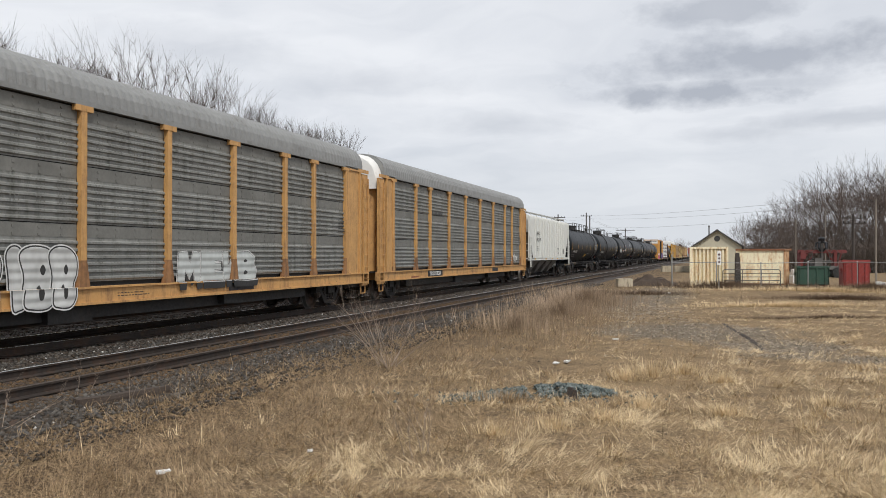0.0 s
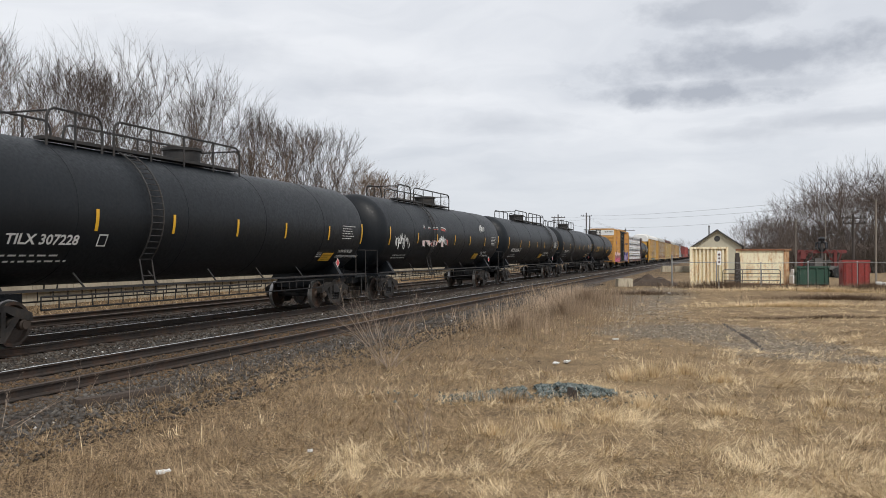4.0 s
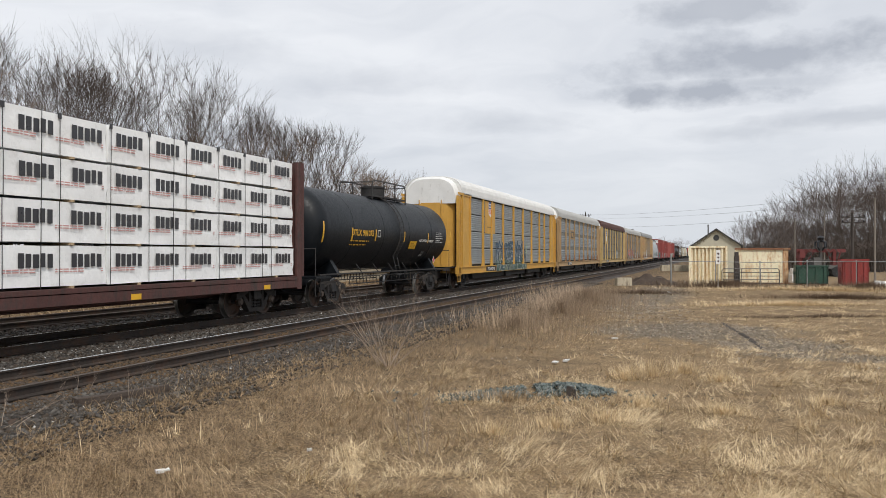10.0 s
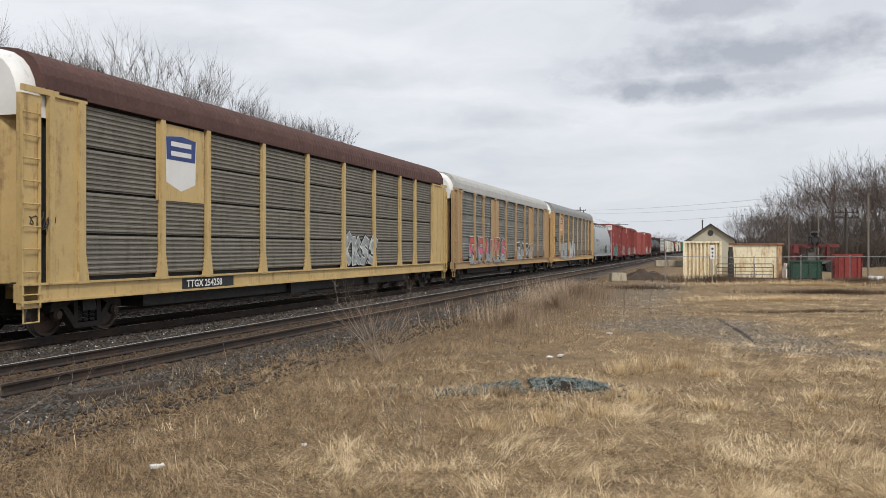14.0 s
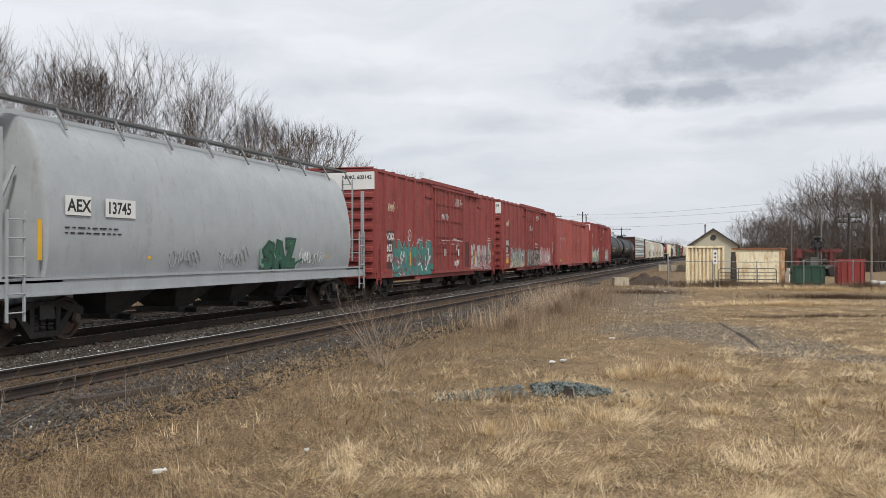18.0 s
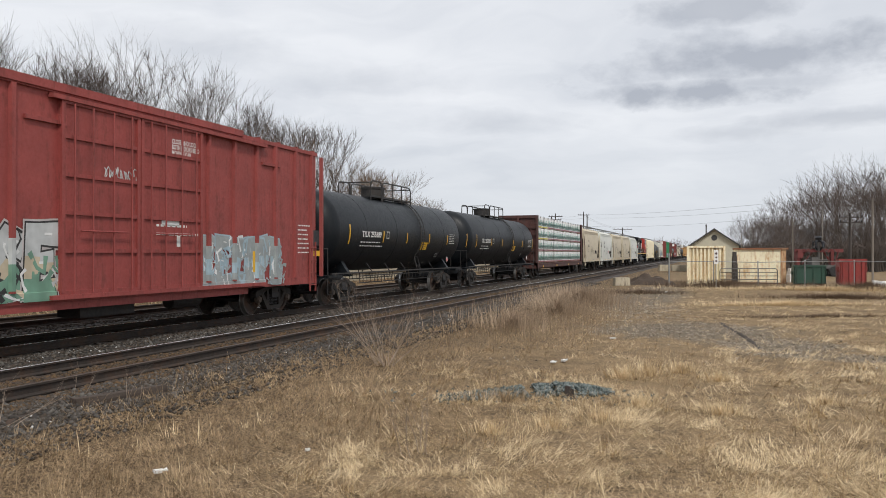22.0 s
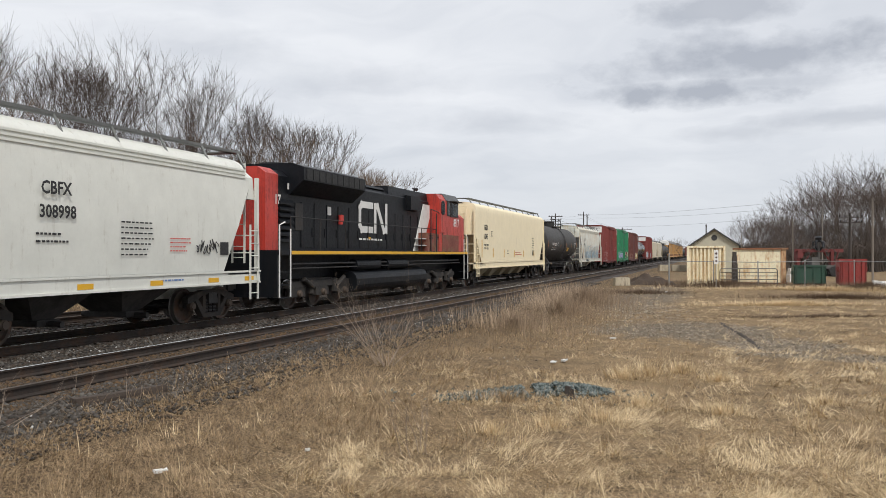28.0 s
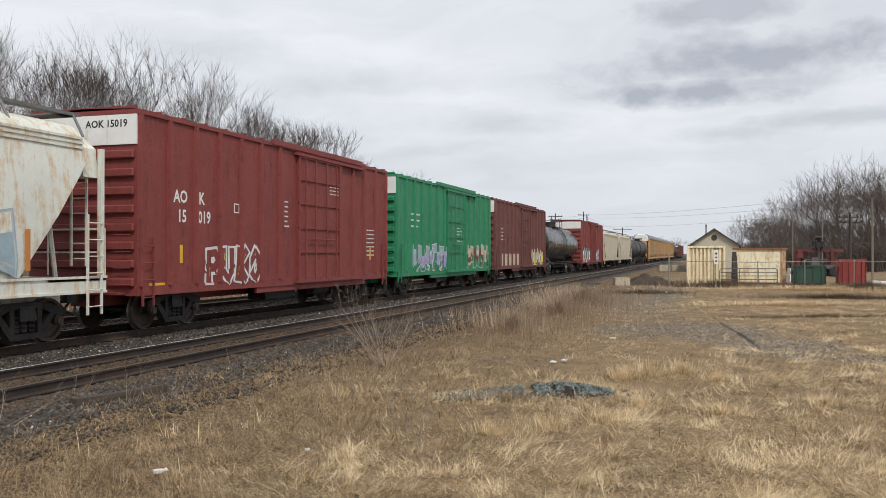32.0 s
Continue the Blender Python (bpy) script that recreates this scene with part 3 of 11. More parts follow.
            bm.faces.new((a[0], b[0], b[-1], a[-1]))
            for x in (-0.6, 0.6):
                rod(bm, (x, -0.42, sill1 + 0.1), (x, -0.42, eave - 0.3), 0.025, 6)
            return finish(bm, "end_door", frame)
        put("end_door", cached(("enddoor", frame.name), door), car, (0, ye + 0.3 * way, 0), 0 if way > 0 else 180)
        def hood_mesh():
            outer, _ = roof_profile(half - 0.07, eave - 0.5, top - 0.01)
            bm = bmesh.new()
            rows = []
            for yy, k, drop in ((-1.35, 1.0, 0.0), (-0.62, 0.995, 0.02), (-0.47, 0.97, 0.09), (-0.4, 0.92, 0.17)):
                rows.append([bm.verts.new((x * k, yy, eave - 0.5 + (z - eave + 0.5) * (1 - drop * 0.6))) for x, z in outer])
            for r0, r1 in zip(rows, rows[1:]):
                for i in range(len(outer) - 1):
                    bm.faces.new((r0[i], r0[i + 1], r1[i + 1], r1[i]))
            bm.faces.new(rows[-1])
            bm.faces.new(rows[0][::-1])
            return finish(bm, "roof_hood", hood_paint, True)
        hood_paint = hood
        put("roof_hood", cached(("hood", hood_paint.name), hood_mesh), car, (0, ye + 0.25 * way, 0), 0 if way > 0 else 180, label="pale painted roof end")
        ladder(car, (half + 0.03, ye - 0.26 * way, sill0 - 0.05), 0.44, eave - sill0 - 0.2, 9, frame)
        ladder(car, (-half - 0.03, ye - 0.32 * way, sill0 - 0.05), 0.46, eave - sill0 - 0.2, 9, frame, turn=180)
        for s in (-1, 1):
            bm = bmesh.new()
            x = (half - 0.05) * s
            pipe(bm, [(x, ye - 0.15 * way, sill0), (x, ye - 0.15 * way, 0.4), (x, ye - 0.55 * way, 0.4), (x, ye - 0.55 * way, sill0)], 0.022)
            part("step", bm, frame, car)
        coupler(car, ye - 0.2 * way, way)
        bogie(car, (hb - 2.4) * way)
    return car


# ---- tank car ----


def tank_car(length, label, radius, zc, paint, tape, mark, lpg=True, dome=0.2, spans=((-3.4, 0.5), (1.1, 5.6), (5.8, 6.8)), climb=5.9, strips=None):
    car = thing("tank_car", label, "rail car", "cars of the freight train")
    body = length - 1.2
    hb, r = body / 2, radius
    shell = [(-hb + 0.05, 0.02), (-hb + 0.07, r * 0.3), (-hb + 0.14, r * 0.55), (-hb + 0.28, r * 0.78), (-hb + 0.46, r * 0.92), (-hb + 0.66, r * 0.985), (-hb + 0.8, r)]
    seams = [-hb + body * k / 5 for k in range(1, 5)]
    mid = []
    for s in seams:
        mid += [(s - 0.03, r), (s - 0.025, r + 0.008), (s + 0.025, r + 0.008), (s + 0.03, r)]
    prof = shell + mid + [(-p, q) for p, q in shell[::-1]]
    bm = bmesh.new()
    turned(bm, prof, 40, (0, zc))
    part("tank_shell", bm, paint, car, smooth=True)
    # stub sills, side walkway rails and bolsters under the ends
    for way in (-1, 1):
        bm = bmesh.new()
        y0, y1 = sorted(((hb + 0.1) * way, (hb - 3.6) * way))
        box(bm, -0.35, 0.35, y0, y1, 0.72, 1.02)
        y0, y1 = sorted(((hb + 0.05) * way, (hb - 1.1) * way))
        box(bm, -1.45, 1.45, y0, y1, 1.0, 1.07)
        yb = (hb - 2.0) * way
        sweep(bm, [(-1.4, 1.0), (1.4, 1.0), (1.0, zc - r * 0.72), (0.5, zc - r + 0.05), (-0.5, zc - r + 0.05), (-1.0, zc - r * 0.72)], yb - 0.12, yb + 0.12)
        part("stub_sill", bm, paint, car)
    bm = bmesh.new()
    z = 1.08
    for s in (-1, 1):
        bm = bmesh.new()
        box(bm, 1.42 * s - 0.04, 1.42 * s + 0.04, -hb + 0.2, hb - 0.2, z + 0.02, z + 0.07)
        part("side_rail", bm, STEEL_DARK, car)
    bm = bmesh.new()
    for s in (-1, 1):
        for zz in (0.72, 0.98):
            pipe(bm, [(1.2 * s, -hb + 3.2, zz), (1.2 * s, hb - 3.2, zz)], 0.02)
        k = 26
        for i in range(k + 1):
            y = -hb + 3.2 + (body - 6.4) * i / k
            rod(bm, (1.2 * s, y, 0.98), (1.2 * s, y, 0.72), 0.014)
            if i % 5 == 2:
                rod(bm, (1.42 * s, y, z + 0.05), (1.26 * s, y - 0.18, 1.45), 0.022)
    part("brake_rod", bm, STEEL_DARK, car)
    # top fittings
    bm = bmesh.new()
    turned(bm, [(zc + r - 0.08, 0.5), (zc + r + 0.36, 0.5), (zc + r + 0.37, 0.55), (zc + r + 0.44, 0.55), (zc + r + 0.46, 0.4)] if lpg else
           [(zc + r - 0.08, 0.5), (zc + r + 0.4, 0.5), (zc + r + 0.41, 0.54), (zc + r + 0.48, 0.54), (zc + r + 0.5, 0.4)], 20, (0, dome), "z")
    part("valve_dome", bm, STEEL_DARK, car, smooth=True)
    bm = bmesh.new()
    t0, t1 = spans[0][0], spans[-1][1]
    zt = zc + r + 0.03
    for s in (-1, 1):
        box(bm, 0.55 * s - 0.16, 0.55 * s + 0.16, t0, t1, zt - 0.07, zt)
    part("top_platform", bm, STEEL_DARK, car)
    bm = bmesh.new()
    hgt = 0.6
    for s in (-1, 1):
        for a, b in spans:
            c_ = min(0.22, (b - a) * 0.2)
            pipe(bm, [(0.72 * s, a, zt - 0.22), (0.72 * s, a, zt + hgt - c_), (0.72 * s, a + c_ * 0.3, zt + hgt - c_ * 0.3), (0.72 * s, a + c_, zt + hgt), (0.72 * s, b - c_, zt + hgt), (0.72 * s, b - c_ * 0.3, zt + hgt - c_ * 0.3), (0.72 * s, b, zt + hgt - c_), (0.72 * s, b, zt - 0.22)], 0.03)
            k = int((b - a) / 1.7)
            for i in range(1, k + 1):
                y = a + (b - a) * i / (k + 1)
                rod(bm, (0.72 * s, y, zt - 0.2), (0.72 * s, y, zt + hgt), 0.026)
    rod(bm, (-0.72, t0, zt + hgt - 0.08), (0.72, t0, zt + hgt - 0.08), 0.022)
    rod(bm, (-0.72, t1, zt + hgt - 0.08), (0.72, t1, zt + hgt - 0.08), 0.022)
    part("handrail", bm, STEEL_DARK, car)
    # side ladders bent round the shell
    yl = climb
    for s in (-1, 1):
        bm = bmesh.new()
        arc = []
        for i in range(12):
            a = radians(-38 + 118 * i / 11)
            arc.append(((r + 0.09) * math.cos(a) * s, zc + (r + 0.09) * math.sin(a)))
        arc = [(1.45 * s, 0.95)] + arc
        for dy in (-0.22, 0.22):
            pipe(bm, [(x, yl + dy, z_) for x, z_ in arc], 0.02)
        for (x0, z0), (x1, z1) in zip(arc, arc[1:]):
            rod(bm, (x0, yl - 0.22, z0), (x0, yl + 0.22, z0), 0.014)
            rod(bm, ((x0 + x1) / 2, yl - 0.22, (z0 + z1) / 2), ((x0 + x1) / 2, yl + 0.22, (z0 + z1) / 2), 0.014)
        part("ladder", bm, STEEL_DARK, car)
    # belt line of reflective strips
    offs = strips or ((1.6, 5.0, 7.7, 10.6, 13.35, 16.4, length - 1.3) if lpg else [1.6 + (length - 3.1) * i / 5 for i in range(6)])
    for i, off in enumerate(offs):
        last = i in (0, len(offs) - 1)
        def strip():
            bm = bmesh.new()
            rows = []
            for k in range(6):
                a = radians((-19 + 27 * k / 5) if last else (-15 + 17 * k / 5))
                rows.append([bm.verts.new(((r + 0.012) * math.cos(a), d, (r + 0.012) * math.sin(a))) for d in (-0.05, 0.05)])
            for r0, r1 in zip(rows, rows[1:]):
                bm.faces.new((r0[0], r0[1], r1[1], r1[0]))
            return finish(bm, "reflective_strip", tape)
        for s in (-1, 1):
            put("reflective_strip", cached(("strip", round(r, 3), tape.name, last), strip), car, (0, off - length / 2, zc), 0 if s > 0 else 180)
    for way in (-1, 1):
        coupler(car, hb * way, way)
        bogie(car, (hb - 2.0) * way)
        bm = bmesh.new()
        y = (hb + 0.02) * way
        pipe(bm, [(-1.4, y, 1.05), (-1.4, y, 2.0), (1.4, y, 2.0), (1.4, y, 1.05)], 0.022)
        rod(bm, (0.5, y, 1.05), (0.5, y, 2.0), 0.02)
        for s in (-1, 1):
            pipe(bm, [(1.4 * s, y, 1.0), (1.4 * s, y, 0.42), (1.4 * s, y - 0.4 * way, 0.42), (1.4 * s, y - 0.4 * way, 1.0)], 0.02)
        part("end_railing", bm, STEEL_DARK, car)
    return car


# ---- boxcar ----


POSTS, BELTS = {}, {}


def boxcar(length, label, paint, roof_paint, posts, door_y, door_w, door_paint=None, end_band=WHITE_PAINT, height=5.2, doors=2, step_roof=True, belts=()):
    car = thing("boxcar", label, "rail car", "cars of the freight train")
    body = length - 1.15
    hb, half, z0 = body / 2, 1.5, 0.92
    bm = bmesh.new()
    box(bm, -half, half, -hb, hb, z0 + 0.1, height - 0.14)
    part("body", bm, paint, car)
    bm = bmesh.new()
    box(bm, -half - 0.03, half + 0.03, -hb - 0.02, hb + 0.02, z0 - 0.06, z0 + 0.16)
    box(bm, -0.35, 0.35, -hb, hb, 0.6, z0)
    for s in (-1, 1):
        x = half * s
        box(bm, min(x, x - 0.1 * s), max(x, x - 0.1 * s), door_y - door_w / 2 - 2.4, door_y + door_w / 2 + 2.4, z0 - 0.22, z0 - 0.05)
    part("side_sill", bm, paint, car)
    # roof of crossing panels with a raised edge
    bm = bmesh.new()
    sweep(bm, [(-half - 0.05, height - 0.16), (half + 0.05, height - 0.16), (half + 0.05, height - 0.05), (0, height), (-half - 0.05, height - 0.05)], -hb - 0.03, hb + 0.03)
    k = 16
    for i in range(k + 1):
        y = -hb + body * i / k
        box(bm, -half + 0.05, half - 0.05, y - 0.03, y + 0.03, height - 0.06, height + 0.025)
    if step_roof:
        for s in (-1, 1):
            x = half * s
            box(bm, min(x, x + 0.09 * s), max(x, x + 0.09 * s), door_y - door_w / 2 - 1.6, door_y + door_w / 2 + 2.0, height - 0.12, height + 0.05)
    part("roof", bm, roof_paint, car)
    # outside posts
    def post():
        bm = bmesh.new()
        sweep(bm, [(-0.01, -0.075), (0.085, -0.05), (0.085, 0.05), (-0.01, 0.075)], 0, 1)
        me = finish(bm, "post", paint)
        for v in me.vertices:
            x, y, z = v.co
            v.co = (x, z, z0 + 0.16 + y * (height - 0.32 - z0))
        return me
    me = cached(("boxpost", paint.name, height), post)
    places = [o - length / 2 for o in posts] if isinstance(posts, tuple) else [-hb + 0.08 + (body - 0.16) * i / posts for i in range(posts + 1)]
    for y in places:
        if abs(y - door_y) < door_w / 2 + 0.05:
            continue
        put("post", me, car, (half, y, 0))
        put("post", me, car, (-half, y, 0), 180)
        POSTS.setdefault(car.name, []).append(y)
    BELTS[car.name] = belts
    for zb in belts:
        for y0, y1 in ((-hb + 0.1, door_y - door_w / 2 - 0.05), (door_y + door_w / 2 + 0.05, hb - 0.1)):
            for s in (-1, 1):
                bm = bmesh.new()
                x = half * s
                box(bm, min(x, x + 0.05 * s), max(x, x + 0.05 * s), y0, y1, zb - 0.04, zb + 0.04)
                part("side_belt", bm, paint, car)
    # sliding or plug doors with bars
    dp = door_paint or paint
    for s in (-1, 1):
        w = door_w / doors
        for k in range(doors):
            yc = door_y - door_w / 2 + w * (k + 0.5)
            def door():
                bm = bmesh.new()
                box(bm, 0, 0.07, -w / 2 + 0.02, w / 2 - 0.02, z0 + 0.12, height - 0.3)
                return finish(bm, "door", dp)
            def beam():
                bm = bmesh.new()
                box(bm, 0.07, 0.11, -w / 2 + 0.02, w / 2 - 0.02, -0.04, 0.04)
                return finish(bm, "door_beam", dp)
            def stile():
                bm = bmesh.new()
                box(bm, 0.07, 0.12, -0.05, 0.05, z0 + 0.12, height - 0.3)
                return finish(bm, "door_stile", dp)
            def bar():
                bm = bmesh.new()
                rod(bm, (0.15, 0, z0 + 0.1), (0.15, 0, height - 0.32), 0.02, 6)
                return finish(bm, "locking_bar", dp)
            def lever():
                bm = bmesh.new()
                rod(bm, (0.17, -w * 0.3, 2.3), (0.17, w * 0.3, 2.3), 0.02, 6)
                return finish(bm, "lock_lever", dp)
            key = (round(w, 2), dp.name, height)
            d = put("door", cached(("boxdoor", *key), door), car, (half * s, yc, 0), 0 if s > 0 else 180)
            if s < 0:
                continue
            for q in (0.0, 0.22, 0.42, 0.62, 0.82, 1.0):
                put("door_beam", cached(("boxbeam", *key), beam), d, (0, 0, z0 + 0.12 + (height - 0.42 - z0) * q))
            for q in (-w / 2 + 0.07, w / 2 - 0.07):
                put("door_stile", cached(("boxstile", *key), stile), d, (0, q, 0))
            for q in (-w * 0.36, -w * 0.14, w * 0.12, w * 0.36):
                put("locking_bar", cached(("boxbar", *key), bar), d, (0, q, 0))
            put("lock_lever", cached(("boxlever", *key), lever), d)
        bm = bmesh.new()
        x = (half + 0.02) * s
        for zz in (z0 + 0.03, height - 0.24):
            box(bm, min(x, x + 0.13 * s), max(x, x + 0.13 * s), door_y - door_w * 0.55, door_y + door_w * 1.15, zz - 0.04, zz + 0.05)
        part("door_track", bm, dp, car)
    # corrugated ends and ladders
    for way in (-1, 1):
        def end():
            bm = bmesh.new()
            zz = z0 + 0.15
            while zz < height - 1.15:
                sweep(bm, [(-half + 0.06, zz), (half - 0.06, zz), (half - 0.06, zz + 0.2), (-half + 0.06, zz + 0.2)], 0.0, 0.09)
                zz += 0.42
            return finish(bm, "end_rib", paint, bevel=0.03)
        put("end_ribs", cached(("boxend", paint.name, height), end), car, (0, hb * way, 0), 0 if way > 0 else 180)
        if end_band is not None:
            bm = bmesh.new()
            y0, y1 = sorted((hb * way, (hb + 0.035) * way))
            box(bm, -half, half, y0, y1, height - 0.86, height - 0.17)
            part("end_band", bm, end_band, car, "white warning band")
        ladder(car, (half + 0.06, (hb - 0.32) * way, z0 - 0.3), 0.4, 1.6, 4, paint)
        ladder(car, (-half - 0.06, (hb - 0.32) * way, z0 - 0.3), 0.4, 1.6, 4, paint, turn=180)
        bm = bmesh.new()
        for i in range(5):
            z = z0 + 0.2 + i * 0.38
            y = (hb + 0.13) * way
            pipe(bm, [(half - 0.55, y, z), (half - 0.1, y, z)], 0.014)
        box(bm, -0.5, 1.2, *sorted((hb * way, (hb + 0.3) * way)), z0 - 0.02, z0 + 0.02)
        part("end_step", bm, paint, car)
        coupler(car, hb * way, way)
        bogie(car, (hb - 2.05) * way)
    bm = bmesh.new()
    box(bm, 0.5, 1.1, -1.2, 0.6, 0.45, 0.85)
    rod(bm, (-0.8, -3, 0.7), (-0.8, 3.5, 0.7), 0.03)
    rod(bm, (0.9, 2.2, 0.62), (0.9, 3.4, 0.62), 0.18, 12)
    part("brake_gear", bm, STEEL_DARK, car)
    return car


# ---- covered hopper ----


def hopper_car(length, label, paint, bays, height=4.62, ribs=0, bulge=0.0, curved=False, under=None, rail_tone=None, sill=(1.0, 1.36), barrel=False, slope_tone=None, brow=0.55, knee=None):
    car = thing("covered_hopper_car", label, "rail car", "cars of the freight train")
    body = length - 1.1
    hb, half = body / 2, 1.56
    under = under or paint
    s0, s1 = sill
    slope = min(2.6, body * 0.16)
    eave = height - brow
    hip = max(1.2, body * 0.11)
    # body: full height between slope sheets
    prof = []
    n = 12
    w_low = half - 0.06
    right = [(w_low, s1)]
    for i in range(1, n + 1):
        t = i / n
        z = s1 + (eave - s1) * t
        right.append((w_low + bulge * math.sin(math.pi * t) - (0.10 if curved else 0.0) * t * t, z))
    xe = right[-1][0]
    for i in range(1, 7):
        a = math.pi / 2 * i / 6
        right.append((xe - (1.0 - math.cos(a)) * xe * 0.55, eave + (height - eave) * math.sin(a) ** 0.8))
    if barrel:
        # round-sided shell: nearly upright at the sill, swept over to the roof
        right = [(1.46, s1), (1.53, s1 + 0.35), (1.56, s1 + 0.8)]
        for i in range(1, 13):
            a = math.pi / 2 * i / 12
            right.append((0.35 + 1.21 * math.cos(a) ** 0.75 if i < 12 else 0.35, s1 + 0.8 + (height - 0.05 - s1 - 0.8) * math.sin(a)))
        xe = 1.2
    prof = right + [(-x, z) for x, z in right[::-1]]
    def station(y, lift):
        """Cross section whose floor is raised by the slope sheet."""
        return [bm.verts.new((x, y, max(z, lift))) for x, z in prof]
    bm = bmesh.new()
    top_inset = 0.55
    rows = [station(-hb + top_inset, eave - 0.35), station(-hb + top_inset + hip * 0.45, s1 + (eave - s1) * 0.45), station(-hb + top_inset + hip, s1),
            station(hb - top_inset - hip, s1), station(hb - top_inset - hip * 0.45, s1 + (eave - s1) * 0.45), station(hb - top_inset, eave - 0.35)]
    if knee:
        # upright end wall down to the knee, slope sheet only below it
        bmesh.ops.delete(bm, geom=bm.verts[:], context="VERTS")
        zk = s1 + (eave - s1) * knee
        hk = 1.3
        rows = [station(-hb + 0.3, zk), station(-hb + 0.3 + hk * 0.5, (zk + s1) / 2), station(-hb + 0.3 + hk, s1), station(hb - 0.3 - hk, s1), station(hb - 0.3 - hk * 0.5, (zk + s1) / 2), station(hb - 0.3, zk)]
    if barrel:
        bmesh.ops.delete(bm, geom=bm.verts[:], context="VERTS")
        rows = []
        for y, k in ((-hb + 1.25, 0.93), (-hb + 1.32, 1.0), (hb - 1.32, 1.0), (hb - 1.25, 0.93)):
            rows.append([bm.verts.new((x * k, y, s1 + (z - s1) * (k + 1) / 2)) for x, z in prof])
    m_ = len(prof)
    for r0, r1 in zip(rows, rows[1:]):
        for i in range(m_):
            j = (i + 1) % m_
            try:
                bm.faces.new((r0[i], r0[j], r1[j], r1[i]))
            except ValueError:
                pass
    bm.faces.new(rows[0][::-1])
    bm.faces.new(rows[-1])
    bmesh.ops.remove_doubles(bm, verts=bm.verts, dist=0.0005)
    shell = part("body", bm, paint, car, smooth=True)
    if not barrel:
        # slope sheets: soot, plus the shade under the slope put into the colour
        shell.data.materials.append(slope_tone or surface("sooty_shaded_slope_sheet", (0.075, 0.06, 0.047), 0.85, vary=0.3, dirt=(0.16, 0.13, 0.10), dirt_amount=0.3, streak=True))
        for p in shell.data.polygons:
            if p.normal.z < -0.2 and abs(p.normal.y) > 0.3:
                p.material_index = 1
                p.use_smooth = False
    # upper end walls
    for way in (() if barrel or knee else (-1, 1)):
        bm = bmesh.new()
        y0, y1 = sorted((hb * way * 1.0 - 0.12 * way, (hb - top_inset - 0.02) * way))
        sweep(bm, [(half - 0.12, eave - 0.62), (xe - 0.02, eave), (xe * 0.6, height - 0.1), (-xe * 0.6, height - 0.1), (-xe + 0.02, eave), (-half + 0.12, eave - 0.62)], y0, y1)
        part("end_wall", bm, paint, car)
    # side sills
    for s in (-1, 1):
        bm = bmesh.new()
        x = half * s
        box(bm, min(x, x - 0.1 * s), max(x, x - 0.1 * s), -hb, hb, s0, s1)
        box(bm, min(x + 0.03 * s, x - 0.06 * s), max(x + 0.03 * s, x - 0.06 * s), -hb, hb, s1 - 0.05, s1)
        box(bm, min(x + 0.03 * s, x - 0.06 * s), max(x + 0.03 * s, x - 0.06 * s), -hb, hb, s0, s0 + 0.05)
        part("side_sill", bm, paint, car)
    if ribs:
        def rib():
            bm = bmesh.new()
            box(bm, 0, 0.06, -0.045, 0.045, s1, eave - 0.05)
            return finish(bm, "side_rib", paint)
        me = cached(("hrib", paint.name, round(eave, 2)), rib)
        for i in range(ribs):
            y = -hb + top_inset + hip + (body - 2 * (top_inset + hip)) * i / (ribs - 1)
            put("side_rib", me, car, (half - 0.08, y, 0))
            put("side_rib", me, car, (-half + 0.08, y, 0), 180)
    # eave mouldings
    bm = bmesh.new()
    for s in (-1, 1):
        for dz in (() if barrel or knee else (0.0, 0.1, 0.2)):
            x = (xe - dz * 0.06) * s
            box(bm, min(x, x + 0.035 * s), max(x, x + 0.035 * s), -hb + top_inset, hb - top_inset, eave - 0.05 + dz, eave - 0.0 + dz)
    if barrel or knee:
        bm.free()
    else:
        part("eave_moulding", bm, paint, car)
    # discharge hoppers
    span = body - 2 * (2.9 if body < 14 else 3.3)
    for b in range(bays):
        yc = -span / 2 + span * (b + 0.5) / bays
        w = span / bays
        bm = bmesh.new()
        top = [(-half + 0.25, yc - w / 2), (half - 0.25, yc - w / 2), (half - 0.25, yc + w / 2), (-half + 0.25, yc + w / 2)]
        low = [(-0.45, yc - 0.3), (0.45, yc - 0.3), (0.45, yc + 0.3), (-0.45, yc + 0.3)]
        a = [bm.verts.new((x, y, s1)) for x, y in top]
        c = [bm.verts.new((x, y, 0.42)) for x, y in low]
        for i in range(4):
            bm.faces.new((a[i], a[(i + 1) % 4], c[(i + 1) % 4], c[i]))
        bm.faces.new(c)
        bm.faces.new(a[::-1])
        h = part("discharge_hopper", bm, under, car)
        bm = bmesh.new()
        box(bm, -0.6, 0.6, yc - 0.34, yc + 0.34, 0.3, 0.43)
        rod(bm, (-0.95, yc, 0.34), (0.95, yc, 0.34), 0.07, 10)
        part("outlet_gate", bm, STEEL_DARK, h)
    # end frames, platforms, ladders
    for way in (-1, 1):
        ye = hb * way
        bm = bmesh.new()
        box(bm, -half, half, *sorted((ye, ye - 1.7 * way)), s1 - 0.1, s1 - 0.04)
        box(bm, -0.35, 0.35, *sorted((ye, ye - 3.4 * way)), 0.65, s1 - 0.1)
        for s in (-1, 1):
            x = (half - 0.05) * s
            box(bm, x - 0.05, x + 0.05, *sorted((ye - 0.06 * way, ye - 0.16 * way)), s1 - 0.1, eave)
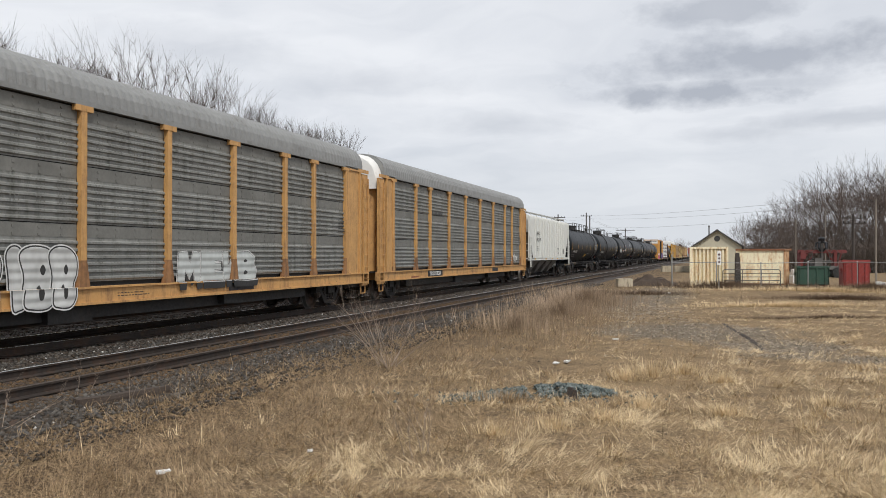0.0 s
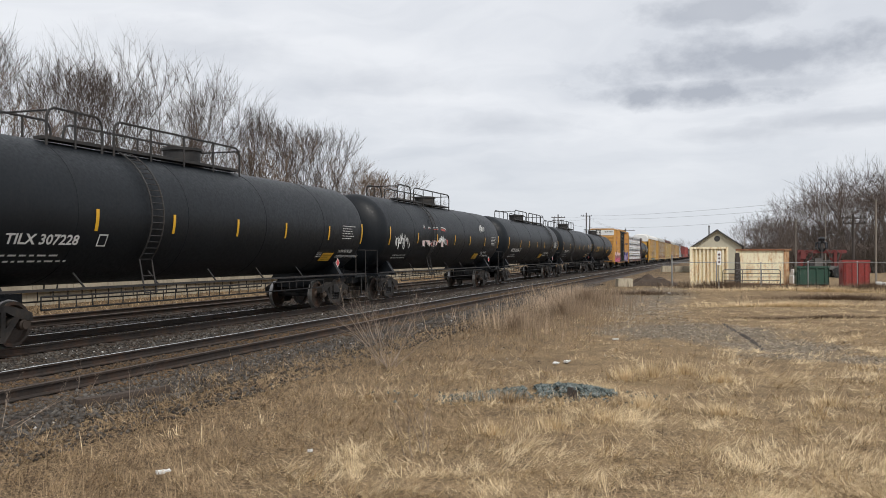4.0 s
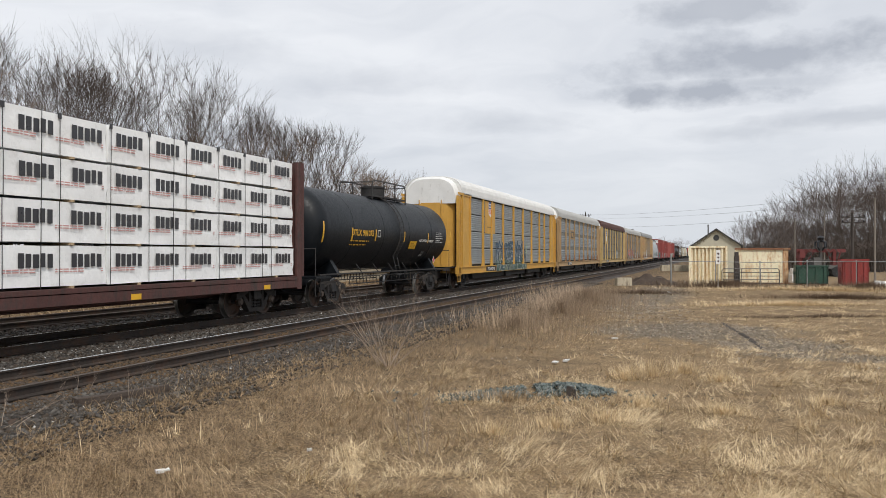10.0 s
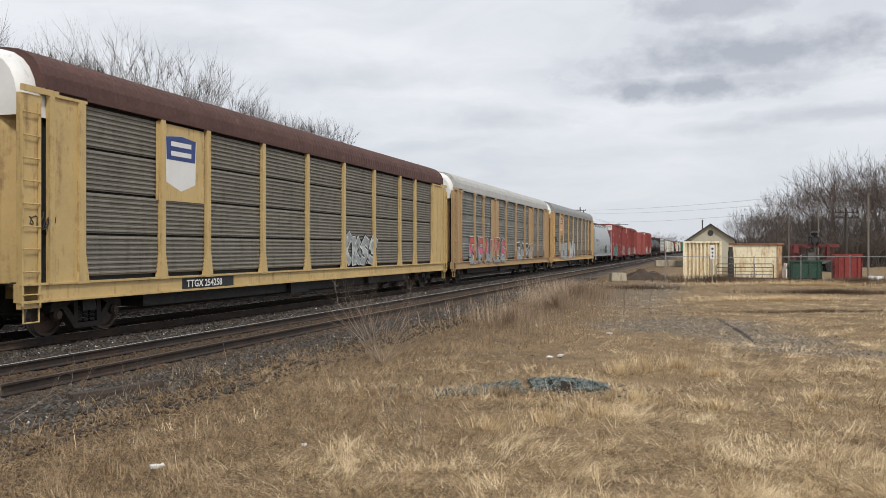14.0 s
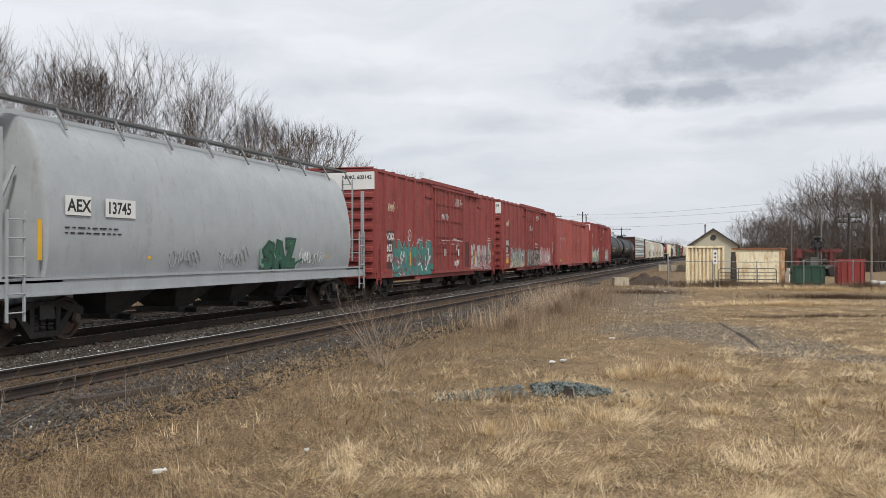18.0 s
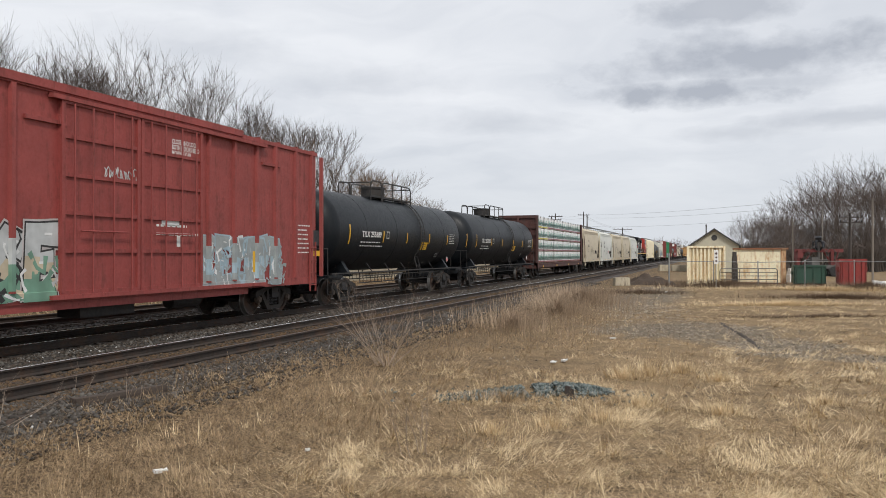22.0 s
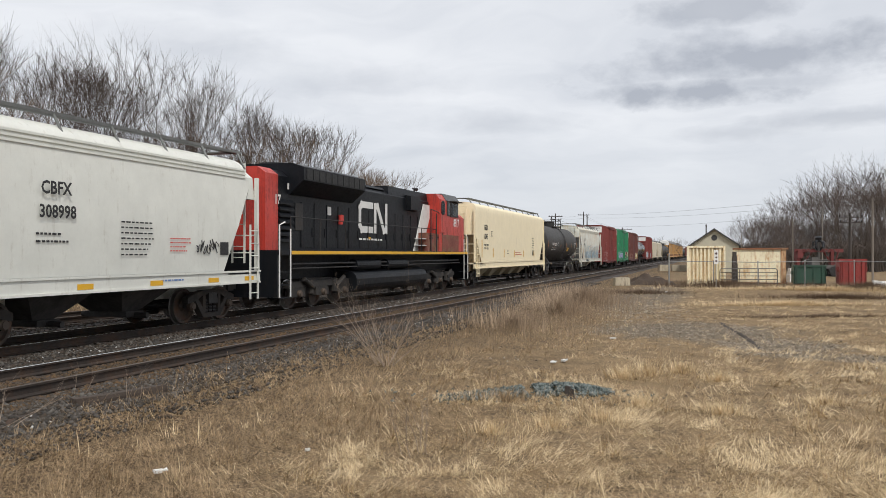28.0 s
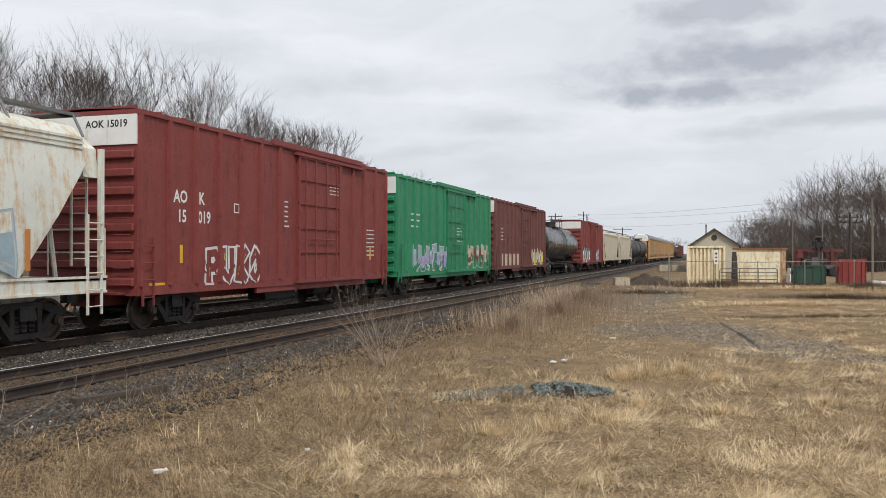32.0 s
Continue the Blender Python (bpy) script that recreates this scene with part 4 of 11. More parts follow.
            rod(bm, (0.5 * s, ye - 0.3 * way, s1 - 0.1), (0.9 * s, ye - 1.1 * way, eave - 0.6), 0.05)
        part("end_frame", bm, paint, car)
        for s, tn in ((1, 0), (-1, 180)):
            ladder(car, ((half + 0.05) * s, ye - 0.42 * way, s0 - 0.45), 0.42, 2.1, 6, paint, turn=tn)
        bm = bmesh.new()
        pipe(bm, [(half - 0.05, ye + 0.02 * way, s1), (half - 0.05, ye + 0.02 * way, s1 + 1.0), (-half + 0.05, ye + 0.02 * way, s1 + 1.0), (-half + 0.05, ye + 0.02 * way, s1)], 0.02)
        rod(bm, (half - 0.05, ye + 0.02 * way, s1 + 0.5), (-half + 0.05, ye + 0.02 * way, s1 + 0.5), 0.018)
        rod(bm, (0, ye + 0.02 * way, s1), (0, ye + 0.02 * way, s1 + 1.0), 0.018)
        part("end_railing", bm, paint, car)
        ladder(car, (half - 0.7, ye - 0.02 * way, s1 + 0.2), 0.4, height - s1 - 0.3, 9, paint, turn=90 * way)
        coupler(car, ye - 0.05 * way, way)
        bogie(car, (hb - 1.75) * way)
    # running boards and hatches on the roof
    rb = rail_tone or surface("galvanised_grating", (0.16, 0.165, 0.16), 0.6, 0.4, vary=0.25)
    bm = bmesh.new()
    for s in (-1, 1):
        x = (xe * 0.62) * s
        box(bm, x - 0.17, x + 0.17, -hb + 0.2, hb - 0.2, height + 0.17, height + 0.20)
        box(bm, x + 0.17 * s - 0.012, x + 0.17 * s + 0.012, -hb + 0.2, hb - 0.2, height + 0.15, height + 0.215)
        k = max(5, int(body / 1.9))
        for i in range(k + 1):
            y = -hb + 0.4 + (body - 0.8) * i / k
            rod(bm, (x + 0.15 * s, y, height + 0.19), (x + 0.42 * s, y, height - 0.3), 0.03)
    for way in (-1, 1):
        y0, y1 = sorted(((hb - 0.1) * way, (hb - 0.6) * way))
        box(bm, -xe * 0.62, xe * 0.62, y0, y1, height + 0.17, height + 0.20)
    part("running_board", bm, rb, car, "grey grating walkway")
    bm = bmesh.new()
    box(bm, -0.3, 0.3, -hb + 0.7, hb - 0.7, height - 0.06, height + 0.09, 0.03)
    part("roof_hatch", bm, paint, car)
    return car

# ---- centre-beam flat car with wrapped lumber ----
WRAP = surface("white_plastic_wrap", (0.88, 0.89, 0.885), 0.3, vary=0.08, scale=2.2, grain=5.0, bump=1.0)


def bundle_mesh(w, h, seed):
    """A lumber bundle in slack plastic: a block with creased faces."""
    rng = random.Random(seed)
    bm = bmesh.new()
    box(bm, -0.6, 0.6, -w / 2, w / 2, 0, h)
    bmesh.ops.subdivide_edges(bm, edges=bm.edges, cuts=4, use_grid_fill=True)
    for v in bm.verts:
        k = 0.022
        v.co += Vector((rng.uniform(-k, k), rng.uniform(-k, k) * 0.6, rng.uniform(-k, k) * 0.5))
    me = finish(bm, "lumber_bundle", WRAP, True)
    return me


def centerbeam(length, label, rows, cols, style):
    paint = surface("oxide_brown_car_paint", (0.088, 0.034, 0.029), 0.7, vary=0.25, dirt=GRIME, dirt_amount=0.5, streak=True)
    car = thing("centerbeam_flat_car", label, "rail car", "cars of the freight train")
    body = length - 1.2
    hb, half = body / 2, 1.5
    floor, top = 1.12, 4.72
    bm = bmesh.new()
    box(bm, -half, half, -hb, hb, floor - 0.12, floor)
    for s in (-1, 1):
        x = half * s
        box(bm, min(x, x - 0.12 * s), max(x, x - 0.12 * s), -hb, hb, floor - 0.34, floor - 0.1)
    box(bm, -0.4, 0.4, -hb, hb, 0.6, floor - 0.12)
    sweep(bm, [(-half + 0.05, floor - 0.12), (half - 0.05, floor - 0.12), (half - 0.3, 0.72), (-half + 0.3, 0.72)], -hb + 4.2, hb - 4.2)
    part("deck", bm, paint, car)
    bm = bmesh.new()
    box(bm, -0.08, 0.08, -hb + 0.3, hb - 0.3, top - 0.12, top)
    for i in range(13):
        y = -hb + 0.5 + (body - 1.0) * i / 12
        box(bm, -0.07, 0.07, y - 0.09, y + 0.09, floor, top - 0.1)
    part("centre_beam", bm, paint, car)
    for way in (-1, 1):
        bulk = bmesh.new()
        y0, y1 = sorted((hb * way, (hb - 0.16) * way))
        box(bulk, -half, half, y0, y1, floor - 0.4, top)
        wall = part("bulkhead", bulk, paint, car)
        for q in (-half + 0.07, 0.0, half - 0.07):
            a, b = sorted((hb * way, (hb + 0.14) * way))
            bm = bmesh.new()
            box(bm, q - 0.08, q + 0.08, a, b, floor, top)
            part("bulkhead_post", bm, paint, wall)
        for z in (1.4, 2.0, 2.6, 3.2, 3.8, top - 0.15):
            a, b = sorted((hb * way, (hb + 0.1) * way))
            bm = bmesh.new()
            box(bm, -half, half, a, b, z - 0.07, z + 0.07)
            part("bulkhead_beam", bm, paint, wall)
        a, b = sorted(((hb - 0.3) * way, hb * way))
        for x in (half - 0.07, -half):
            bm = bmesh.new()
            box(bm, x - 0.002, x + 0.072, a, b, floor - 0.4, top + 0.002)
            part("bulkhead_flange", bm, paint, wall)
        ladder(car, (half - 0.3, (hb + 0.16) * way, floor), 0.4, 3.2, 8, paint, turn=90 * way)
        coupler(car, hb * way, way)
        bogie(car, (hb - 2.1) * way)
    # load: rows of wrapped bundles on both sides, on bearers
    usable = body - 0.7
    w = usable / cols
    h = (top - 0.05 - floor - 0.06 * rows) / rows
    rng = random.Random(len(label))
    for s in (-1, 1):
        for r in range(rows):
            z = floor + 0.05 + r * (h + 0.06)
            for c in range(cols):
                y = -usable / 2 + w * (c + 0.5)
                me = cached(("bundle", round(w, 3), round(h, 3), (r * 5 + c) % 4), lambda: bundle_mesh(w - 0.035, h, (r * 5 + c) % 4))
                b = put("lumber_pack", me, car, (0.76 * s + rng.uniform(-0.02, 0.02), y, z), 0 if s > 0 else 180, label="lumber bundle in white printed plastic wrap")
                if s > 0:
                    style(b, w, h, r, c)
    bm = bmesh.new()
    for s in (-1, 1):
        for r in range(rows):
            for c in range(cols * 2):
                y = -usable / 2 + w * (c + 0.5) / 2
                z = floor + r * (h + 0.06)
                box(bm, min(0.2 * s, 1.4 * s), max(0.2 * s, 1.4 * s), y - 0.05, y + 0.05, z, z + 0.05)
    part("bearer", bm, surface("raw_lumber", (0.42, 0.31, 0.19), 0.8), car)
    bm = bmesh.new()
    for c in range(cols):
        y = -usable / 2 + w * (c + 0.5) + 0.2
        for s in (-1, 1):
            pipe(bm, [(1.4 * s, y, floor - 0.1), (1.42 * s, y, top - 0.02), (0.06 * s, y, top + 0.02)], 0.008, 4)
    part("tie_down_cable", bm, STEEL_DARK, car)
    for i in range(4):
        bm = bmesh.new()
        y = -hb + 2.2 + (body - 4.4) * i / 3
        box(bm, half, half + 0.006, y - 0.18, y + 0.18, floor - 0.33, floor - 0.2)
        part("reflective_strip", bm, YELLOW_TAPE, car)
    return car


GREEN_PRINT = plain("green_wrap_print", (0.025, 0.115, 0.09), 0.35)
TEAL_PRINT = plain("teal_wrap_print", (0.06, 0.36, 0.27), 0.35)
MAROON_PRINT = plain("maroon_wrap_print", (0.22, 0.03, 0.045), 0.35)
BLACK_PRINT = plain("black_wrap_print", (0.03, 0.03, 0.035), 0.35)
PINK_PRINT = plain("faint_red_wrap_print", (0.55, 0.30, 0.28), 0.4)
YELLOW_PRINT = plain("yellow_wrap_print", (0.62, 0.55, 0.08), 0.4)


def straps(b, w, h, r):
    """Thin steel bands over the packs, with dark guards on the top edge."""
    def band():
        bm = bmesh.new()
        box(bm, 0.626, 0.631, -0.009, 0.009, -0.02, h + 0.01)
        return finish(bm, "strap", BLACK_PRINT)
    def guard():
        bm = bmesh.new()
        box(bm, 0.55, 0.635, -0.04, 0.04, h - 0.09, h + 0.025)
        return finish(bm, "edge_guard", BLACK_PRINT)
    for y in (-w * 0.48, -w * 0.17, w * 0.17):
        put("strap", cached(("strap_band", round(h, 2)), band), b, (0, y, 0))
        if r == 3:
            put("edge_guard", cached(("strap_guard", round(h, 2)), guard), b, (0, y, 0))


def mill_print(b, w, h, r, c):
    """Black trade mark as plain bars, a faint red line of print below."""
    def mark():
        bm = bmesh.new()
        x = 0.622
        n = 5
        for k in range(n):
            y = -0.47 + k * 0.19
            z0, z1 = h * 0.46, h * 0.46 + 0.29
            ww = (0.15, 0.14, 0.15, 0.13, 0.14)[k]
            box(bm, x, x + 0.004, y, y + ww, z0 + 0.012 * (k % 2), z1 - 0.01 * (k % 3))
        return finish(bm, "trade_mark", BLACK_PRINT)
    for k in range(3):
        put("trade_mark", cached(("mill", round(h, 2)), mark), b, (0, -w * 0.33 + w * 0.33 * k + (c * 7 + r * 3) % 3 * 0.06, 0))
    def fine():
        bm = bmesh.new()
        for z, a in ((h * 0.42, 0.8), (h * 0.36, 0.65)):
            y = -w / 2 + 0.1
            k = 0
            while y < w / 2 - 0.2:
                ln = 0.06 + 0.05 * ((k * 7) % 3)
                box(bm, 0.622, 0.625, y, y + ln, z - 0.012, z + 0.012)
                y += ln + 0.03 + (0.5 if k % 6 == 5 else 0)
                k += 1
        return finish(bm, "fine_print", PINK_PRINT)
    put("fine_print", cached(("millfine", round(w, 2), round(h, 2)), fine), b)
    straps(b, w, h, r)


def forest_print(b, w, h, r, c):
    """Green band of fir tips, a teal diamond, a maroon stripe at the foot."""
    def firs():
        bm = bmesh.new()
        rng = random.Random(3)
        x = 0.622
        z0 = h * 0.22
        box(bm, x, x + 0.003, -w / 2 + 0.02, w / 2 - 0.02, z0, z0 + h * 0.16)
        y = -w / 2 + 0.03
        while y < w / 2 - 0.12:
            ww, hh = rng.uniform(0.07, 0.15), rng.uniform(0.05, 0.36) * h
            vs = [bm.verts.new((x + 0.003, y, z0 + h * 0.15)), bm.verts.new((x + 0.003, y + ww, z0 + h * 0.15)), bm.verts.new((x + 0.003, y + ww / 2, z0 + h * 0.16 + hh))]
            bm.faces.new(vs)
            y += ww * 0.6
        return finish(bm, "fir_print", GREEN_PRINT)
    put("fir_print", cached(("firs", round(w, 2), round(h, 2)), firs), b)
    def diamond():
        bm = bmesh.new()
        x = 0.628
        for y in (-w * 0.37, -w * 0.12, w * 0.13, w * 0.38):
            vs = [bm.verts.new((x, y + a, h * 0.6 + q)) for a, q in ((-0.24, 0.03), (-0.24, -0.03), (0, -0.14), (0.24, -0.03), (0.24, 0.03), (0, 0.14))]
            bm.faces.new(vs)
        return finish(bm, "diamond_print", TEAL_PRINT)
    put("diamond_print", cached(("diamond", round(w, 2), round(h, 2)), diamond), b)
    def bar():
        bm = bmesh.new()
        for y in (-w * 0.37, -w * 0.12, w * 0.13, w * 0.38):
            box(bm, 0.6285, 0.631, y - 0.19, y + 0.19, h * 0.6 - 0.03, h * 0.6 + 0.03)
            box(bm, 0.6262, 0.629, y - 0.2, y + 0.2, h * 0.3 - 0.02, h * 0.3 + 0.02)
        return finish(bm, "trade_mark", WHITE_MARK)
    put("trade_mark", cached(("forestbar", round(w, 2), round(h, 2)), bar), b)
    def stripe():
        bm = bmesh.new()
        box(bm, 0.622, 0.626, -w / 2 + 0.01, w / 2 - 0.01, h * 0.02, h * 0.13)
        return finish(bm, "stripe_print", MAROON_PRINT)
    straps(b, w, h, r)
    put("stripe_print", cached(("stripe", round(w, 2), round(h, 2)), stripe), b, material=YELLOW_PRINT if (c < 1 and r >= 2) else None)


# ---- locomotive (faces away from the direction of travel) ----
LOCO_BLACK = surface("locomotive_black_paint", (0.009, 0.0105, 0.0135), 0.45, vary=0.25, dirt=(0.02, 0.019, 0.018), dirt_amount=0.35, streak=True, spec=0.16)
LOCO_RED = surface("locomotive_red_paint", (0.50, 0.045, 0.03), 0.42, vary=0.15, dirt=(0.10, 0.02, 0.018), dirt_amount=0.45, streak=True)
LOCO_WHITE = surface("locomotive_white_paint", (0.70, 0.70, 0.68), 0.5, vary=0.08, dirt=(0.4, 0.38, 0.35), dirt_amount=0.3)
LOCO_DUST = surface("dust_stained_red_paint", (0.20, 0.05, 0.035), 0.7, vary=0.3, dirt=(0.20, 0.13, 0.08), dirt_amount=0.55)
# pale pane: the sky's reflection is put into the base colour
GLASS_PALE = surface("sky_lit_cab_glass", (0.10, 0.12, 0.13), 0.06, vary=0.2, bump=0.0, spec=0.9)
GLASS_DARK = surface("dark_cab_glass", (0.02, 0.025, 0.03), 0.08, vary=0.1, bump=0.0)


def locomotive(length):
    car = thing("diesel_locomotive", "black diesel locomotive with red cab and white bands", "locomotive", "cars of the freight train")
    body = length - 1.2
    hb = body / 2
    deck = 1.94
    def P(name, mat, fill, parent=car, label="", bevel=0.0):
        bm = bmesh.new()
        fill(bm)
        return part(name, bm, mat, parent, label, bevel=bevel)
    def under(bm):
        box(bm, -1.5, 1.5, -hb, hb, deck - 0.16, deck)
        box(bm, -0.5, 0.5, -hb, hb, 1.0, deck - 0.16)
    P("frame", LOCO_BLACK, under)
    P("sill_stripe", YELLOW_TAPE, lambda bm: [box(bm, min(1.5 * s, 1.512 * s), max(1.5 * s, 1.512 * s), -hb + 0.9, hb - 0.2, deck - 0.13, deck - 0.02) for s in (-1, 1)], label="yellow reflective stripe along the sill")
    # hood, from the radiator end (-y) to the cab (+y)
    P("long_hood", LOCO_BLACK, lambda bm: sweep(bm, [(-0.95, deck), (0.95, deck), (0.95, 4.3), (0.7, 4.5), (-0.7, 4.5), (-0.95, 4.3)], -hb + 0.95, hb - 4.7))
    P("rear_end", LOCO_RED, lambda bm: sweep(bm, [(-1.0, deck), (1.0, deck), (1.0, 4.32), (0.72, 4.52), (-0.72, 4.52), (-1.0, 4.32)], -hb + 0.15, -hb + 0.95), label="red hood end")
    P("radiator", LOCO_BLACK, lambda bm: sweep(bm, [(-1.0, 3.75), (1.0, 3.75), (1.52, 4.2), (1.52, 4.62), (1.1, 4.76), (-1.1, 4.76), (-1.52, 4.62), (-1.52, 4.2)], -hb + 1.7, -hb + 6.8), label="flared radiator housing")
    for k in range(7):
        P("radiator_louvre", LOCO_BLACK, lambda bm, k=k: [sweep(bm, [(0.95 * s, 2.25 + k * 0.2), (1.06 * s, 2.2 + k * 0.2), (1.06 * s, 2.26 + k * 0.2), (0.95 * s, 2.38 + k * 0.2)], -hb + 1.0, -hb + 1.95) for s in (-1, 1)])
    P("hood_roof", LOCO_BLACK, lambda bm: (box(bm, -0.8, 0.8, -hb + 8.6, -hb + 10.6, 4.5, 4.6, 0.08), box(bm, -0.9, 0.9, -hb + 10.8, hb - 4.8, 4.3, 4.72, 0.06), rod(bm, (0, -hb + 8.3, 4.6), (0, -hb + 9.2, 4.82), 0.2, 12)))
    P("exhaust_silencer", STEEL_DARK, lambda bm: (rod(bm, (0.6, -hb + 7.85, 4.6), (0.6, -hb + 7.85, 4.85), 0.1, 10), rod(bm, (0.6, -hb + 8.15, 4.6), (0.6, -hb + 8.15, 4.82), 0.09, 10)))
    for k in range(13):
        y = -hb + 2.6 + k * 0.98
        for s in (-1, 1):
            P("hood_door", LOCO_BLACK, lambda bm: (box(bm, min(0.95 * s, 0.975 * s), max(0.95 * s, 0.975 * s), y, y + 0.9, deck + 0.1, 3.55), box(bm, min(0.975 * s, 1.0 * s), max(0.975 * s, 1.0 * s), y + 0.78, y + 0.84, 2.4, 2.7)))
    # blower housing ahead of the cab
    for s in (-1, 1):
        P("blower_housing", LOCO_BLACK, lambda bm: sweep(bm, [(0.9 * s, 3.75), (1.2 * s, 3.8), (1.2 * s, 4.4), (0.9 * s, 4.45)], hb - 8.3, hb - 7.0))
    # slanted white band and the red flank behind it, on the hood side
    for s in (-1, 1):
        def slab(bm, pts, x0, x1):
            p = [bm.verts.new((x0 * s, y, z)) for y, z in pts]
            q = [bm.verts.new((x1 * s, y, z)) for y, z in pts]
            for k in range(len(pts)):
                bm.faces.new((p[k], p[(k + 1) % len(pts)], q[(k + 1) % len(pts)], q[k]))
            bm.faces.new(p[::-1])
            bm.faces.new(q)
        P("white_band", LOCO_WHITE, lambda bm: slab(bm, [(hb - 7.4, deck + 0.02), (hb - 6.2, deck + 0.02), (hb - 5.2, 3.4), (hb - 4.75, 3.95), (hb - 4.75, 4.16), (hb - 6.0, 4.16)], 0.97, 1.005), label="slanted white band")
        P("red_flank", LOCO_RED, lambda bm: slab(bm, [(hb - 6.2, deck + 0.02), (hb - 4.75, deck + 0.02), (hb - 4.75, 3.95), (hb - 5.2, 3.4)], 0.97, 1.003))
        P("battery_box", LOCO_DUST, lambda bm: (box(bm, min(1.0 * s, 1.46 * s), max(1.0 * s, 1.46 * s), hb - 6.75, hb - 5.75, deck, 2.8), box(bm, min(1.0 * s, 1.46 * s), max(1.0 * s, 1.46 * s), hb - 5.72, hb - 4.78, deck, 2.78)), label="dusty red battery box")
        for k in range(2):
            for q_ in range(3):
                P("louvre", LOCO_BLACK, lambda bm: box(bm, min(1.46 * s, 1.472 * s), max(1.46 * s, 1.472 * s), hb - 6.5 + k * 1.05, hb - 5.95 + k * 1.05, 2.52 + q_ * 0.07, 2.55 + q_ * 0.07))
        P("cab_step", LOCO_WHITE, lambda bm: (box(bm, min(1.0 * s, 1.4 * s), max(1.0 * s, 1.4 * s), hb - 7.25, hb - 6.75, 2.5, 2.53), box(bm, min(1.0 * s, 1.4 * s), max(1.0 * s, 1.4 * s), hb - 7.3, hb - 6.75, 2.2, 2.23)))
    # cab, nose, windows
    def cab(bm):
        sweep(bm, [(-1.5, deck), (1.5, deck), (1.5, 4.45), (1.32, 4.72), (-1.32, 4.72), (-1.5, 4.45)], hb - 5.1, hb - 1.95)
    P("cab", LOCO_RED, cab)
    P("cab_roof", surface("grey_cab_roof", (0.09, 0.095, 0.1), 0.6), lambda bm: sweep(bm, [(-1.53, 4.44), (-1.5, 4.42), (-1.3, 4.7), (1.3, 4.7), (1.5, 4.42), (1.53, 4.44), (1.3, 4.79), (-1.3, 4.79)], hb - 4.1, hb - 1.7))
    def nose(bm):
        v = []
        for y, w, z in ((hb - 1.95, 1.48, 3.95), (hb - 0.75, 1.46, 3.82), (hb - 0.5, 1.3, 3.6)):
            v.append([bm.verts.new(c) for c in ((-w, y, deck), (w, y, deck), (w, y, z - 0.16), (w * 0.9, y, z), (-w * 0.9, y, z), (-w, y, z - 0.16))])
        for a, b in zip(v, v[1:]):
            for i in range(6):
                bm.faces.new((a[i], a[(i + 1) % 6], b[(i + 1) % 6], b[i]))
        bm.faces.new(v[-1])
        bm.faces.new(v[0][::-1])
    P("nose", LOCO_RED, nose)
    for s in (-1, 1):
        P("skirt", LOCO_DUST, lambda bm: box(bm, min(1.5 * s, 1.515 * s), max(1.5 * s, 1.515 * s), hb - 4.7, hb - 1.9, deck + 0.01, 2.75), label="soot-stained red side skirt")
        d = P("cab_door", LOCO_RED, lambda bm: box(bm, min(1.5 * s, 1.53 * s), max(1.5 * s, 1.53 * s), hb - 5.0, hb - 4.25, 2.85, 4.45), bevel=0.01)
        P("door_window", GLASS_DARK, lambda bm: turned_window(bm, s, hb - 4.9, hb - 4.35, 3.72, 4.38), d, "dark rounded door window")
        w_ = P("window_frame", STEEL_DARK, lambda bm: (box(bm, min(1.5 * s, 1.53 * s), max(1.5 * s, 1.53 * s), hb - 3.9, hb - 3.42, 3.7, 4.42), box(bm, min(1.5 * s, 1.54 * s), max(1.5 * s, 1.54 * s), hb - 3.36, hb - 2.05, 3.68, 4.44)))
        for k, (y0, y1) in enumerate(((-3.84, -3.48), (-3.28, -2.98), (-2.92, -2.5), (-2.44, -2.12))):
            P("cab_window", GLASS_PALE if k != 1 else GLASS_DARK, lambda bm: box(bm, min(1.53 * s, 1.548 * s), max(1.53 * s, 1.548 * s), hb + y0, hb + y1, 3.76, 4.36), w_, "cab side window reflecting the sky")
        P("window_awning", STEEL_DARK, lambda bm: slab(bm, [(hb - 3.4, 4.42), (hb - 2.0, 4.42), (hb - 2.0, 4.47), (hb - 3.4, 4.47)], 1.5, 1.75))
        P("stair_post", STEEL_DARK, lambda bm: [pipe(bm, [(1.49 * s, hb - q_, deck), (1.49 * s, hb - q_, 3.75 if q_ < 6 else 3.9)], 0.03) for q_ in (4.6, 5.5, 6.35)])
        P("stair_rail", STEEL_DARK, lambda bm: pipe(bm, [(1.49 * s, hb - 6.35, 3.9), (1.49 * s, hb - 5.5, 3.84), (1.49 * s, hb - 4.5, 3.7)], 0.022))
    P("windshield", GLASS_DARK, lambda bm: [box(bm, a, b, hb - 1.95, hb - 1.93, 3.98, 4.5) for a, b in ((-1.15, -0.1), (0.1, 1.15))])
    # walkway railings
    def railing(bm):
        for s in (-1, 1):
            x = 1.42 * s
            ys = [-hb + 1.0 + k * 2.1 for k in range(8)]
            for y in ys:
                rod(bm, (x, y, deck), (x, y, deck + 1.05), 0.018)
            pipe(bm, [(x, ys[0], deck + 1.05), (x, ys[-1], deck + 1.05)], 0.018)
    P("walkway_railing", STEEL_DARK, railing)
    GRATE = surface("dark_radiator_grille", (0.02, 0.02, 0.021), 0.7)
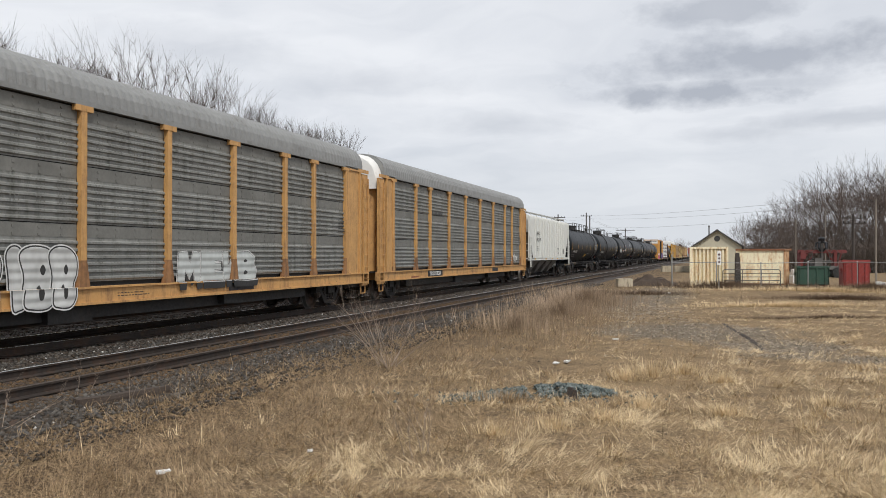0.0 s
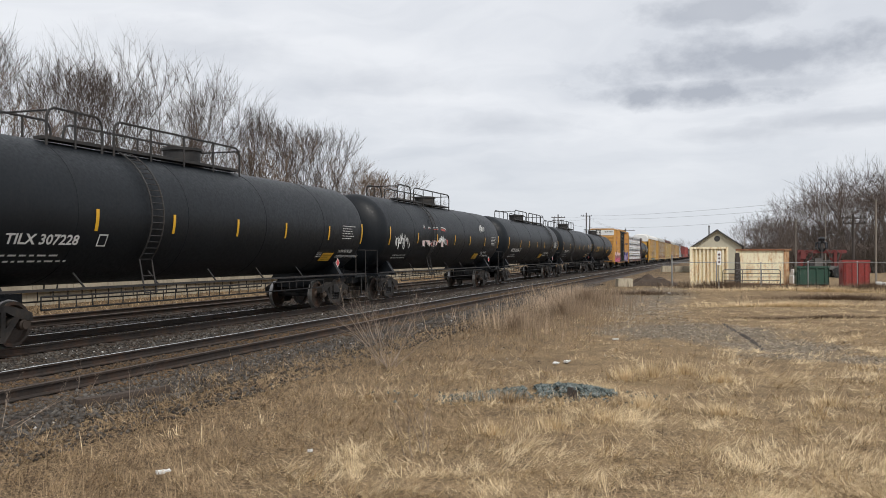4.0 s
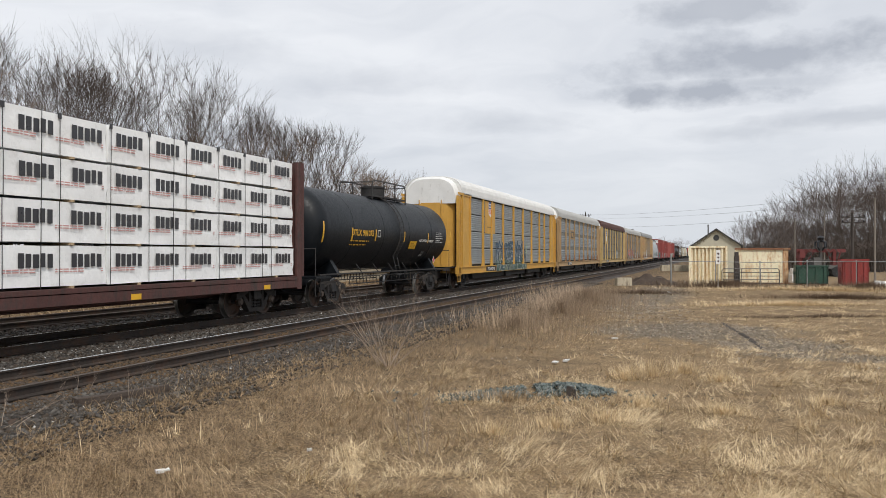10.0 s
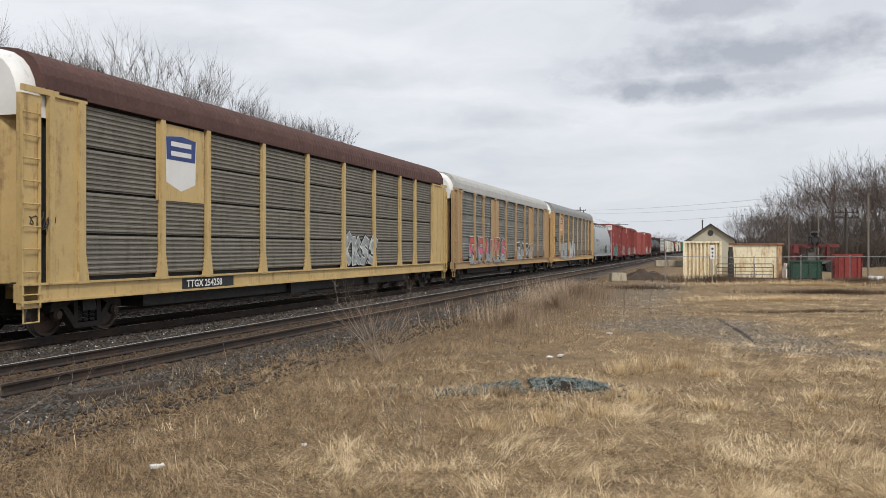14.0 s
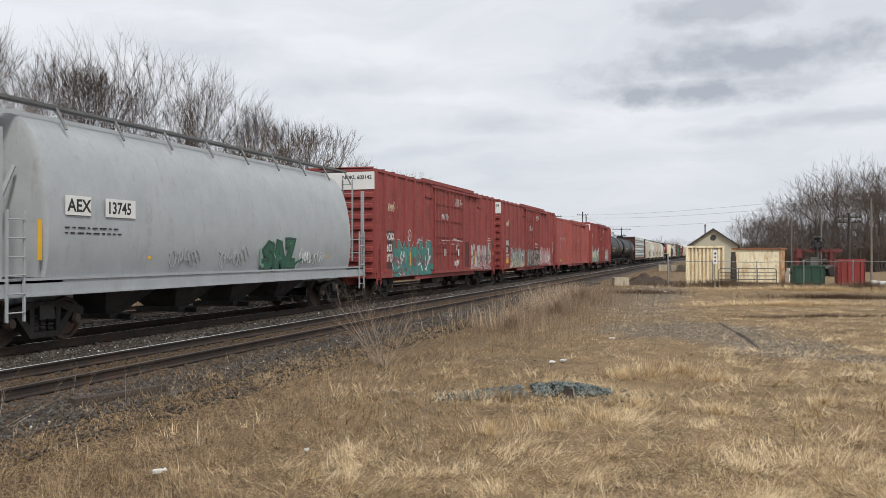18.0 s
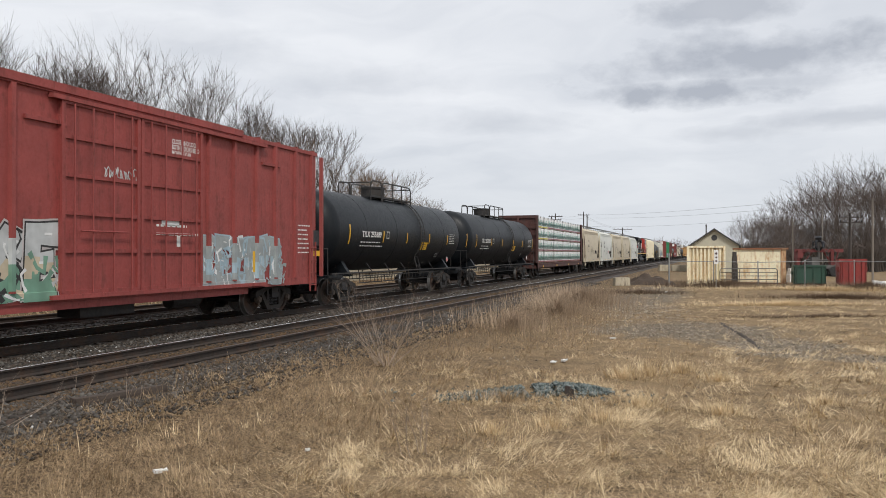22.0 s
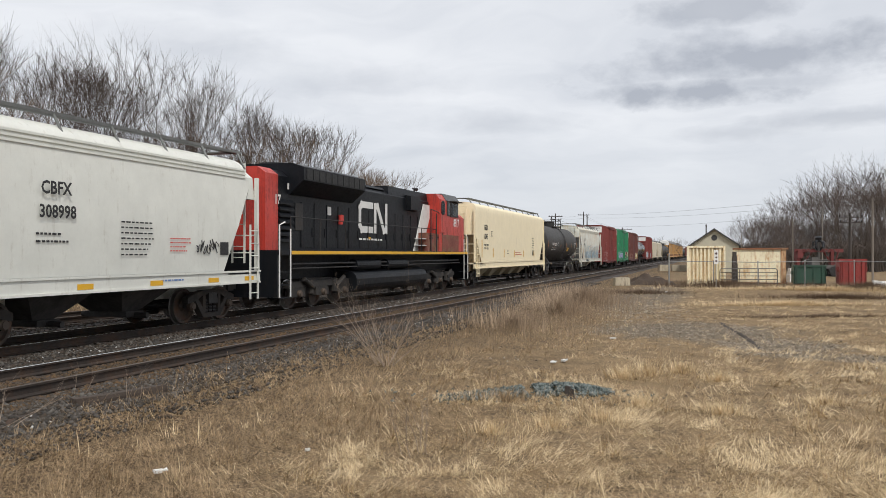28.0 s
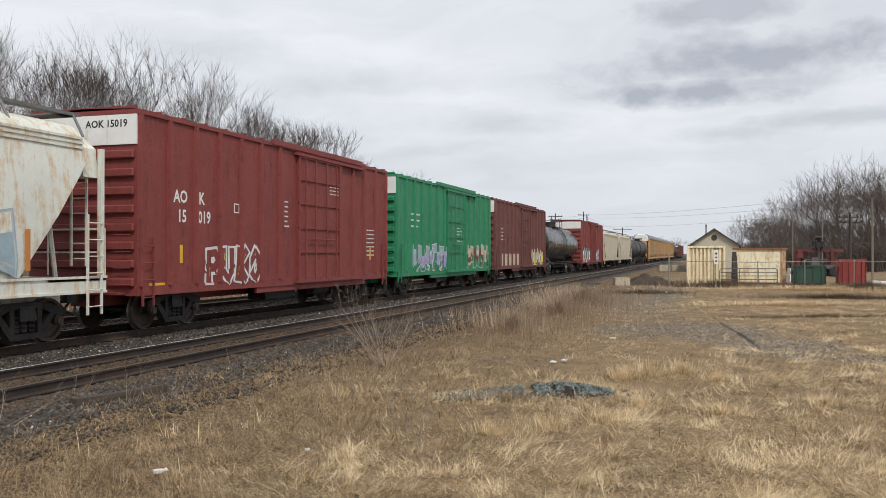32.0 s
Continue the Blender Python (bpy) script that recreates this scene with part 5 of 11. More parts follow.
    for k in range(10):
        P("radiator_grille", GRATE, lambda bm, k=k: [box(bm, min(1.52 * s, 1.535 * s), max(1.52 * s, 1.535 * s), -hb + 1.9 + k * 0.48, -hb + 2.3 + k * 0.48, 4.24, 4.58) for s in (-1, 1)])
    for k in range(4):
        P("roof_fan", GRATE, lambda bm, k=k: turned(bm, [(4.74, 0.5), (4.84, 0.5), (4.86, 0.42)], 18, (0, -hb + 2.5 + k * 1.15), "z"))
    P("horn", STEEL_DARK, lambda bm: (rod(bm, (0.3, hb - 5.3, 4.7), (0.3, hb - 5.3, 4.95), 0.04, 8), rod(bm, (0.3, hb - 5.6, 4.95), (0.3, hb - 5.0, 4.95), 0.03, 8, 0.09)))
    for s in (-1, 1):
        P("sand_hatch", STEEL_DARK, lambda bm: box(bm, min(0.975 * s, 0.99 * s), max(0.975 * s, 0.99 * s), -hb + 2.15, -hb + 2.7, 2.6, 3.5), bevel=0.02)
        P("extinguisher", RED_MARK, lambda bm: rod(bm, (1.04 * s, -hb + 5.6, 2.9), (1.04 * s, -hb + 5.6, 3.25), 0.08, 10), label="red extinguisher on the hood")
        P("brake_pipe", STEEL_DARK, lambda bm: (pipe(bm, [(1.3 * s, -hb + 1.2, 1.5), (1.3 * s, hb - 1.2, 1.5)], 0.04), pipe(bm, [(1.36 * s, -hb + 1.2, 1.36), (1.36 * s, hb - 1.2, 1.36)], 0.025)))
    for way in (-1, 1):
        y = (hb - 0.12) * way
        for s in (-1, 1):
            x = 1.5 * s
            P("grab_rail", WHITE_MARK, lambda bm: pipe(bm, [(x, y, 0.5), (x, y, 2.7), (x, y - 0.35 * way, 2.8)], 0.024), label="white grab rail")
            P("grab_rail", WHITE_MARK, lambda bm: pipe(bm, [(x, y - 0.72 * way, 0.5), (x, y - 0.72 * way, 2.6)], 0.024), label="white grab rail")
    def steps_(bm):
        for way in (-1, 1):
            for s in (-1, 1):
                for z in (0.45, 0.85, 1.25):
                    box(bm, min(1.1 * s, 1.5 * s), max(1.1 * s, 1.5 * s), *sorted(((hb - 0.1) * way, (hb - 0.75) * way)), z, z + 0.04)
            y0, y1 = sorted(((hb + 0.02) * way, (hb - 0.06) * way))
            box(bm, -1.5, 1.5, y0, y1, 0.5, deck)
    P("end_steps", LOCO_BLACK, steps_)
    P("fuel_tank", LOCO_BLACK, lambda bm: sweep(bm, [(1.45 * math.copysign(abs(math.cos(a_)) ** 0.45, math.cos(a_)), 0.8 + 0.46 * math.copysign(abs(math.sin(a_)) ** 0.7, math.sin(a_))) for a_ in [2 * math.pi * k_ / 24 + 0.1 for k_ in range(24)]], -4.4, 3.7))
    P("air_reservoir", LOCO_BLACK, lambda bm: [rod(bm, (1.2 * s, y, 1.42), (1.2 * s, y + 2.4, 1.42), 0.2, 14) for s in (-1, 1) for y in (-4.2, -1.0)])
    # six-wheel bogies
    for way in (-1, 1):
        yc = way * (hb - 3.9)
        def frame_(bm):
            for s in (-1, 1):
                x = 1.02 * s
                for a in ((-2.5, 2.5, 0.72, 0.92), (-2.3, -1.3, 0.42, 0.74), (-0.5, 0.5, 0.42, 0.74), (1.3, 2.3, 0.42, 0.74)):
                    box(bm, x - 0.12, x + 0.12, a[0], a[1], a[2], a[3], 0.02)
                for y in (-0.95, 0.95):
                    rod(bm, (x + 0.1 * s, y, 0.5), (x + 0.1 * s, y, 0.95), 0.13, 10)
                rod(bm, (x + 0.2 * s, -1.6, 1.0), (x + 0.2 * s, -0.9, 0.7), 0.08, 8)
                rod(bm, (x + 0.2 * s, 1.6, 1.0), (x + 0.2 * s, 0.9, 0.7), 0.08, 8)
            box(bm, -0.9, 0.9, -1.2, 1.2, 0.7, 1.0)
        b = P("bogie", surface("dusty_bogie_steel", (0.024, 0.021, 0.019), 0.75, vary=0.4, dirt=(0.06, 0.05, 0.04), dirt_amount=0.5), frame_)
        b.location = (0, yc, 0)
        for y in (-1.8, 0, 1.8):
            for x in (-GAUGE / 2, GAUGE / 2):
                put("wheel", cached("wheel", wheel_mesh), b, (x, y, 0.5), 0 if x < 0 else 180)
                put("bearing_cap", cached("cap", cap_mesh), b, (math.copysign(1.1, x), y, 0.52), 0 if x > 0 else 180)
        coupler(car, (hb - 0.1) * way, way)
    return car


def turned_window(bm, s, y0, y1, z0, z1):
    """A pane with rounded corners, standing on a side wall."""
    r, pts = 0.16, []
    for cy, cz, a0 in ((y1 - r, z1 - r, 0), (y0 + r, z1 - r, 1), (y0 + r, z0 + r, 2), (y1 - r, z0 + r, 3)):
        for k in range(5):
            a = (a0 + k / 4) * math.pi / 2
            pts.append((cy + r * math.cos(a), cz + r * math.sin(a)))
    p = [bm.verts.new((1.53 * s, y, z)) for y, z in pts]
    q = [bm.verts.new((1.545 * s, y, z)) for y, z in pts]
    for k in range(len(pts)):
        bm.faces.new((p[k], p[(k + 1) % len(pts)], q[(k + 1) % len(pts)], q[k]))
    bm.faces.new(q)


# ---- the train ----
# coupling places along the train at the start, in metres ahead of the camera
SHIFT = -3.98
SPEED, GAIN = 21.62, -0.00477
JOINTS = (5.9, 34.4, 62.4, 80.5, 100.4, 120.9, 141.7, 162.1, 182.4, 201.5, 221.4, 244.9, 261.0, 289.95, 318.3, 347.0, 375.5, 403.5, 422.0, 442.3, 462.8, 483.4, 503.6, 521.0,
          540.0, 563.8, 577.4, 590.1, 602.9, 615.5, 628.1, 650.4, 671.7, 689.3, 706.9, 723.6, 740.3, 757.6, 775.6, 793.9, 812.5, 831.0, 850.0, 869.0, 897.5, 926.0, 954.5, 983.0, 1003.0, 1023.0, 1043.0, 1063.0, 1083.0)
CARS = []
LENGTHS = {}
ORIGINS = {}


def add(make, *args, **kw):
    """Couple a car behind the last one; nose is how much longer its leading drawgear stands out, origin how far its marks are set forward."""
    k = len(CARS)
    nose = kw.pop("nose", 0.0)
    origin = kw.pop("origin", 0.0)
    length = JOINTS[k + 1] - JOINTS[k] - nose
    car = make(length, *args, **kw)
    LENGTHS[car.name] = length
    ORIGINS[car.name] = origin
    CARS.append((car, (JOINTS[k] + JOINTS[k + 1] + nose) / 2 + SHIFT))
    car.matrix_basis = pose(TRACK_TRAIN, CARS[-1][1], 0)
    return car


AMBER = surface("faded_amber_car_paint", (0.56, 0.315, 0.115), 0.62, vary=0.18, dirt=(0.20, 0.11, 0.06), dirt_amount=0.42, streak=True)
YELLOW = surface("yellow_car_paint", (0.56, 0.31, 0.055), 0.55, vary=0.12, dirt=(0.25, 0.15, 0.06), dirt_amount=0.2, streak=True)
PALE_YELLOW = surface("weathered_pale_yellow_paint", (0.54, 0.39, 0.17), 0.6, vary=0.12, dirt=(0.22, 0.12, 0.06), dirt_amount=0.35, streak=True)
DULL_AMBER = surface("dull_tan_amber_paint", (0.42, 0.28, 0.14), 0.65, vary=0.12, dirt=(0.2, 0.12, 0.07), dirt_amount=0.3, streak=True)
GALV_OLD = surface("dull_galvanised_panel", (0.27, 0.275, 0.26), 0.6, 0.25, vary=0.2, dirt=(0.11, 0.11, 0.10), dirt_amount=0.45, streak=True)
GALV_BLUE = surface("bluish_galvanised_panel", (0.36, 0.40, 0.43), 0.5, 0.3, vary=0.18, dirt=(0.16, 0.17, 0.18), dirt_amount=0.35, streak=True)
GALV_LIGHT = surface("light_galvanised_panel", (0.35, 0.375, 0.385), 0.5, 0.3, vary=0.12, dirt=(0.2, 0.2, 0.2), dirt_amount=0.25, streak=True)
GALV_BROWN = surface("browned_galvanised_panel", (0.23, 0.215, 0.18), 0.65, 0.2, vary=0.15, dirt=(0.15, 0.135, 0.11), dirt_amount=0.4, streak=True)
ROOF_GREY = surface("grey_sheet_roof", (0.27, 0.275, 0.27), 0.55, 0.3, vary=0.12, dirt=(0.15, 0.14, 0.13), dirt_amount=0.3)
ROOF_PALE = surface("pale_grey_sheet_roof", (0.43, 0.43, 0.41), 0.55, 0.2, vary=0.12, dirt=(0.25, 0.22, 0.19), dirt_amount=0.25)
ROOF_WHITE = surface("white_sheet_roof", (0.66, 0.66, 0.64), 0.5, 0.0, vary=0.08, dirt=(0.4, 0.38, 0.35), dirt_amount=0.2)
ROOF_RUST = surface("rust_brown_roof", (0.085, 0.04, 0.033), 0.8, 0.0, vary=0.25, dirt=(0.35, 0.28, 0.24), dirt_amount=0.1)
TANK_BLACK = surface("satin_black_tank_paint", (0.008, 0.0105, 0.0135), 0.45, vary=0.25, scale=0.6, dirt=(0.016, 0.018, 0.020), dirt_amount=0.35, streak=True, spec=0.24)
TANK_DULL = surface("sooty_black_tank_paint", (0.026, 0.024, 0.022), 0.55, vary=0.3, scale=0.6, dirt=(0.06, 0.05, 0.042), dirt_amount=0.5, streak=True)
TANK_GLOSS = surface("glossy_black_tank_paint", (0.016, 0.016, 0.017), 0.22, vary=0.2, dirt=(0.04, 0.04, 0.04), dirt_amount=0.3, streak=True)
BOX_YELLOW = surface("buff_yellow_boxcar_paint", (0.55, 0.29, 0.075), 0.6, vary=0.12, dirt=(0.28, 0.14, 0.06), dirt_amount=0.3, streak=True)
BOX_BLACK = surface("black_boxcar_door_paint", (0.010, 0.013, 0.014), 0.5, vary=0.2, dirt=(0.03, 0.028, 0.026), dirt_amount=0.3, spec=0.3)
BOX_RED = surface("faded_red_boxcar_paint", (0.275, 0.054, 0.047), 0.66, vary=0.18, dirt=(0.13, 0.035, 0.03), dirt_amount=0.4, streak=True)
BOX_PINK = surface("sun_bleached_red_boxcar_paint", (0.36, 0.095, 0.08), 0.7, vary=0.15, dirt=(0.2, 0.05, 0.045), dirt_amount=0.4, streak=True)
BOX_OXIDE = surface("oxide_red_boxcar_paint", (0.21, 0.042, 0.036), 0.66, vary=0.15, dirt=(0.10, 0.025, 0.022), dirt_amount=0.35, streak=True)
BOX_BROWN = surface("brown_boxcar_paint", (0.15, 0.05, 0.042), 0.7, vary=0.2, dirt=(0.08, 0.03, 0.025), dirt_amount=0.4, streak=True)
BOX_GREEN = surface("green_boxcar_paint", (0.02, 0.22, 0.10), 0.55, vary=0.15, dirt=(0.015, 0.10, 0.05), dirt_amount=0.35, streak=True)
HOP_WHITE = surface("white_hopper_paint", (0.68, 0.69, 0.655), 0.5, vary=0.06, dirt=(0.5, 0.48, 0.44), dirt_amount=0.2, streak=True)
HOP_GREY = surface("blue_grey_hopper_paint", (0.36, 0.385, 0.40), 0.45, vary=0.1, dirt=(0.26, 0.26, 0.25), dirt_amount=0.3, streak=True)
HOP_TAN = surface("grimy_tan_hopper_paint", (0.60, 0.53, 0.40), 0.55, vary=0.12, dirt=(0.32, 0.28, 0.21), dirt_amount=0.4, streak=True)
HOP_PALE = surface("pale_grey_hopper_paint", (0.68, 0.69, 0.64), 0.5, vary=0.07, dirt=(0.45, 0.43, 0.37), dirt_amount=0.25, streak=True)
HOP_CREAM = surface("cream_hopper_paint", (0.90, 0.79, 0.55), 0.5, vary=0.05, dirt=(0.42, 0.34, 0.24), dirt_amount=0.15, streak=True)
HOP_RUSTY = surface("rust_streaked_white_hopper_paint", (0.66, 0.68, 0.62), 0.55, vary=0.12, scale=0.7, dirt=(0.52, 0.31, 0.13), dirt_amount=0.5, streak=True)
# chutes coloured darker than the car bodies above them
UNDER_DARK = surface("dark_hopper_underside", (0.06, 0.057, 0.055), 0.8, vary=0.3, dirt=(0.03, 0.03, 0.03), dirt_amount=0.5)
UNDER_TAN = surface("tan_hopper_underside", (0.52, 0.45, 0.31), 0.7, vary=0.2, dirt=(0.22, 0.19, 0.15), dirt_amount=0.45)
ORANGE_TAPE = plain("faded_orange_tape", (0.52, 0.2, 0.04), 0.5)

AR_GREY = "autorack car with grey corrugated panels and amber posts"
train = {}
train["a1"] = add(autorack, "grey-panelled autorack car with amber posts and white graffiti", NINE, GALV_OLD, AMBER, ROOF_GREY, 3, 0.02, lead=1.6, tail=2.0, origin=0.7)
train["a2"] = add(autorack, AR_GREY, NINE, GALV_OLD, AMBER, ROOF_GREY, 3, 0.02, lead=1.6, tail=1.5, origin=0.7)
train["h1"] = add(hopper_car, "white four-bay covered hopper car with sooty chutes", HOP_WHITE, 4, 4.72, ribs=13, under=surface("dusty_grey_chute", (0.20, 0.19, 0.18), 0.7, vary=0.25, dirt=(0.08, 0.075, 0.07), dirt_amount=0.5), sill=(1.42, 1.62), brow=0.16, knee=0.62, rail_tone=surface("pale_grey_grating", (0.45, 0.45, 0.43), 0.6, 0.2, vary=0.2))
for k in range(5):
    fit = {} if k in (0, 3) else {"dome": 0.0, "spans": ((-5.8, -4.1), (-3.7, 1.8)), "climb": -3.3}
    train["t%d" % (k + 1)] = add(tank_car, "long satin-black pressure tank car with yellow strips", 1.56, 2.74, TANK_BLACK, YELLOW_TAPE, WHITE_MARK, **fit)
train["t6"] = add(tank_car, "black general-purpose tank car with yellow lettering", 1.48, 2.72, TANK_BLACK, YELLOW_TAPE, YELLOW_TAPE, lpg=False, dome=0.9, spans=((-0.9, 3.0),), climb=0.3)
train["tbox"] = add(boxcar, "buff-yellow boxcar with black doors and bright spray paint", BOX_YELLOW, BOX_YELLOW, (0.66, 1.3, 2.15, 3.7, 4.75, 5.7, 6.7, 7.5, 12.6, 13.6, 14.6, 15.7, 16.8, 17.9, 19.2), 0.05, 4.85, BOX_BLACK, belts=(1.75, 2.95, 4.15))
train["cb1"] = add(centerbeam, "centre-beam flat car loaded with white-wrapped lumber", 4, 5, mill_print)
train["t7"] = add(tank_car, "short black tank car with yellow lettering", 1.5, 2.72, TANK_BLACK, YELLOW_TAPE, YELLOW_TAPE, lpg=False, dome=0.9, spans=((-0.9, 3.0),), climb=0.3, strips=(1.0, 3.4, 5.66, 8.88, 12.0, 15.4))
train["ar1"] = add(autorack, "yellow-framed autorack car with white roof", NINE, GALV_LIGHT, YELLOW, ROOF_WHITE, 4, 0.05, tee=False, lead=2.3, tail=2.15)
train["ar2"] = add(autorack, "autorack car with bluish panels and dull amber frame", NINE, GALV_BLUE, DULL_AMBER, ROOF_PALE, 3, 0.02, lead=1.55, tail=2.1, origin=0.75)
train["ar3"] = add(autorack, "pale yellow autorack car with peeling brown roof", NINE, GALV_BROWN, PALE_YELLOW, ROOF_RUST, 4, 0.05, tee=False, lead=1.7, tail=2.2, origin=0.6)
train["ar4"] = add(autorack, "tan autorack car with grey panels and red graffiti", NINE, GALV_OLD, DULL_AMBER, ROOF_PALE, 3, 0.02, lead=1.6, tail=2.2, origin=0.7)
TAN_AMBER = surface("faded_tan_amber_paint", (0.56, 0.37, 0.17), 0.62, vary=0.12, dirt=(0.30, 0.17, 0.08), dirt_amount=0.25, streak=True)
train["ar5"] = add(autorack, "faded tan autorack car with browned panels and white graffiti", NINE, GALV_BROWN, TAN_AMBER, ROOF_GREY, 3, 0.02, lead=1.6, tail=1.75, origin=0.7)
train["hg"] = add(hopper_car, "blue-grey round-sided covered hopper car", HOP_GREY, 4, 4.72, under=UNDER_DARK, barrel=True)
RED_POSTS = (0.66, 1.6, 2.85, 4.05, 5.2, 6.4, 7.62, 12.95, 14.2, 15.4, 16.5, 17.8, 18.9, 19.65)
train["rb1"] = add(boxcar, "faded red high-cube boxcar with colourful graffiti", BOX_RED, BOX_RED, RED_POSTS, 0.15, 5.0)
train["rb2"] = add(boxcar, "faded red high-cube boxcar with pale graffiti along the foot", BOX_RED, BOX_RED, RED_POSTS, 0.15, 5.0, nose=0.6)
train["rb3"] = add(boxcar, "sun-bleached red boxcar with many side posts", BOX_PINK, BOX_PINK, 20, 1.0, 4.9, end_band=None, height=4.9, nose=0.4)
train["rb4"] = add(boxcar, "faded red high-cube boxcar with silver and blue graffiti", BOX_RED, BOX_RED, RED_POSTS, 0.15, 5.0, nose=0.35)
train["t8"] = add(tank_car, "black tank car with short yellow strips", 1.52, 2.68, TANK_BLACK, YELLOW_TAPE, WHITE_MARK, lpg=False, dome=-0.6, spans=((-2.6, -1.4), (-1.3, 2.2)), climb=1.4, strips=(2.2, 5.54, 8.3, 11.3, 14.1, 17.6))
train["t9"] = add(tank_car, "black tank car with short yellow strips", 1.52, 2.68, TANK_BLACK, YELLOW_TAPE, WHITE_MARK, lpg=False, dome=-0.6, spans=((-2.6, -1.4), (-1.3, 2.2)), climb=1.4, strips=(2.2, 5.54, 8.3, 11.3, 14.1, 17.6))
train["cb2"] = add(centerbeam, "brown centre-beam flat car with green-printed lumber bundles", 4, 5, forest_print)
for k, (nm, pt, lb) in enumerate((("h2", HOP_TAN, "grimy tan two-bay covered hopper car"), ("h3", HOP_PALE, "pale grey two-bay covered hopper car"), ("h4", HOP_TAN, "grimy tan two-bay covered hopper car"),
                                  ("h5", HOP_TAN, "grimy tan two-bay covered hopper car"), ("h6", HOP_PALE, "pale grey two-bay covered hopper car"))):
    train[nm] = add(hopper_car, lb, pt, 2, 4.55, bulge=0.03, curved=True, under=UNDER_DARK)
train["loco"] = add(locomotive)
# tan slope colour of h7 has the shade of its ends mixed in
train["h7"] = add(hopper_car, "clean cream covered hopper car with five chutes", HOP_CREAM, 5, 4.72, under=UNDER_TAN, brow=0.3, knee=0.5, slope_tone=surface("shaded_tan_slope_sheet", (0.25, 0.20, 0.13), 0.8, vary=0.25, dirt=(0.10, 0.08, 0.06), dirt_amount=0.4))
train["t10"] = add(tank_car, "sooty black tank car with orange strips", 1.5, 2.72, TANK_DULL, ORANGE_TAPE, WHITE_MARK, lpg=False, dome=0.9, spans=((-0.9, 3.0),), climb=0.3)
# grey slope colour of h8 stands for white paint in shade
train["h8"] = add(hopper_car, "rust-streaked white covered hopper car with blue graffiti", HOP_RUSTY, 3, 4.62, bulge=0.03, curved=True, under=HOP_RUSTY, slope_tone=surface("shaded_grey_slope_sheet", (0.28, 0.285, 0.29), 0.75, vary=0.2, dirt=(0.14, 0.13, 0.12), dirt_amount=0.4))
train["aok"] = add(boxcar, "oxide-red boxcar with white lettering and a white tag", BOX_OXIDE, BOX_OXIDE, 14, 1.6, 3.2, doors=1)
train["bg"] = add(boxcar, "bright green boxcar with graffiti along the foot", BOX_GREEN, BOX_GREEN, 14, 0.8, 3.2, doors=1)
train["bb"] = add(boxcar, "brown boxcar with pale graffiti", BOX_BROWN, BOX_BROWN, 14, 0.8, 3.2, doors=1)
train["t11"] = add(tank_car, "glossy black tank car", 1.5, 2.7, TANK_GLOSS, YELLOW_TAPE, WHITE_MARK, lpg=False, dome=0.9, spans=((-0.9, 3.0),), climb=0.3)
train["br"] = add(boxcar, "dark red boxcar with blue graffiti", BOX_OXIDE, BOX_OXIDE, 12, 0.0, 4.0)
train["h9"] = add(hopper_car, "pale tan covered hopper car", HOP_TAN, 3, 4.6, under=UNDER_DARK)
train["h10"] = add(hopper_car, "pale tan covered hopper car", HOP_TAN, 3, 4.6, under=UNDER_DARK)
train["t12"] = add(tank_car, "dark sooty tank car far back in the train", 1.5, 2.72, TANK_DULL, YELLOW_TAPE, WHITE_MARK, lpg=False, dome=0.9, spans=((-0.9, 3.0),), climb=0.3)
train["t13"] = add(tank_car, "dark sooty tank car far back in the train", 1.5, 2.72, TANK_DULL, YELLOW_TAPE, WHITE_MARK, lpg=False, dome=0.9, spans=((-0.9, 3.0),), climb=0.3)
for k in range(3):
    add(autorack, AR_GREY, NINE, GALV_OLD, AMBER, ROOF_GREY, 3, 0.02)
add(autorack, AR_GREY, NINE, GALV_OLD, AMBER, ROOF_GREY, 3, 0.02)
for k in range(2):
    add(tank_car, "dark sooty tank car far back in the train", 1.5, 2.72, TANK_DULL, YELLOW_TAPE, WHITE_MARK, lpg=False, dome=0.9, spans=((-0.9, 3.0),), climb=0.3)
for k in range(3):
    add(boxcar, "brown boxcar far back in the train", BOX_BROWN, BOX_BROWN, 14, 0.8, 3.2, doors=1)


def motions():
    for car, y in CARS:
        walk(car, [(t, pose(TRACK_TRAIN, y - SPEED * t - GAIN * t * t, 0)) for t in (0, 8, 16, 24, 32)])

# ---- bare trees ----
BARK = surface("grey_brown_bark", (0.085, 0.068, 0.055), 0.9, vary=0.3, grain=20, bump=0.4)
TWIG = island("dull_brown_twigs", ((0.03, 0.024, 0.021), (0.055, 0.043, 0.037), (0.10, 0.08, 0.067)), 0.9, 0.7)
TWIG_DARK = island("dark_brown_twigs", ((0.05, 0.04, 0.035), (0.085, 0.068, 0.059), (0.14, 0.112, 0.097)), 0.9, 0.7)
TWIG_TAN = island("tan_brown_twigs", ((0.06, 0.044, 0.034), (0.11, 0.08, 0.058), (0.18, 0.13, 0.092)), 0.9, 0.7)


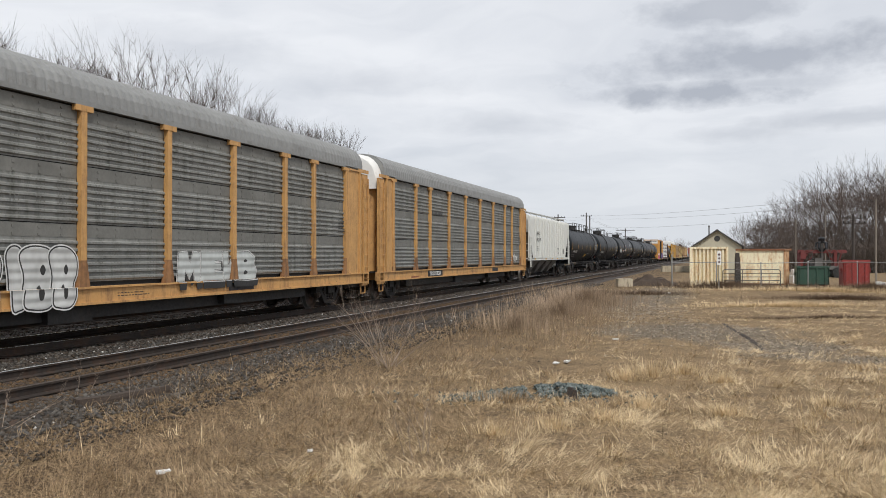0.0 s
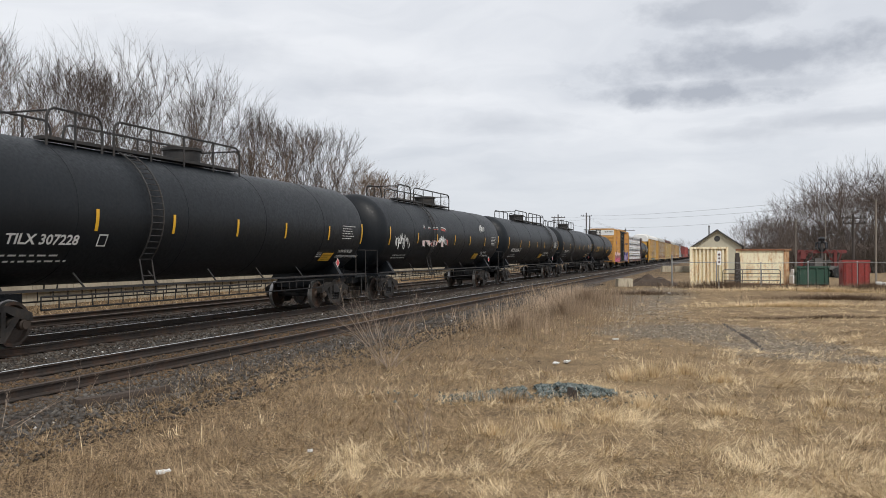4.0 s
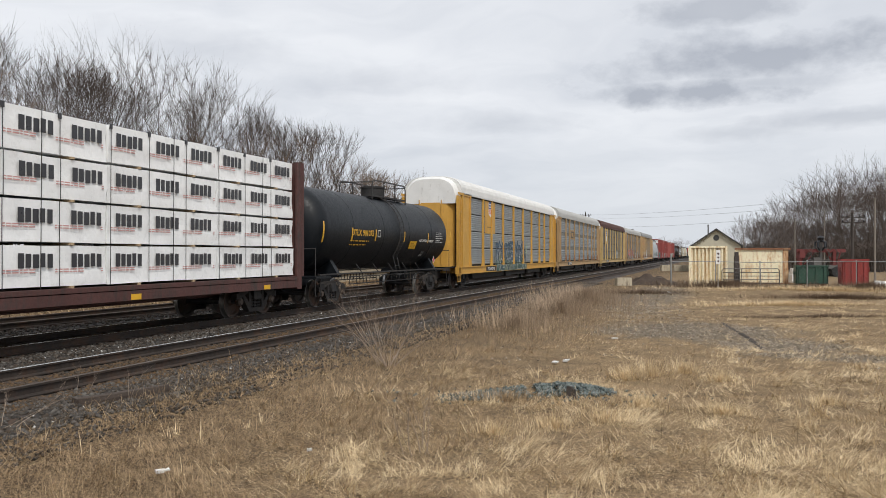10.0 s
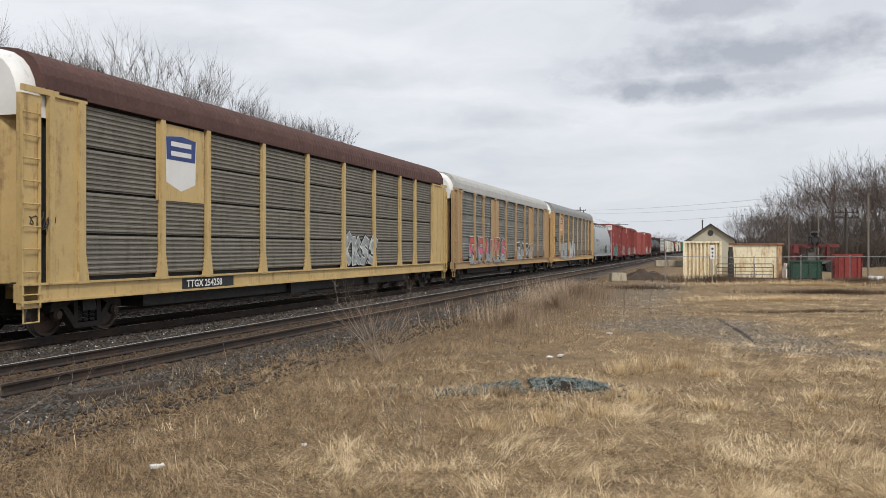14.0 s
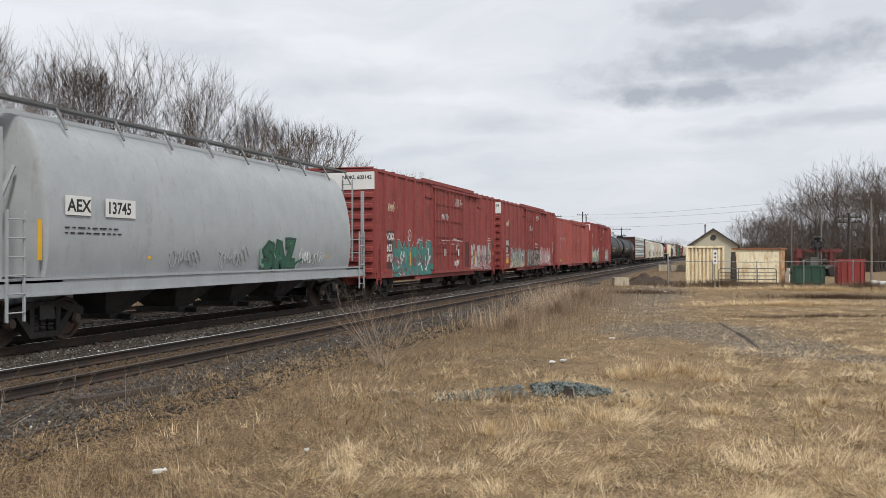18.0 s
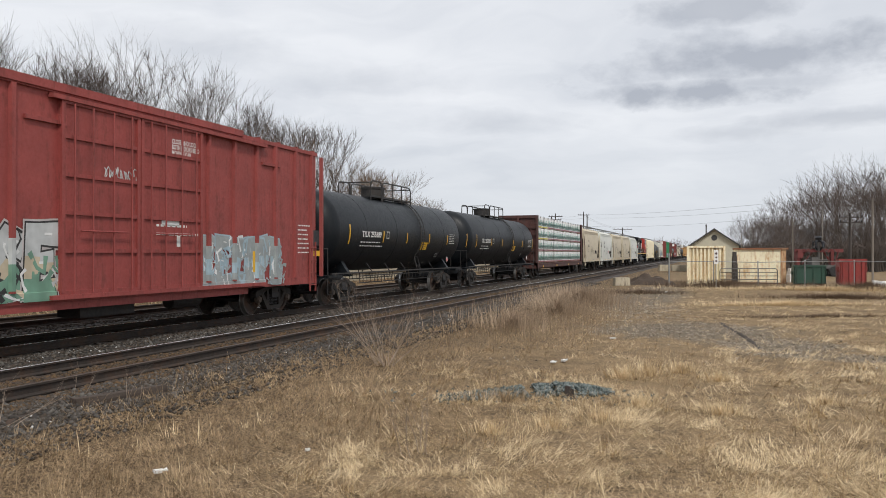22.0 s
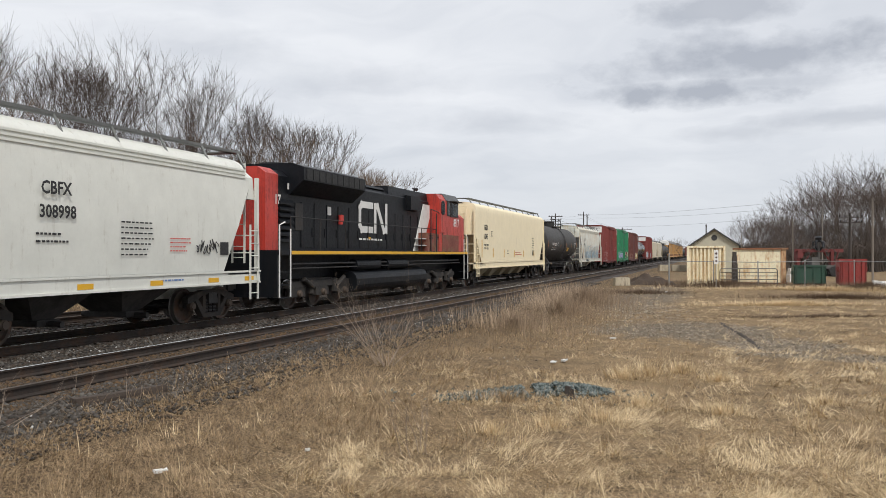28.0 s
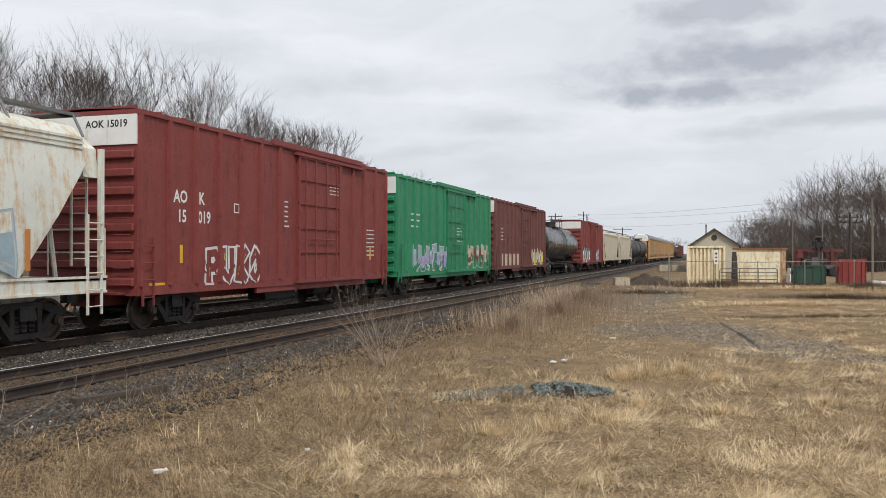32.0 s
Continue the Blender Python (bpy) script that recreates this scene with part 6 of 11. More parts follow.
def tree_meshes(seed, height, spread, stems, levels, kids, up, twig, thick=1.0, wide=1.0, sprig=3):
    """Trunk and limbs as one mesh, the fine twigs of the crown as another."""
    rng = random.Random(seed)
    wood, fine = ([], []), ([], [])

    def tube(store, a, b, r0, r1, n):
        verts, faces = store
        d = b - a
        u = d.orthogonal().normalized()
        v = d.normalized().cross(u)
        k = len(verts)
        for p, r in ((a, r0), (b, r1)):
            for i in range(n):
                t = 2 * math.pi * i / n
                verts.append(tuple(p + (u * math.cos(t) + v * math.sin(t)) * r))
        for i in range(n):
            faces.append((k + i, k + (i + 1) % n, k + n + (i + 1) % n, k + n + i))

    def spike(store, a, b, r):
        verts, faces = store
        d = b - a
        u = d.orthogonal().normalized()
        v = d.normalized().cross(u)
        k = len(verts)
        if sprig == 1:
            verts.extend((tuple(a + u * r), tuple(a - u * r), tuple(b)))
            faces.append((k, k + 1, k + 2))
            return
        for t in (0.0, 2.094, 4.189):
            verts.append(tuple(a + (u * math.cos(t) + v * math.sin(t)) * r))
        verts.append(tuple(b))
        for i in range(3):
            faces.append((k + i, k + (i + 1) % 3, k + 3))

    def grow(p, d, length, r, level):
        segs = 3 if level < 2 else 2
        seg = length / segs
        for s in range(segs):
            d = (d + Vector((rng.gauss(0, 0.07), rng.gauss(0, 0.07), up + rng.gauss(0, 0.04)))).normalized()
            q = p + d * seg
            r1 = max(r * 0.88, 0.009)
            tube(wood if level < 3 else fine, p, q, r, r1, 5 if level == 0 else (4 if level < 3 else 3))
            p, r = q, r1
            # short spurs and twigs off the limb
            if level >= 2:
                for _ in range(kids):
                    side = Vector((rng.gauss(0, 1), rng.gauss(0, 1), rng.uniform(-0.1, 0.8))).normalized()
                    w_ = (d * rng.uniform(0.3, 1.0) + side).normalized()
                    spike(fine, p - d * seg * rng.random(), p + w_ * length * rng.uniform(0.3, 0.75), max(r * 0.5, 0.011))
        if level == levels:
            for _ in range(kids + 1):
                side = Vector((rng.gauss(0, 1), rng.gauss(0, 1), rng.uniform(0.0, 0.8))).normalized()
                w_ = (d + side * 0.55).normalized()
                spike(fine, p, p + w_ * length * rng.uniform(0.5, 1.1), max(r * 0.75, 0.011))
            return
        n_ = 3 if rng.random() < (0.35 if level else 0.6) else 2
        turn0 = rng.uniform(0, 6.28)
        u = d.orthogonal().normalized()
        v = d.cross(u)
        for i in range(n_):
            a = turn0 + 6.28 * i / n_ + rng.gauss(0, 0.35)
            k = math.tan(rng.uniform(0.45, 1.15) * spread)
            nd = (d + (u * math.cos(a) + v * math.sin(a)) * k + Vector((0, 0, up))).normalized()
            grow(p, nd, length * rng.uniform(0.66, 0.92), r * rng.uniform(0.62, 0.8), level + 1)
    for s in range(stems):
        a = rng.uniform(0, 6.28)
        lean = Vector((math.cos(a), math.sin(a), 0)) * rng.uniform(0.03, 0.28)
        base = Vector((math.cos(a), math.sin(a), 0)) * (0.0 if stems == 1 else rng.uniform(0.1, 0.8))
        grow(base - Vector((0, 0, 0.2)), (Vector((0, 0, 1)) + lean).normalized(), height * rng.uniform(0.16, 0.3), height * rng.uniform(0.006, 0.011) * thick, 0)
    k = height / max(v[2] for v in wood[0] + fine[0])
    for store in (wood, fine):
        store[0][:] = [(x * k * wide, y * k * wide, z * k) for x, y, z in store[0]]
    return soup("trunk", *wood, BARK, True), soup("crown", *fine, twig)


def bare_tree(name, seed, height, spread, stems, label, levels, kids, up, twig, group, thick=1.0, wide=1.0, sprig=3):
    t = thing(name, label, "tree", group, turn=seed * 47 % 360)
    trunk, crown = tree_meshes(seed, height, spread, stems, levels, kids, up, twig, thick, wide, sprig)
    put("trunk", trunk, t)
    put("crown", crown, t)
    return t


def on_ground(x, y):
    return (x, y, ground_height(x, y))


def yard(u, v):
    """Plan place u metres to the side of and v metres along the axis of the open yard."""
    a = radians(YAW)
    return (u * math.cos(a) - v * math.sin(a), u * math.sin(a) + v * math.cos(a))


def scatter(bases, spots, rng):
    """Each base stands on the first spot left for it; copies fill the others."""
    used = set()
    for k, x, y in spots:
        m = pose(*on_ground(x, y), 0, 0, rng.uniform(0, 360))
        if k in used:
            copy_thing(bases[k], m)
        else:
            used.add(k)
            bases[k].matrix_basis = m


rng = random.Random(5)
ROW = "bare trees in a row behind the tracks"
line = [bare_tree("bare_tree", 11, 13.9, 0.5, 5, "tall leafless tree with several grey stems and fine twigs", 5, 2, 0.09, TWIG, ROW, 1.5, 0.9, 1),
        bare_tree("bare_tree", 12, 12.4, 0.54, 4, "leafless tree with many upright forking branches", 5, 2, 0.09, TWIG, ROW, 1.5, 0.95, 1),
        bare_tree("bare_tree", 13, 10.6, 0.56, 4, "leafless tan-brown tree with fine twigs", 5, 2, 0.08, TWIG_TAN, ROW, 1.3, 0.95, 1),
        bare_tree("bare_tree", 14, 8.2, 0.58, 4, "low leafless tan-brown tree with fine twigs", 5, 2, 0.06, TWIG_TAN, ROW, 1.3, 1.0, 1),
        bare_tree("shrub", 15, 5.0, 0.5, 6, "dense leafless brown shrub in the undergrowth", 3, 3, 0.07, TWIG, ROW, 1.5, 1.1, 1)]
spots = [(1, -33, 17), (1, -31, 22.5), (1, -32.5, 26.6), (2, -30.2, 28.4), (1, -31.4, 30.4),
         (1, -31.6, 36.4), (0, -30.8, 38.4), (1, -33.5, 40.0), (0, -30.2, 43.4), (2, -32.0, 45.4), (0, -31.8, 48.2), (2, -29.8, 50.0),
         (1, -31.4, 52.6), (2, -29.6, 55.2), (1, -31.2, 59.6), (1, -30.0, 62.6), (2, -31.2, 65.4), (2, -29.8, 68.4), (2, -31.0, 71.4), (3, -29.8, 74.0), (2, -30.8, 76.6),
         (3, -30.2, 81.5), (3, -31.0, 85.0), (3, -30.4, 91.0)]
for i in range(40):
    spots.append((4, rng.uniform(-31, -26.5), 18 + i * 1.75))
scatter(line, spots, rng)

WOOD = "bare wood behind the yard"
wood = []
for k, (h, label) in enumerate(((16.2, "tall broad leafless tree with dark limbs in a wood"), (14.8, "broad leafless tree with spreading dark limbs in a wood"),
                                (12.8, "round-crowned leafless tree with dark limbs in a wood"), (10.6, "leafless tree with dark limbs at the edge of a wood"),
                                (8.2, "low round leafless tree at the thin end of a wood"))):
    wood.append(bare_tree("bare_tree", 31 + k, h, 0.62, 1 if k % 2 else 2, label, 5, 1, 0.07, TWIG_DARK, WOOD, 1.5, 1.0, 1))
wood.append(bare_tree("shrub", 38, 4.6, 0.75, 8, "tangled brown undergrowth at the foot of a wood", 2, 2, 0.03, TWIG_DARK, WOOD, 1.4, 1.3, 1))


wood.append(bare_tree("bare_tree", 39, 7.6, 0.34, 5, "thicket of thin upright saplings in a wood", 3, 1, 0.1, TWIG_DARK, WOOD, 1.2, 1.0, 1))


def wood_top(slope):
    """How high the wood stands, by its bearing from the yard."""
    return float(np.interp(slope, (0.35, 0.37, 0.40, 0.44, 0.47, 0.52, 0.6), (5.5, 7.6, 10.6, 13.0, 15.0, 15.6, 15.8)))


spots = []
for i in range(82):
    slope = 0.362 + 0.235 * (i + rng.random()) / 82
    v = rng.uniform(104, 140)
    want = wood_top(slope) * v / 115 * rng.uniform(0.7, 1.02)
    k = min(range(5), key=lambda q_: abs((16.2, 14.8, 12.8, 10.6, 8.2)[q_] - want))
    spots.append((k, *yard(slope * v, v)))
for i in range(64):
    t = (i + rng.random()) / 64
    v = rng.uniform(97, 118)
    spots.append((5, *yard((0.345 + 0.22 * t) * v, v)))
for i in range(64):
    slope = 0.38 + 0.21 * (i + rng.random()) / 64
    v = rng.uniform(108, 150)
    if wood_top(slope) * v / 115 > 8.5:
        spots.append((6, *yard(slope * v, v)))
for i in range(6):
    v = rng.uniform(260, 330)
    spots.append((4, *yard((0.245 + 0.012 * i) * v, v)))
scatter(wood, spots, rng)

# ---- masonry behind the side track ----
CONCRETE = surface("pale_weathered_concrete", (0.44, 0.385, 0.29), 0.9, vary=0.25, scale=1.0, grain=20, bump=0.4, dirt=(0.2, 0.17, 0.13), dirt_amount=0.4, streak=True)
wall = thing("retaining_wall", "low wall of pale concrete blocks behind the side track", "wall", kind="structure", at=(-22.6, 0, 0))
bm = bmesh.new()
box(bm, -0.3, 0.3, -0.97, 0.97, 0, 0.52, 0.02)
block = finish(bm, "concrete_block", CONCRETE, bevel=0.02)
for row in range(2):
    for i in range(46):
        put("concrete_block", block, wall, (0.08 * row + rng.uniform(-0.03, 0.03), 8 + i * 1.96 + row * 0.9, 0.0 + row * 0.52), rng.uniform(-0.6, 0.6))

# ---- the yard: boxes, fence, sheds ----
RUSTY_WHITE = surface("rusting_white_container_paint", (0.88, 0.80, 0.58), 0.65, vary=0.10, scale=1.2, dirt=(0.52, 0.28, 0.10), dirt_amount=0.5, streak=True)
RUSTY_POST = surface("flaking_white_paint_over_rust", (0.62, 0.42, 0.24), 0.75, vary=0.3, scale=2.0, dirt=(0.30, 0.12, 0.05), dirt_amount=0.7, streak=True)
RUST_RED = surface("rusted_steel_edge", (0.24, 0.10, 0.05), 0.8, vary=0.35, dirt=(0.5, 0.36, 0.22), dirt_amount=0.3)
PALE_SIDING = surface("cream_clapboard_paint", (0.52, 0.49, 0.38), 0.75, vary=0.08, dirt=(0.4, 0.36, 0.28), dirt_amount=0.2, streak=True)
SHINGLE = surface("dark_grey_shingle", (0.07, 0.07, 0.07), 0.9, vary=0.25, grain=25, bump=0.4)
GALV = surface("galvanised_tube", (0.34, 0.35, 0.35), 0.45, 0.6, vary=0.15)
DARK_TUBE = surface("dark_weathered_tube", (0.10, 0.095, 0.09), 0.6, 0.3, vary=0.2)
POLE_WOOD = surface("grey_pole_wood", (0.22, 0.19, 0.16), 0.9, vary=0.2, grain=20)
POLE_DARK = surface("dark_pole_wood", (0.06, 0.05, 0.045), 0.9, vary=0.2, grain=20)


def stand(name, label, category, u, v, z=GROUND, turn=0.0, group=""):
    x, y = yard(u, v)
    return thing(name, label, category, group, at=(x, y, z), turn=YAW + turn)


def shipping_container():
    c = stand("shipping_container", "white shipping container with rust-streaked corrugated end", "container", 17.9, 57.8, turn=-YAW)
    w, d, h = 2.5, 6.06, 2.6
    bm = bmesh.new()
    for x in (-w / 2 + 0.07, w / 2 - 0.07):
        for y in (0.07, d - 0.07):
            box(bm, x - 0.07, x + 0.07, y - 0.07, y + 0.07, 0, h)
    for y in (0.06, d - 0.06):
        for z in (0.07, h - 0.07):
            box(bm, -w / 2 + 0.14, w / 2 - 0.14, y - 0.06, y + 0.06, z - 0.07, z + 0.07)
    part("corner_frame", bm, RUSTY_WHITE, c)
    for k, (yy, flip) in enumerate(((0.05, 1), (d - 0.05, -1))):
        bm = bmesh.new()
        n = 9
        pts = []
        for i in range(n):
            x = -w / 2 + 0.14 + (w - 0.28) * i / n
            p = (w - 0.28) / n
            pts += [(x, 0.0), (x + p * 0.4, 0.0), (x + p * 0.5, 0.15 * flip), (x + p * 0.9, 0.15 * flip)]
        pts.append((w / 2 - 0.14, 0.0))
        a = [bm.verts.new((x, yy + o, 0.12)) for x, o in pts]
        b = [bm.verts.new((x, yy + o, h - 0.12)) for x, o in pts]
        for i in range(len(pts) - 1):
            bm.faces.new((a[i], a[i + 1], b[i + 1], b[i]))
        part("end_wall", bm, RUSTY_WHITE, c)
    for s in (-1, 1):
        bm = bmesh.new()
        n = 22
        for i in range(n):
            y = 0.14 + (d - 0.28) * i / n
            box(bm, s * (w / 2 - 0.05) - 0.02, s * (w / 2 - 0.05) + 0.02, y, y + 0.14, 0.1, h - 0.1)
        box(bm, s * (w / 2 - 0.08) - 0.01, s * (w / 2 - 0.08) + 0.01, 0.1, d - 0.1, 0.1, h - 0.1)
        part("side_wall", bm, RUSTY_WHITE, c)
    bm = bmesh.new()
    box(bm, -w / 2 + 0.05, w / 2 - 0.05, 0.05, d - 0.05, h - 0.06, h - 0.02)
    part("roof", bm, RUSTY_WHITE, c)


def storage_box():
    c = stand("storage_box", "flat white steel storage box with rusted corner post", "container", 21.9, 58.6, turn=-YAW)
    w, d, h = 3.4, 2.6, 2.45
    bm = bmesh.new()
    box(bm, -w / 2 + 0.1, w / 2 - 0.42, 0.05, d, 0.1, h - 0.1)
    part("panel", bm, RUSTY_WHITE, c)
    bm = bmesh.new()
    box(bm, w / 2 - 0.42, w / 2 - 0.08, 0.0, d, 0.0, h - 0.1)
    part("corner_post", bm, RUSTY_POST, c, "orange-rusted corner post")
    bm = bmesh.new()
    box(bm, -w / 2 - 0.02, -w / 2 + 0.1, 0.0, d, 0, h - 0.1)
    part("corner_post", bm, RUSTY_WHITE, c)
    bm = bmesh.new()
    box(bm, -w / 2 - 0.08, w / 2 + 0.06, -0.06, d + 0.06, h - 0.1, h + 0.02)
    part("roof", bm, RUST_RED, c, "rusted roof edge")
    bm = bmesh.new()
    box(bm, -w / 2, w / 2, 0.02, d, 0.0, 0.1)
    part("floor_frame", bm, RUST_RED, c)


def gabled_house():
    c = stand("house", "small cream clapboard house with dark shingled gable roof", "house", 30.5, 95.5, GROUND, -YAW)
    w, d, eave, peak = 5.2, 11.0, 2.95, 4.75
    bm = bmesh.new()
    sweep(bm, [(-w / 2, 0), (w / 2, 0), (w / 2, eave), (0, peak), (-w / 2, eave)], 0, d)
    part("wall", bm, PALE_SIDING, c)
    n = 13
    for i in range(n):
        x = -w / 2 + w * (i + 0.5) / n
        top = peak - abs(x) * (peak - eave) / (w / 2) - 0.12
        b2 = bmesh.new()
        box(b2, x - w / n * 0.46, x + w / n * 0.46, -0.025, 0.0, 0.05, top)
        part("board", b2, PALE_SIDING, c)
    for s in (-1, 1):
        bm = bmesh.new()
        k = (peak - eave) / (w / 2)
        p = [(0, peak), (s * (w / 2 + 0.35), eave - 0.35 * k), (s * (w / 2 + 0.35), eave - 0.35 * k + 0.16), (0, peak + 0.16)]
        sweep(bm, p, -0.4, d + 0.4)
        part("roof", bm, SHINGLE, c)
    bm = bmesh.new()
    turned(bm, [(-0.06, 0.32), (-0.02, 0.32)], 20, (0, 3.85))
    part("vent", bm, surface("dark_louvre", (0.05, 0.05, 0.05), 0.8), c, "dark oval gable vent")
    bm = bmesh.new()
    rod(bm, (-0.9, 5, peak - 0.6), (-0.9, 5, peak + 0.75), 0.07, 8)
    rod(bm, (-1.0, 5, peak + 0.6), (-0.8, 5, peak + 0.6), 0.05, 6)
    part("flue", bm, DARK_TUBE, c)


def fence_and_gate():
    f = thing("chain_link_fence", "galvanised chain-link fence with a top rail", "fence")
    pts = [(14.55, 54.6), (17.3, 54.3), (20.0, 54.0), (22.8, 53.6), (25.5, 52.8), (28.2, 51.6), (31.0, 50.2), (33.8, 48.6)]
    tops = []
    for i, (u, v) in enumerate(pts):
        x, y = yard(u, v)
        z = ground_height(x, y)
        bm = bmesh.new()
        h = 1.62 if i else 2.05
        rod(bm, (x, y, z - 0.1), (x, y, z + h), 0.045 if i == 0 else 0.03, 8)
        turned(bm, [(z + h, 0.05), (z + h + 0.04, 0.03)], 8, (x, y), "z")
        part("post", bm, GALV, f)
        tops.append(Vector((x, y, z + 1.58)))
    for a, b in zip(tops, tops[1:]):
        bm = bmesh.new()
        rod(bm, a, b, 0.022, 6)
        part("top_rail", bm, GALV, f)
        bm = bmesh.new()
        n = 22
        down = Vector((0, 0, -1.55))
        for k in range(n):
            p, q = a.lerp(b, k / n), a.lerp(b, (k + 1) / n)
            m = 12
            for j in range(m):
                z0, z1 = down * (j / m), down * ((j + 1) / m)
                if (k + j) % 2:
                    rod(bm, p + z0, q + z1, 0.0016, 3)
                else:
                    rod(bm, q + z0, p + z1, 0.0016, 3)
        part("wire_mesh", bm, GALV, f)
    g = stand("tube_gate", "five-bar tubular steel field gate", "gate", 20.35, 56.6)
    for z in (0.12, 0.36, 0.6, 0.84):
        bm = bmesh.new()
        rod(bm, (-1.85, 0, z), (1.85, 0, z), 0.025, 6)
        part("bar", bm, DARK_TUBE, g)
    bm = bmesh.new()
    pipe(bm, [(-1.9, 0, 0.0), (-1.9, 0, 0.95), (-1.8, 0, 1.08), (1.8, 0, 1.08), (1.9, 0, 0.95), (1.9, 0, 0.0)], 0.03, 6)
    for x in (-0.6, 0.65):
        rod(bm, (x, 0, 0.1), (x, 0, 1.08), 0.022, 6)
    part("gate_frame", bm, DARK_TUBE, g)
    p = stand("gate_post", "dark timber gate post beside the container", "post", 19.55, 57.0)
    bm = bmesh.new()
    box(bm, -0.13, 0.13, -0.12, 0.12, 0, 2.2, 0.02)
    part("timber", bm, POLE_DARK, p)
    s = stand("sign", "small white sign on a thin steel post", "sign", 16.55, 51.5)
    bm = bmesh.new()
    rod(bm, (0, 0, 0), (0, 0, 2.4), 0.025, 6)
    part("post", bm, GALV, s)
    bm = bmesh.new()
    box(bm, -0.13, 0.13, -0.05, -0.03, 1.45, 2.3)
    board = part("board", bm, WHITE_PAINT, s)
    bm = bmesh.new()
    for z, r in ((2.08, 0.07), (1.85, 0.06), (1.63, 0.06)):
        turned(bm, [(-0.058, r), (-0.052, r)], 10, (0, z))
    part("printed_mark", bm, surface("dark_sign_print", (0.1, 0.06, 0.06), 0.6), board)


def dumpster(name, label, u, v, w, h, colour, rust):
    c = stand(name, label, "dumpster", u, v, turn=-YAW)
    d = 1.8
    m = surface(name + "_" + label.split()[0] + "_paint", colour, 0.6, vary=0.15, dirt=rust, dirt_amount=0.4, streak=True)
    bm = bmesh.new()
    for s in (-1, 1):
        box(bm, s * w / 2 - 0.03, s * w / 2 + 0.03, 0, d, 0.12, h)
    box(bm, -w / 2, w / 2, 0, 0.06, 0.12, h)
    box(bm, -w / 2, w / 2, d - 0.06, d, 0.12, h)
    box(bm, -w / 2, w / 2, 0, d, 0.1, 0.16)
    part("bin", bm, m, c)
    bm = bmesh.new()
    box(bm, -w / 2 - 0.06, w / 2 + 0.06, -0.06, 0.05, h - 0.1, h + 0.02)
    for i in range(4):
        x = -w / 2 + 0.2 + (w - 0.4) * i / 3
        box(bm, x - 0.04, x + 0.04, -0.07, 0.0, 0.15, h - 0.1)
    part("rib", bm, m, c)
    for s in (-1, 1):
        bm = bmesh.new()
        box(bm, s * w / 2 - 0.12, s * w / 2 + 0.12, 0.3, 1.2, h * 0.55, h * 0.7)
        part("fork_pocket", bm, m, c)
        bm = bmesh.new()
        box(bm, s * w * 0.35 - 0.1, s * w * 0.35 + 0.1, 0.05, d - 0.05, 0, 0.12)
        part("skid", bm, RUST_RED, c)
    return c


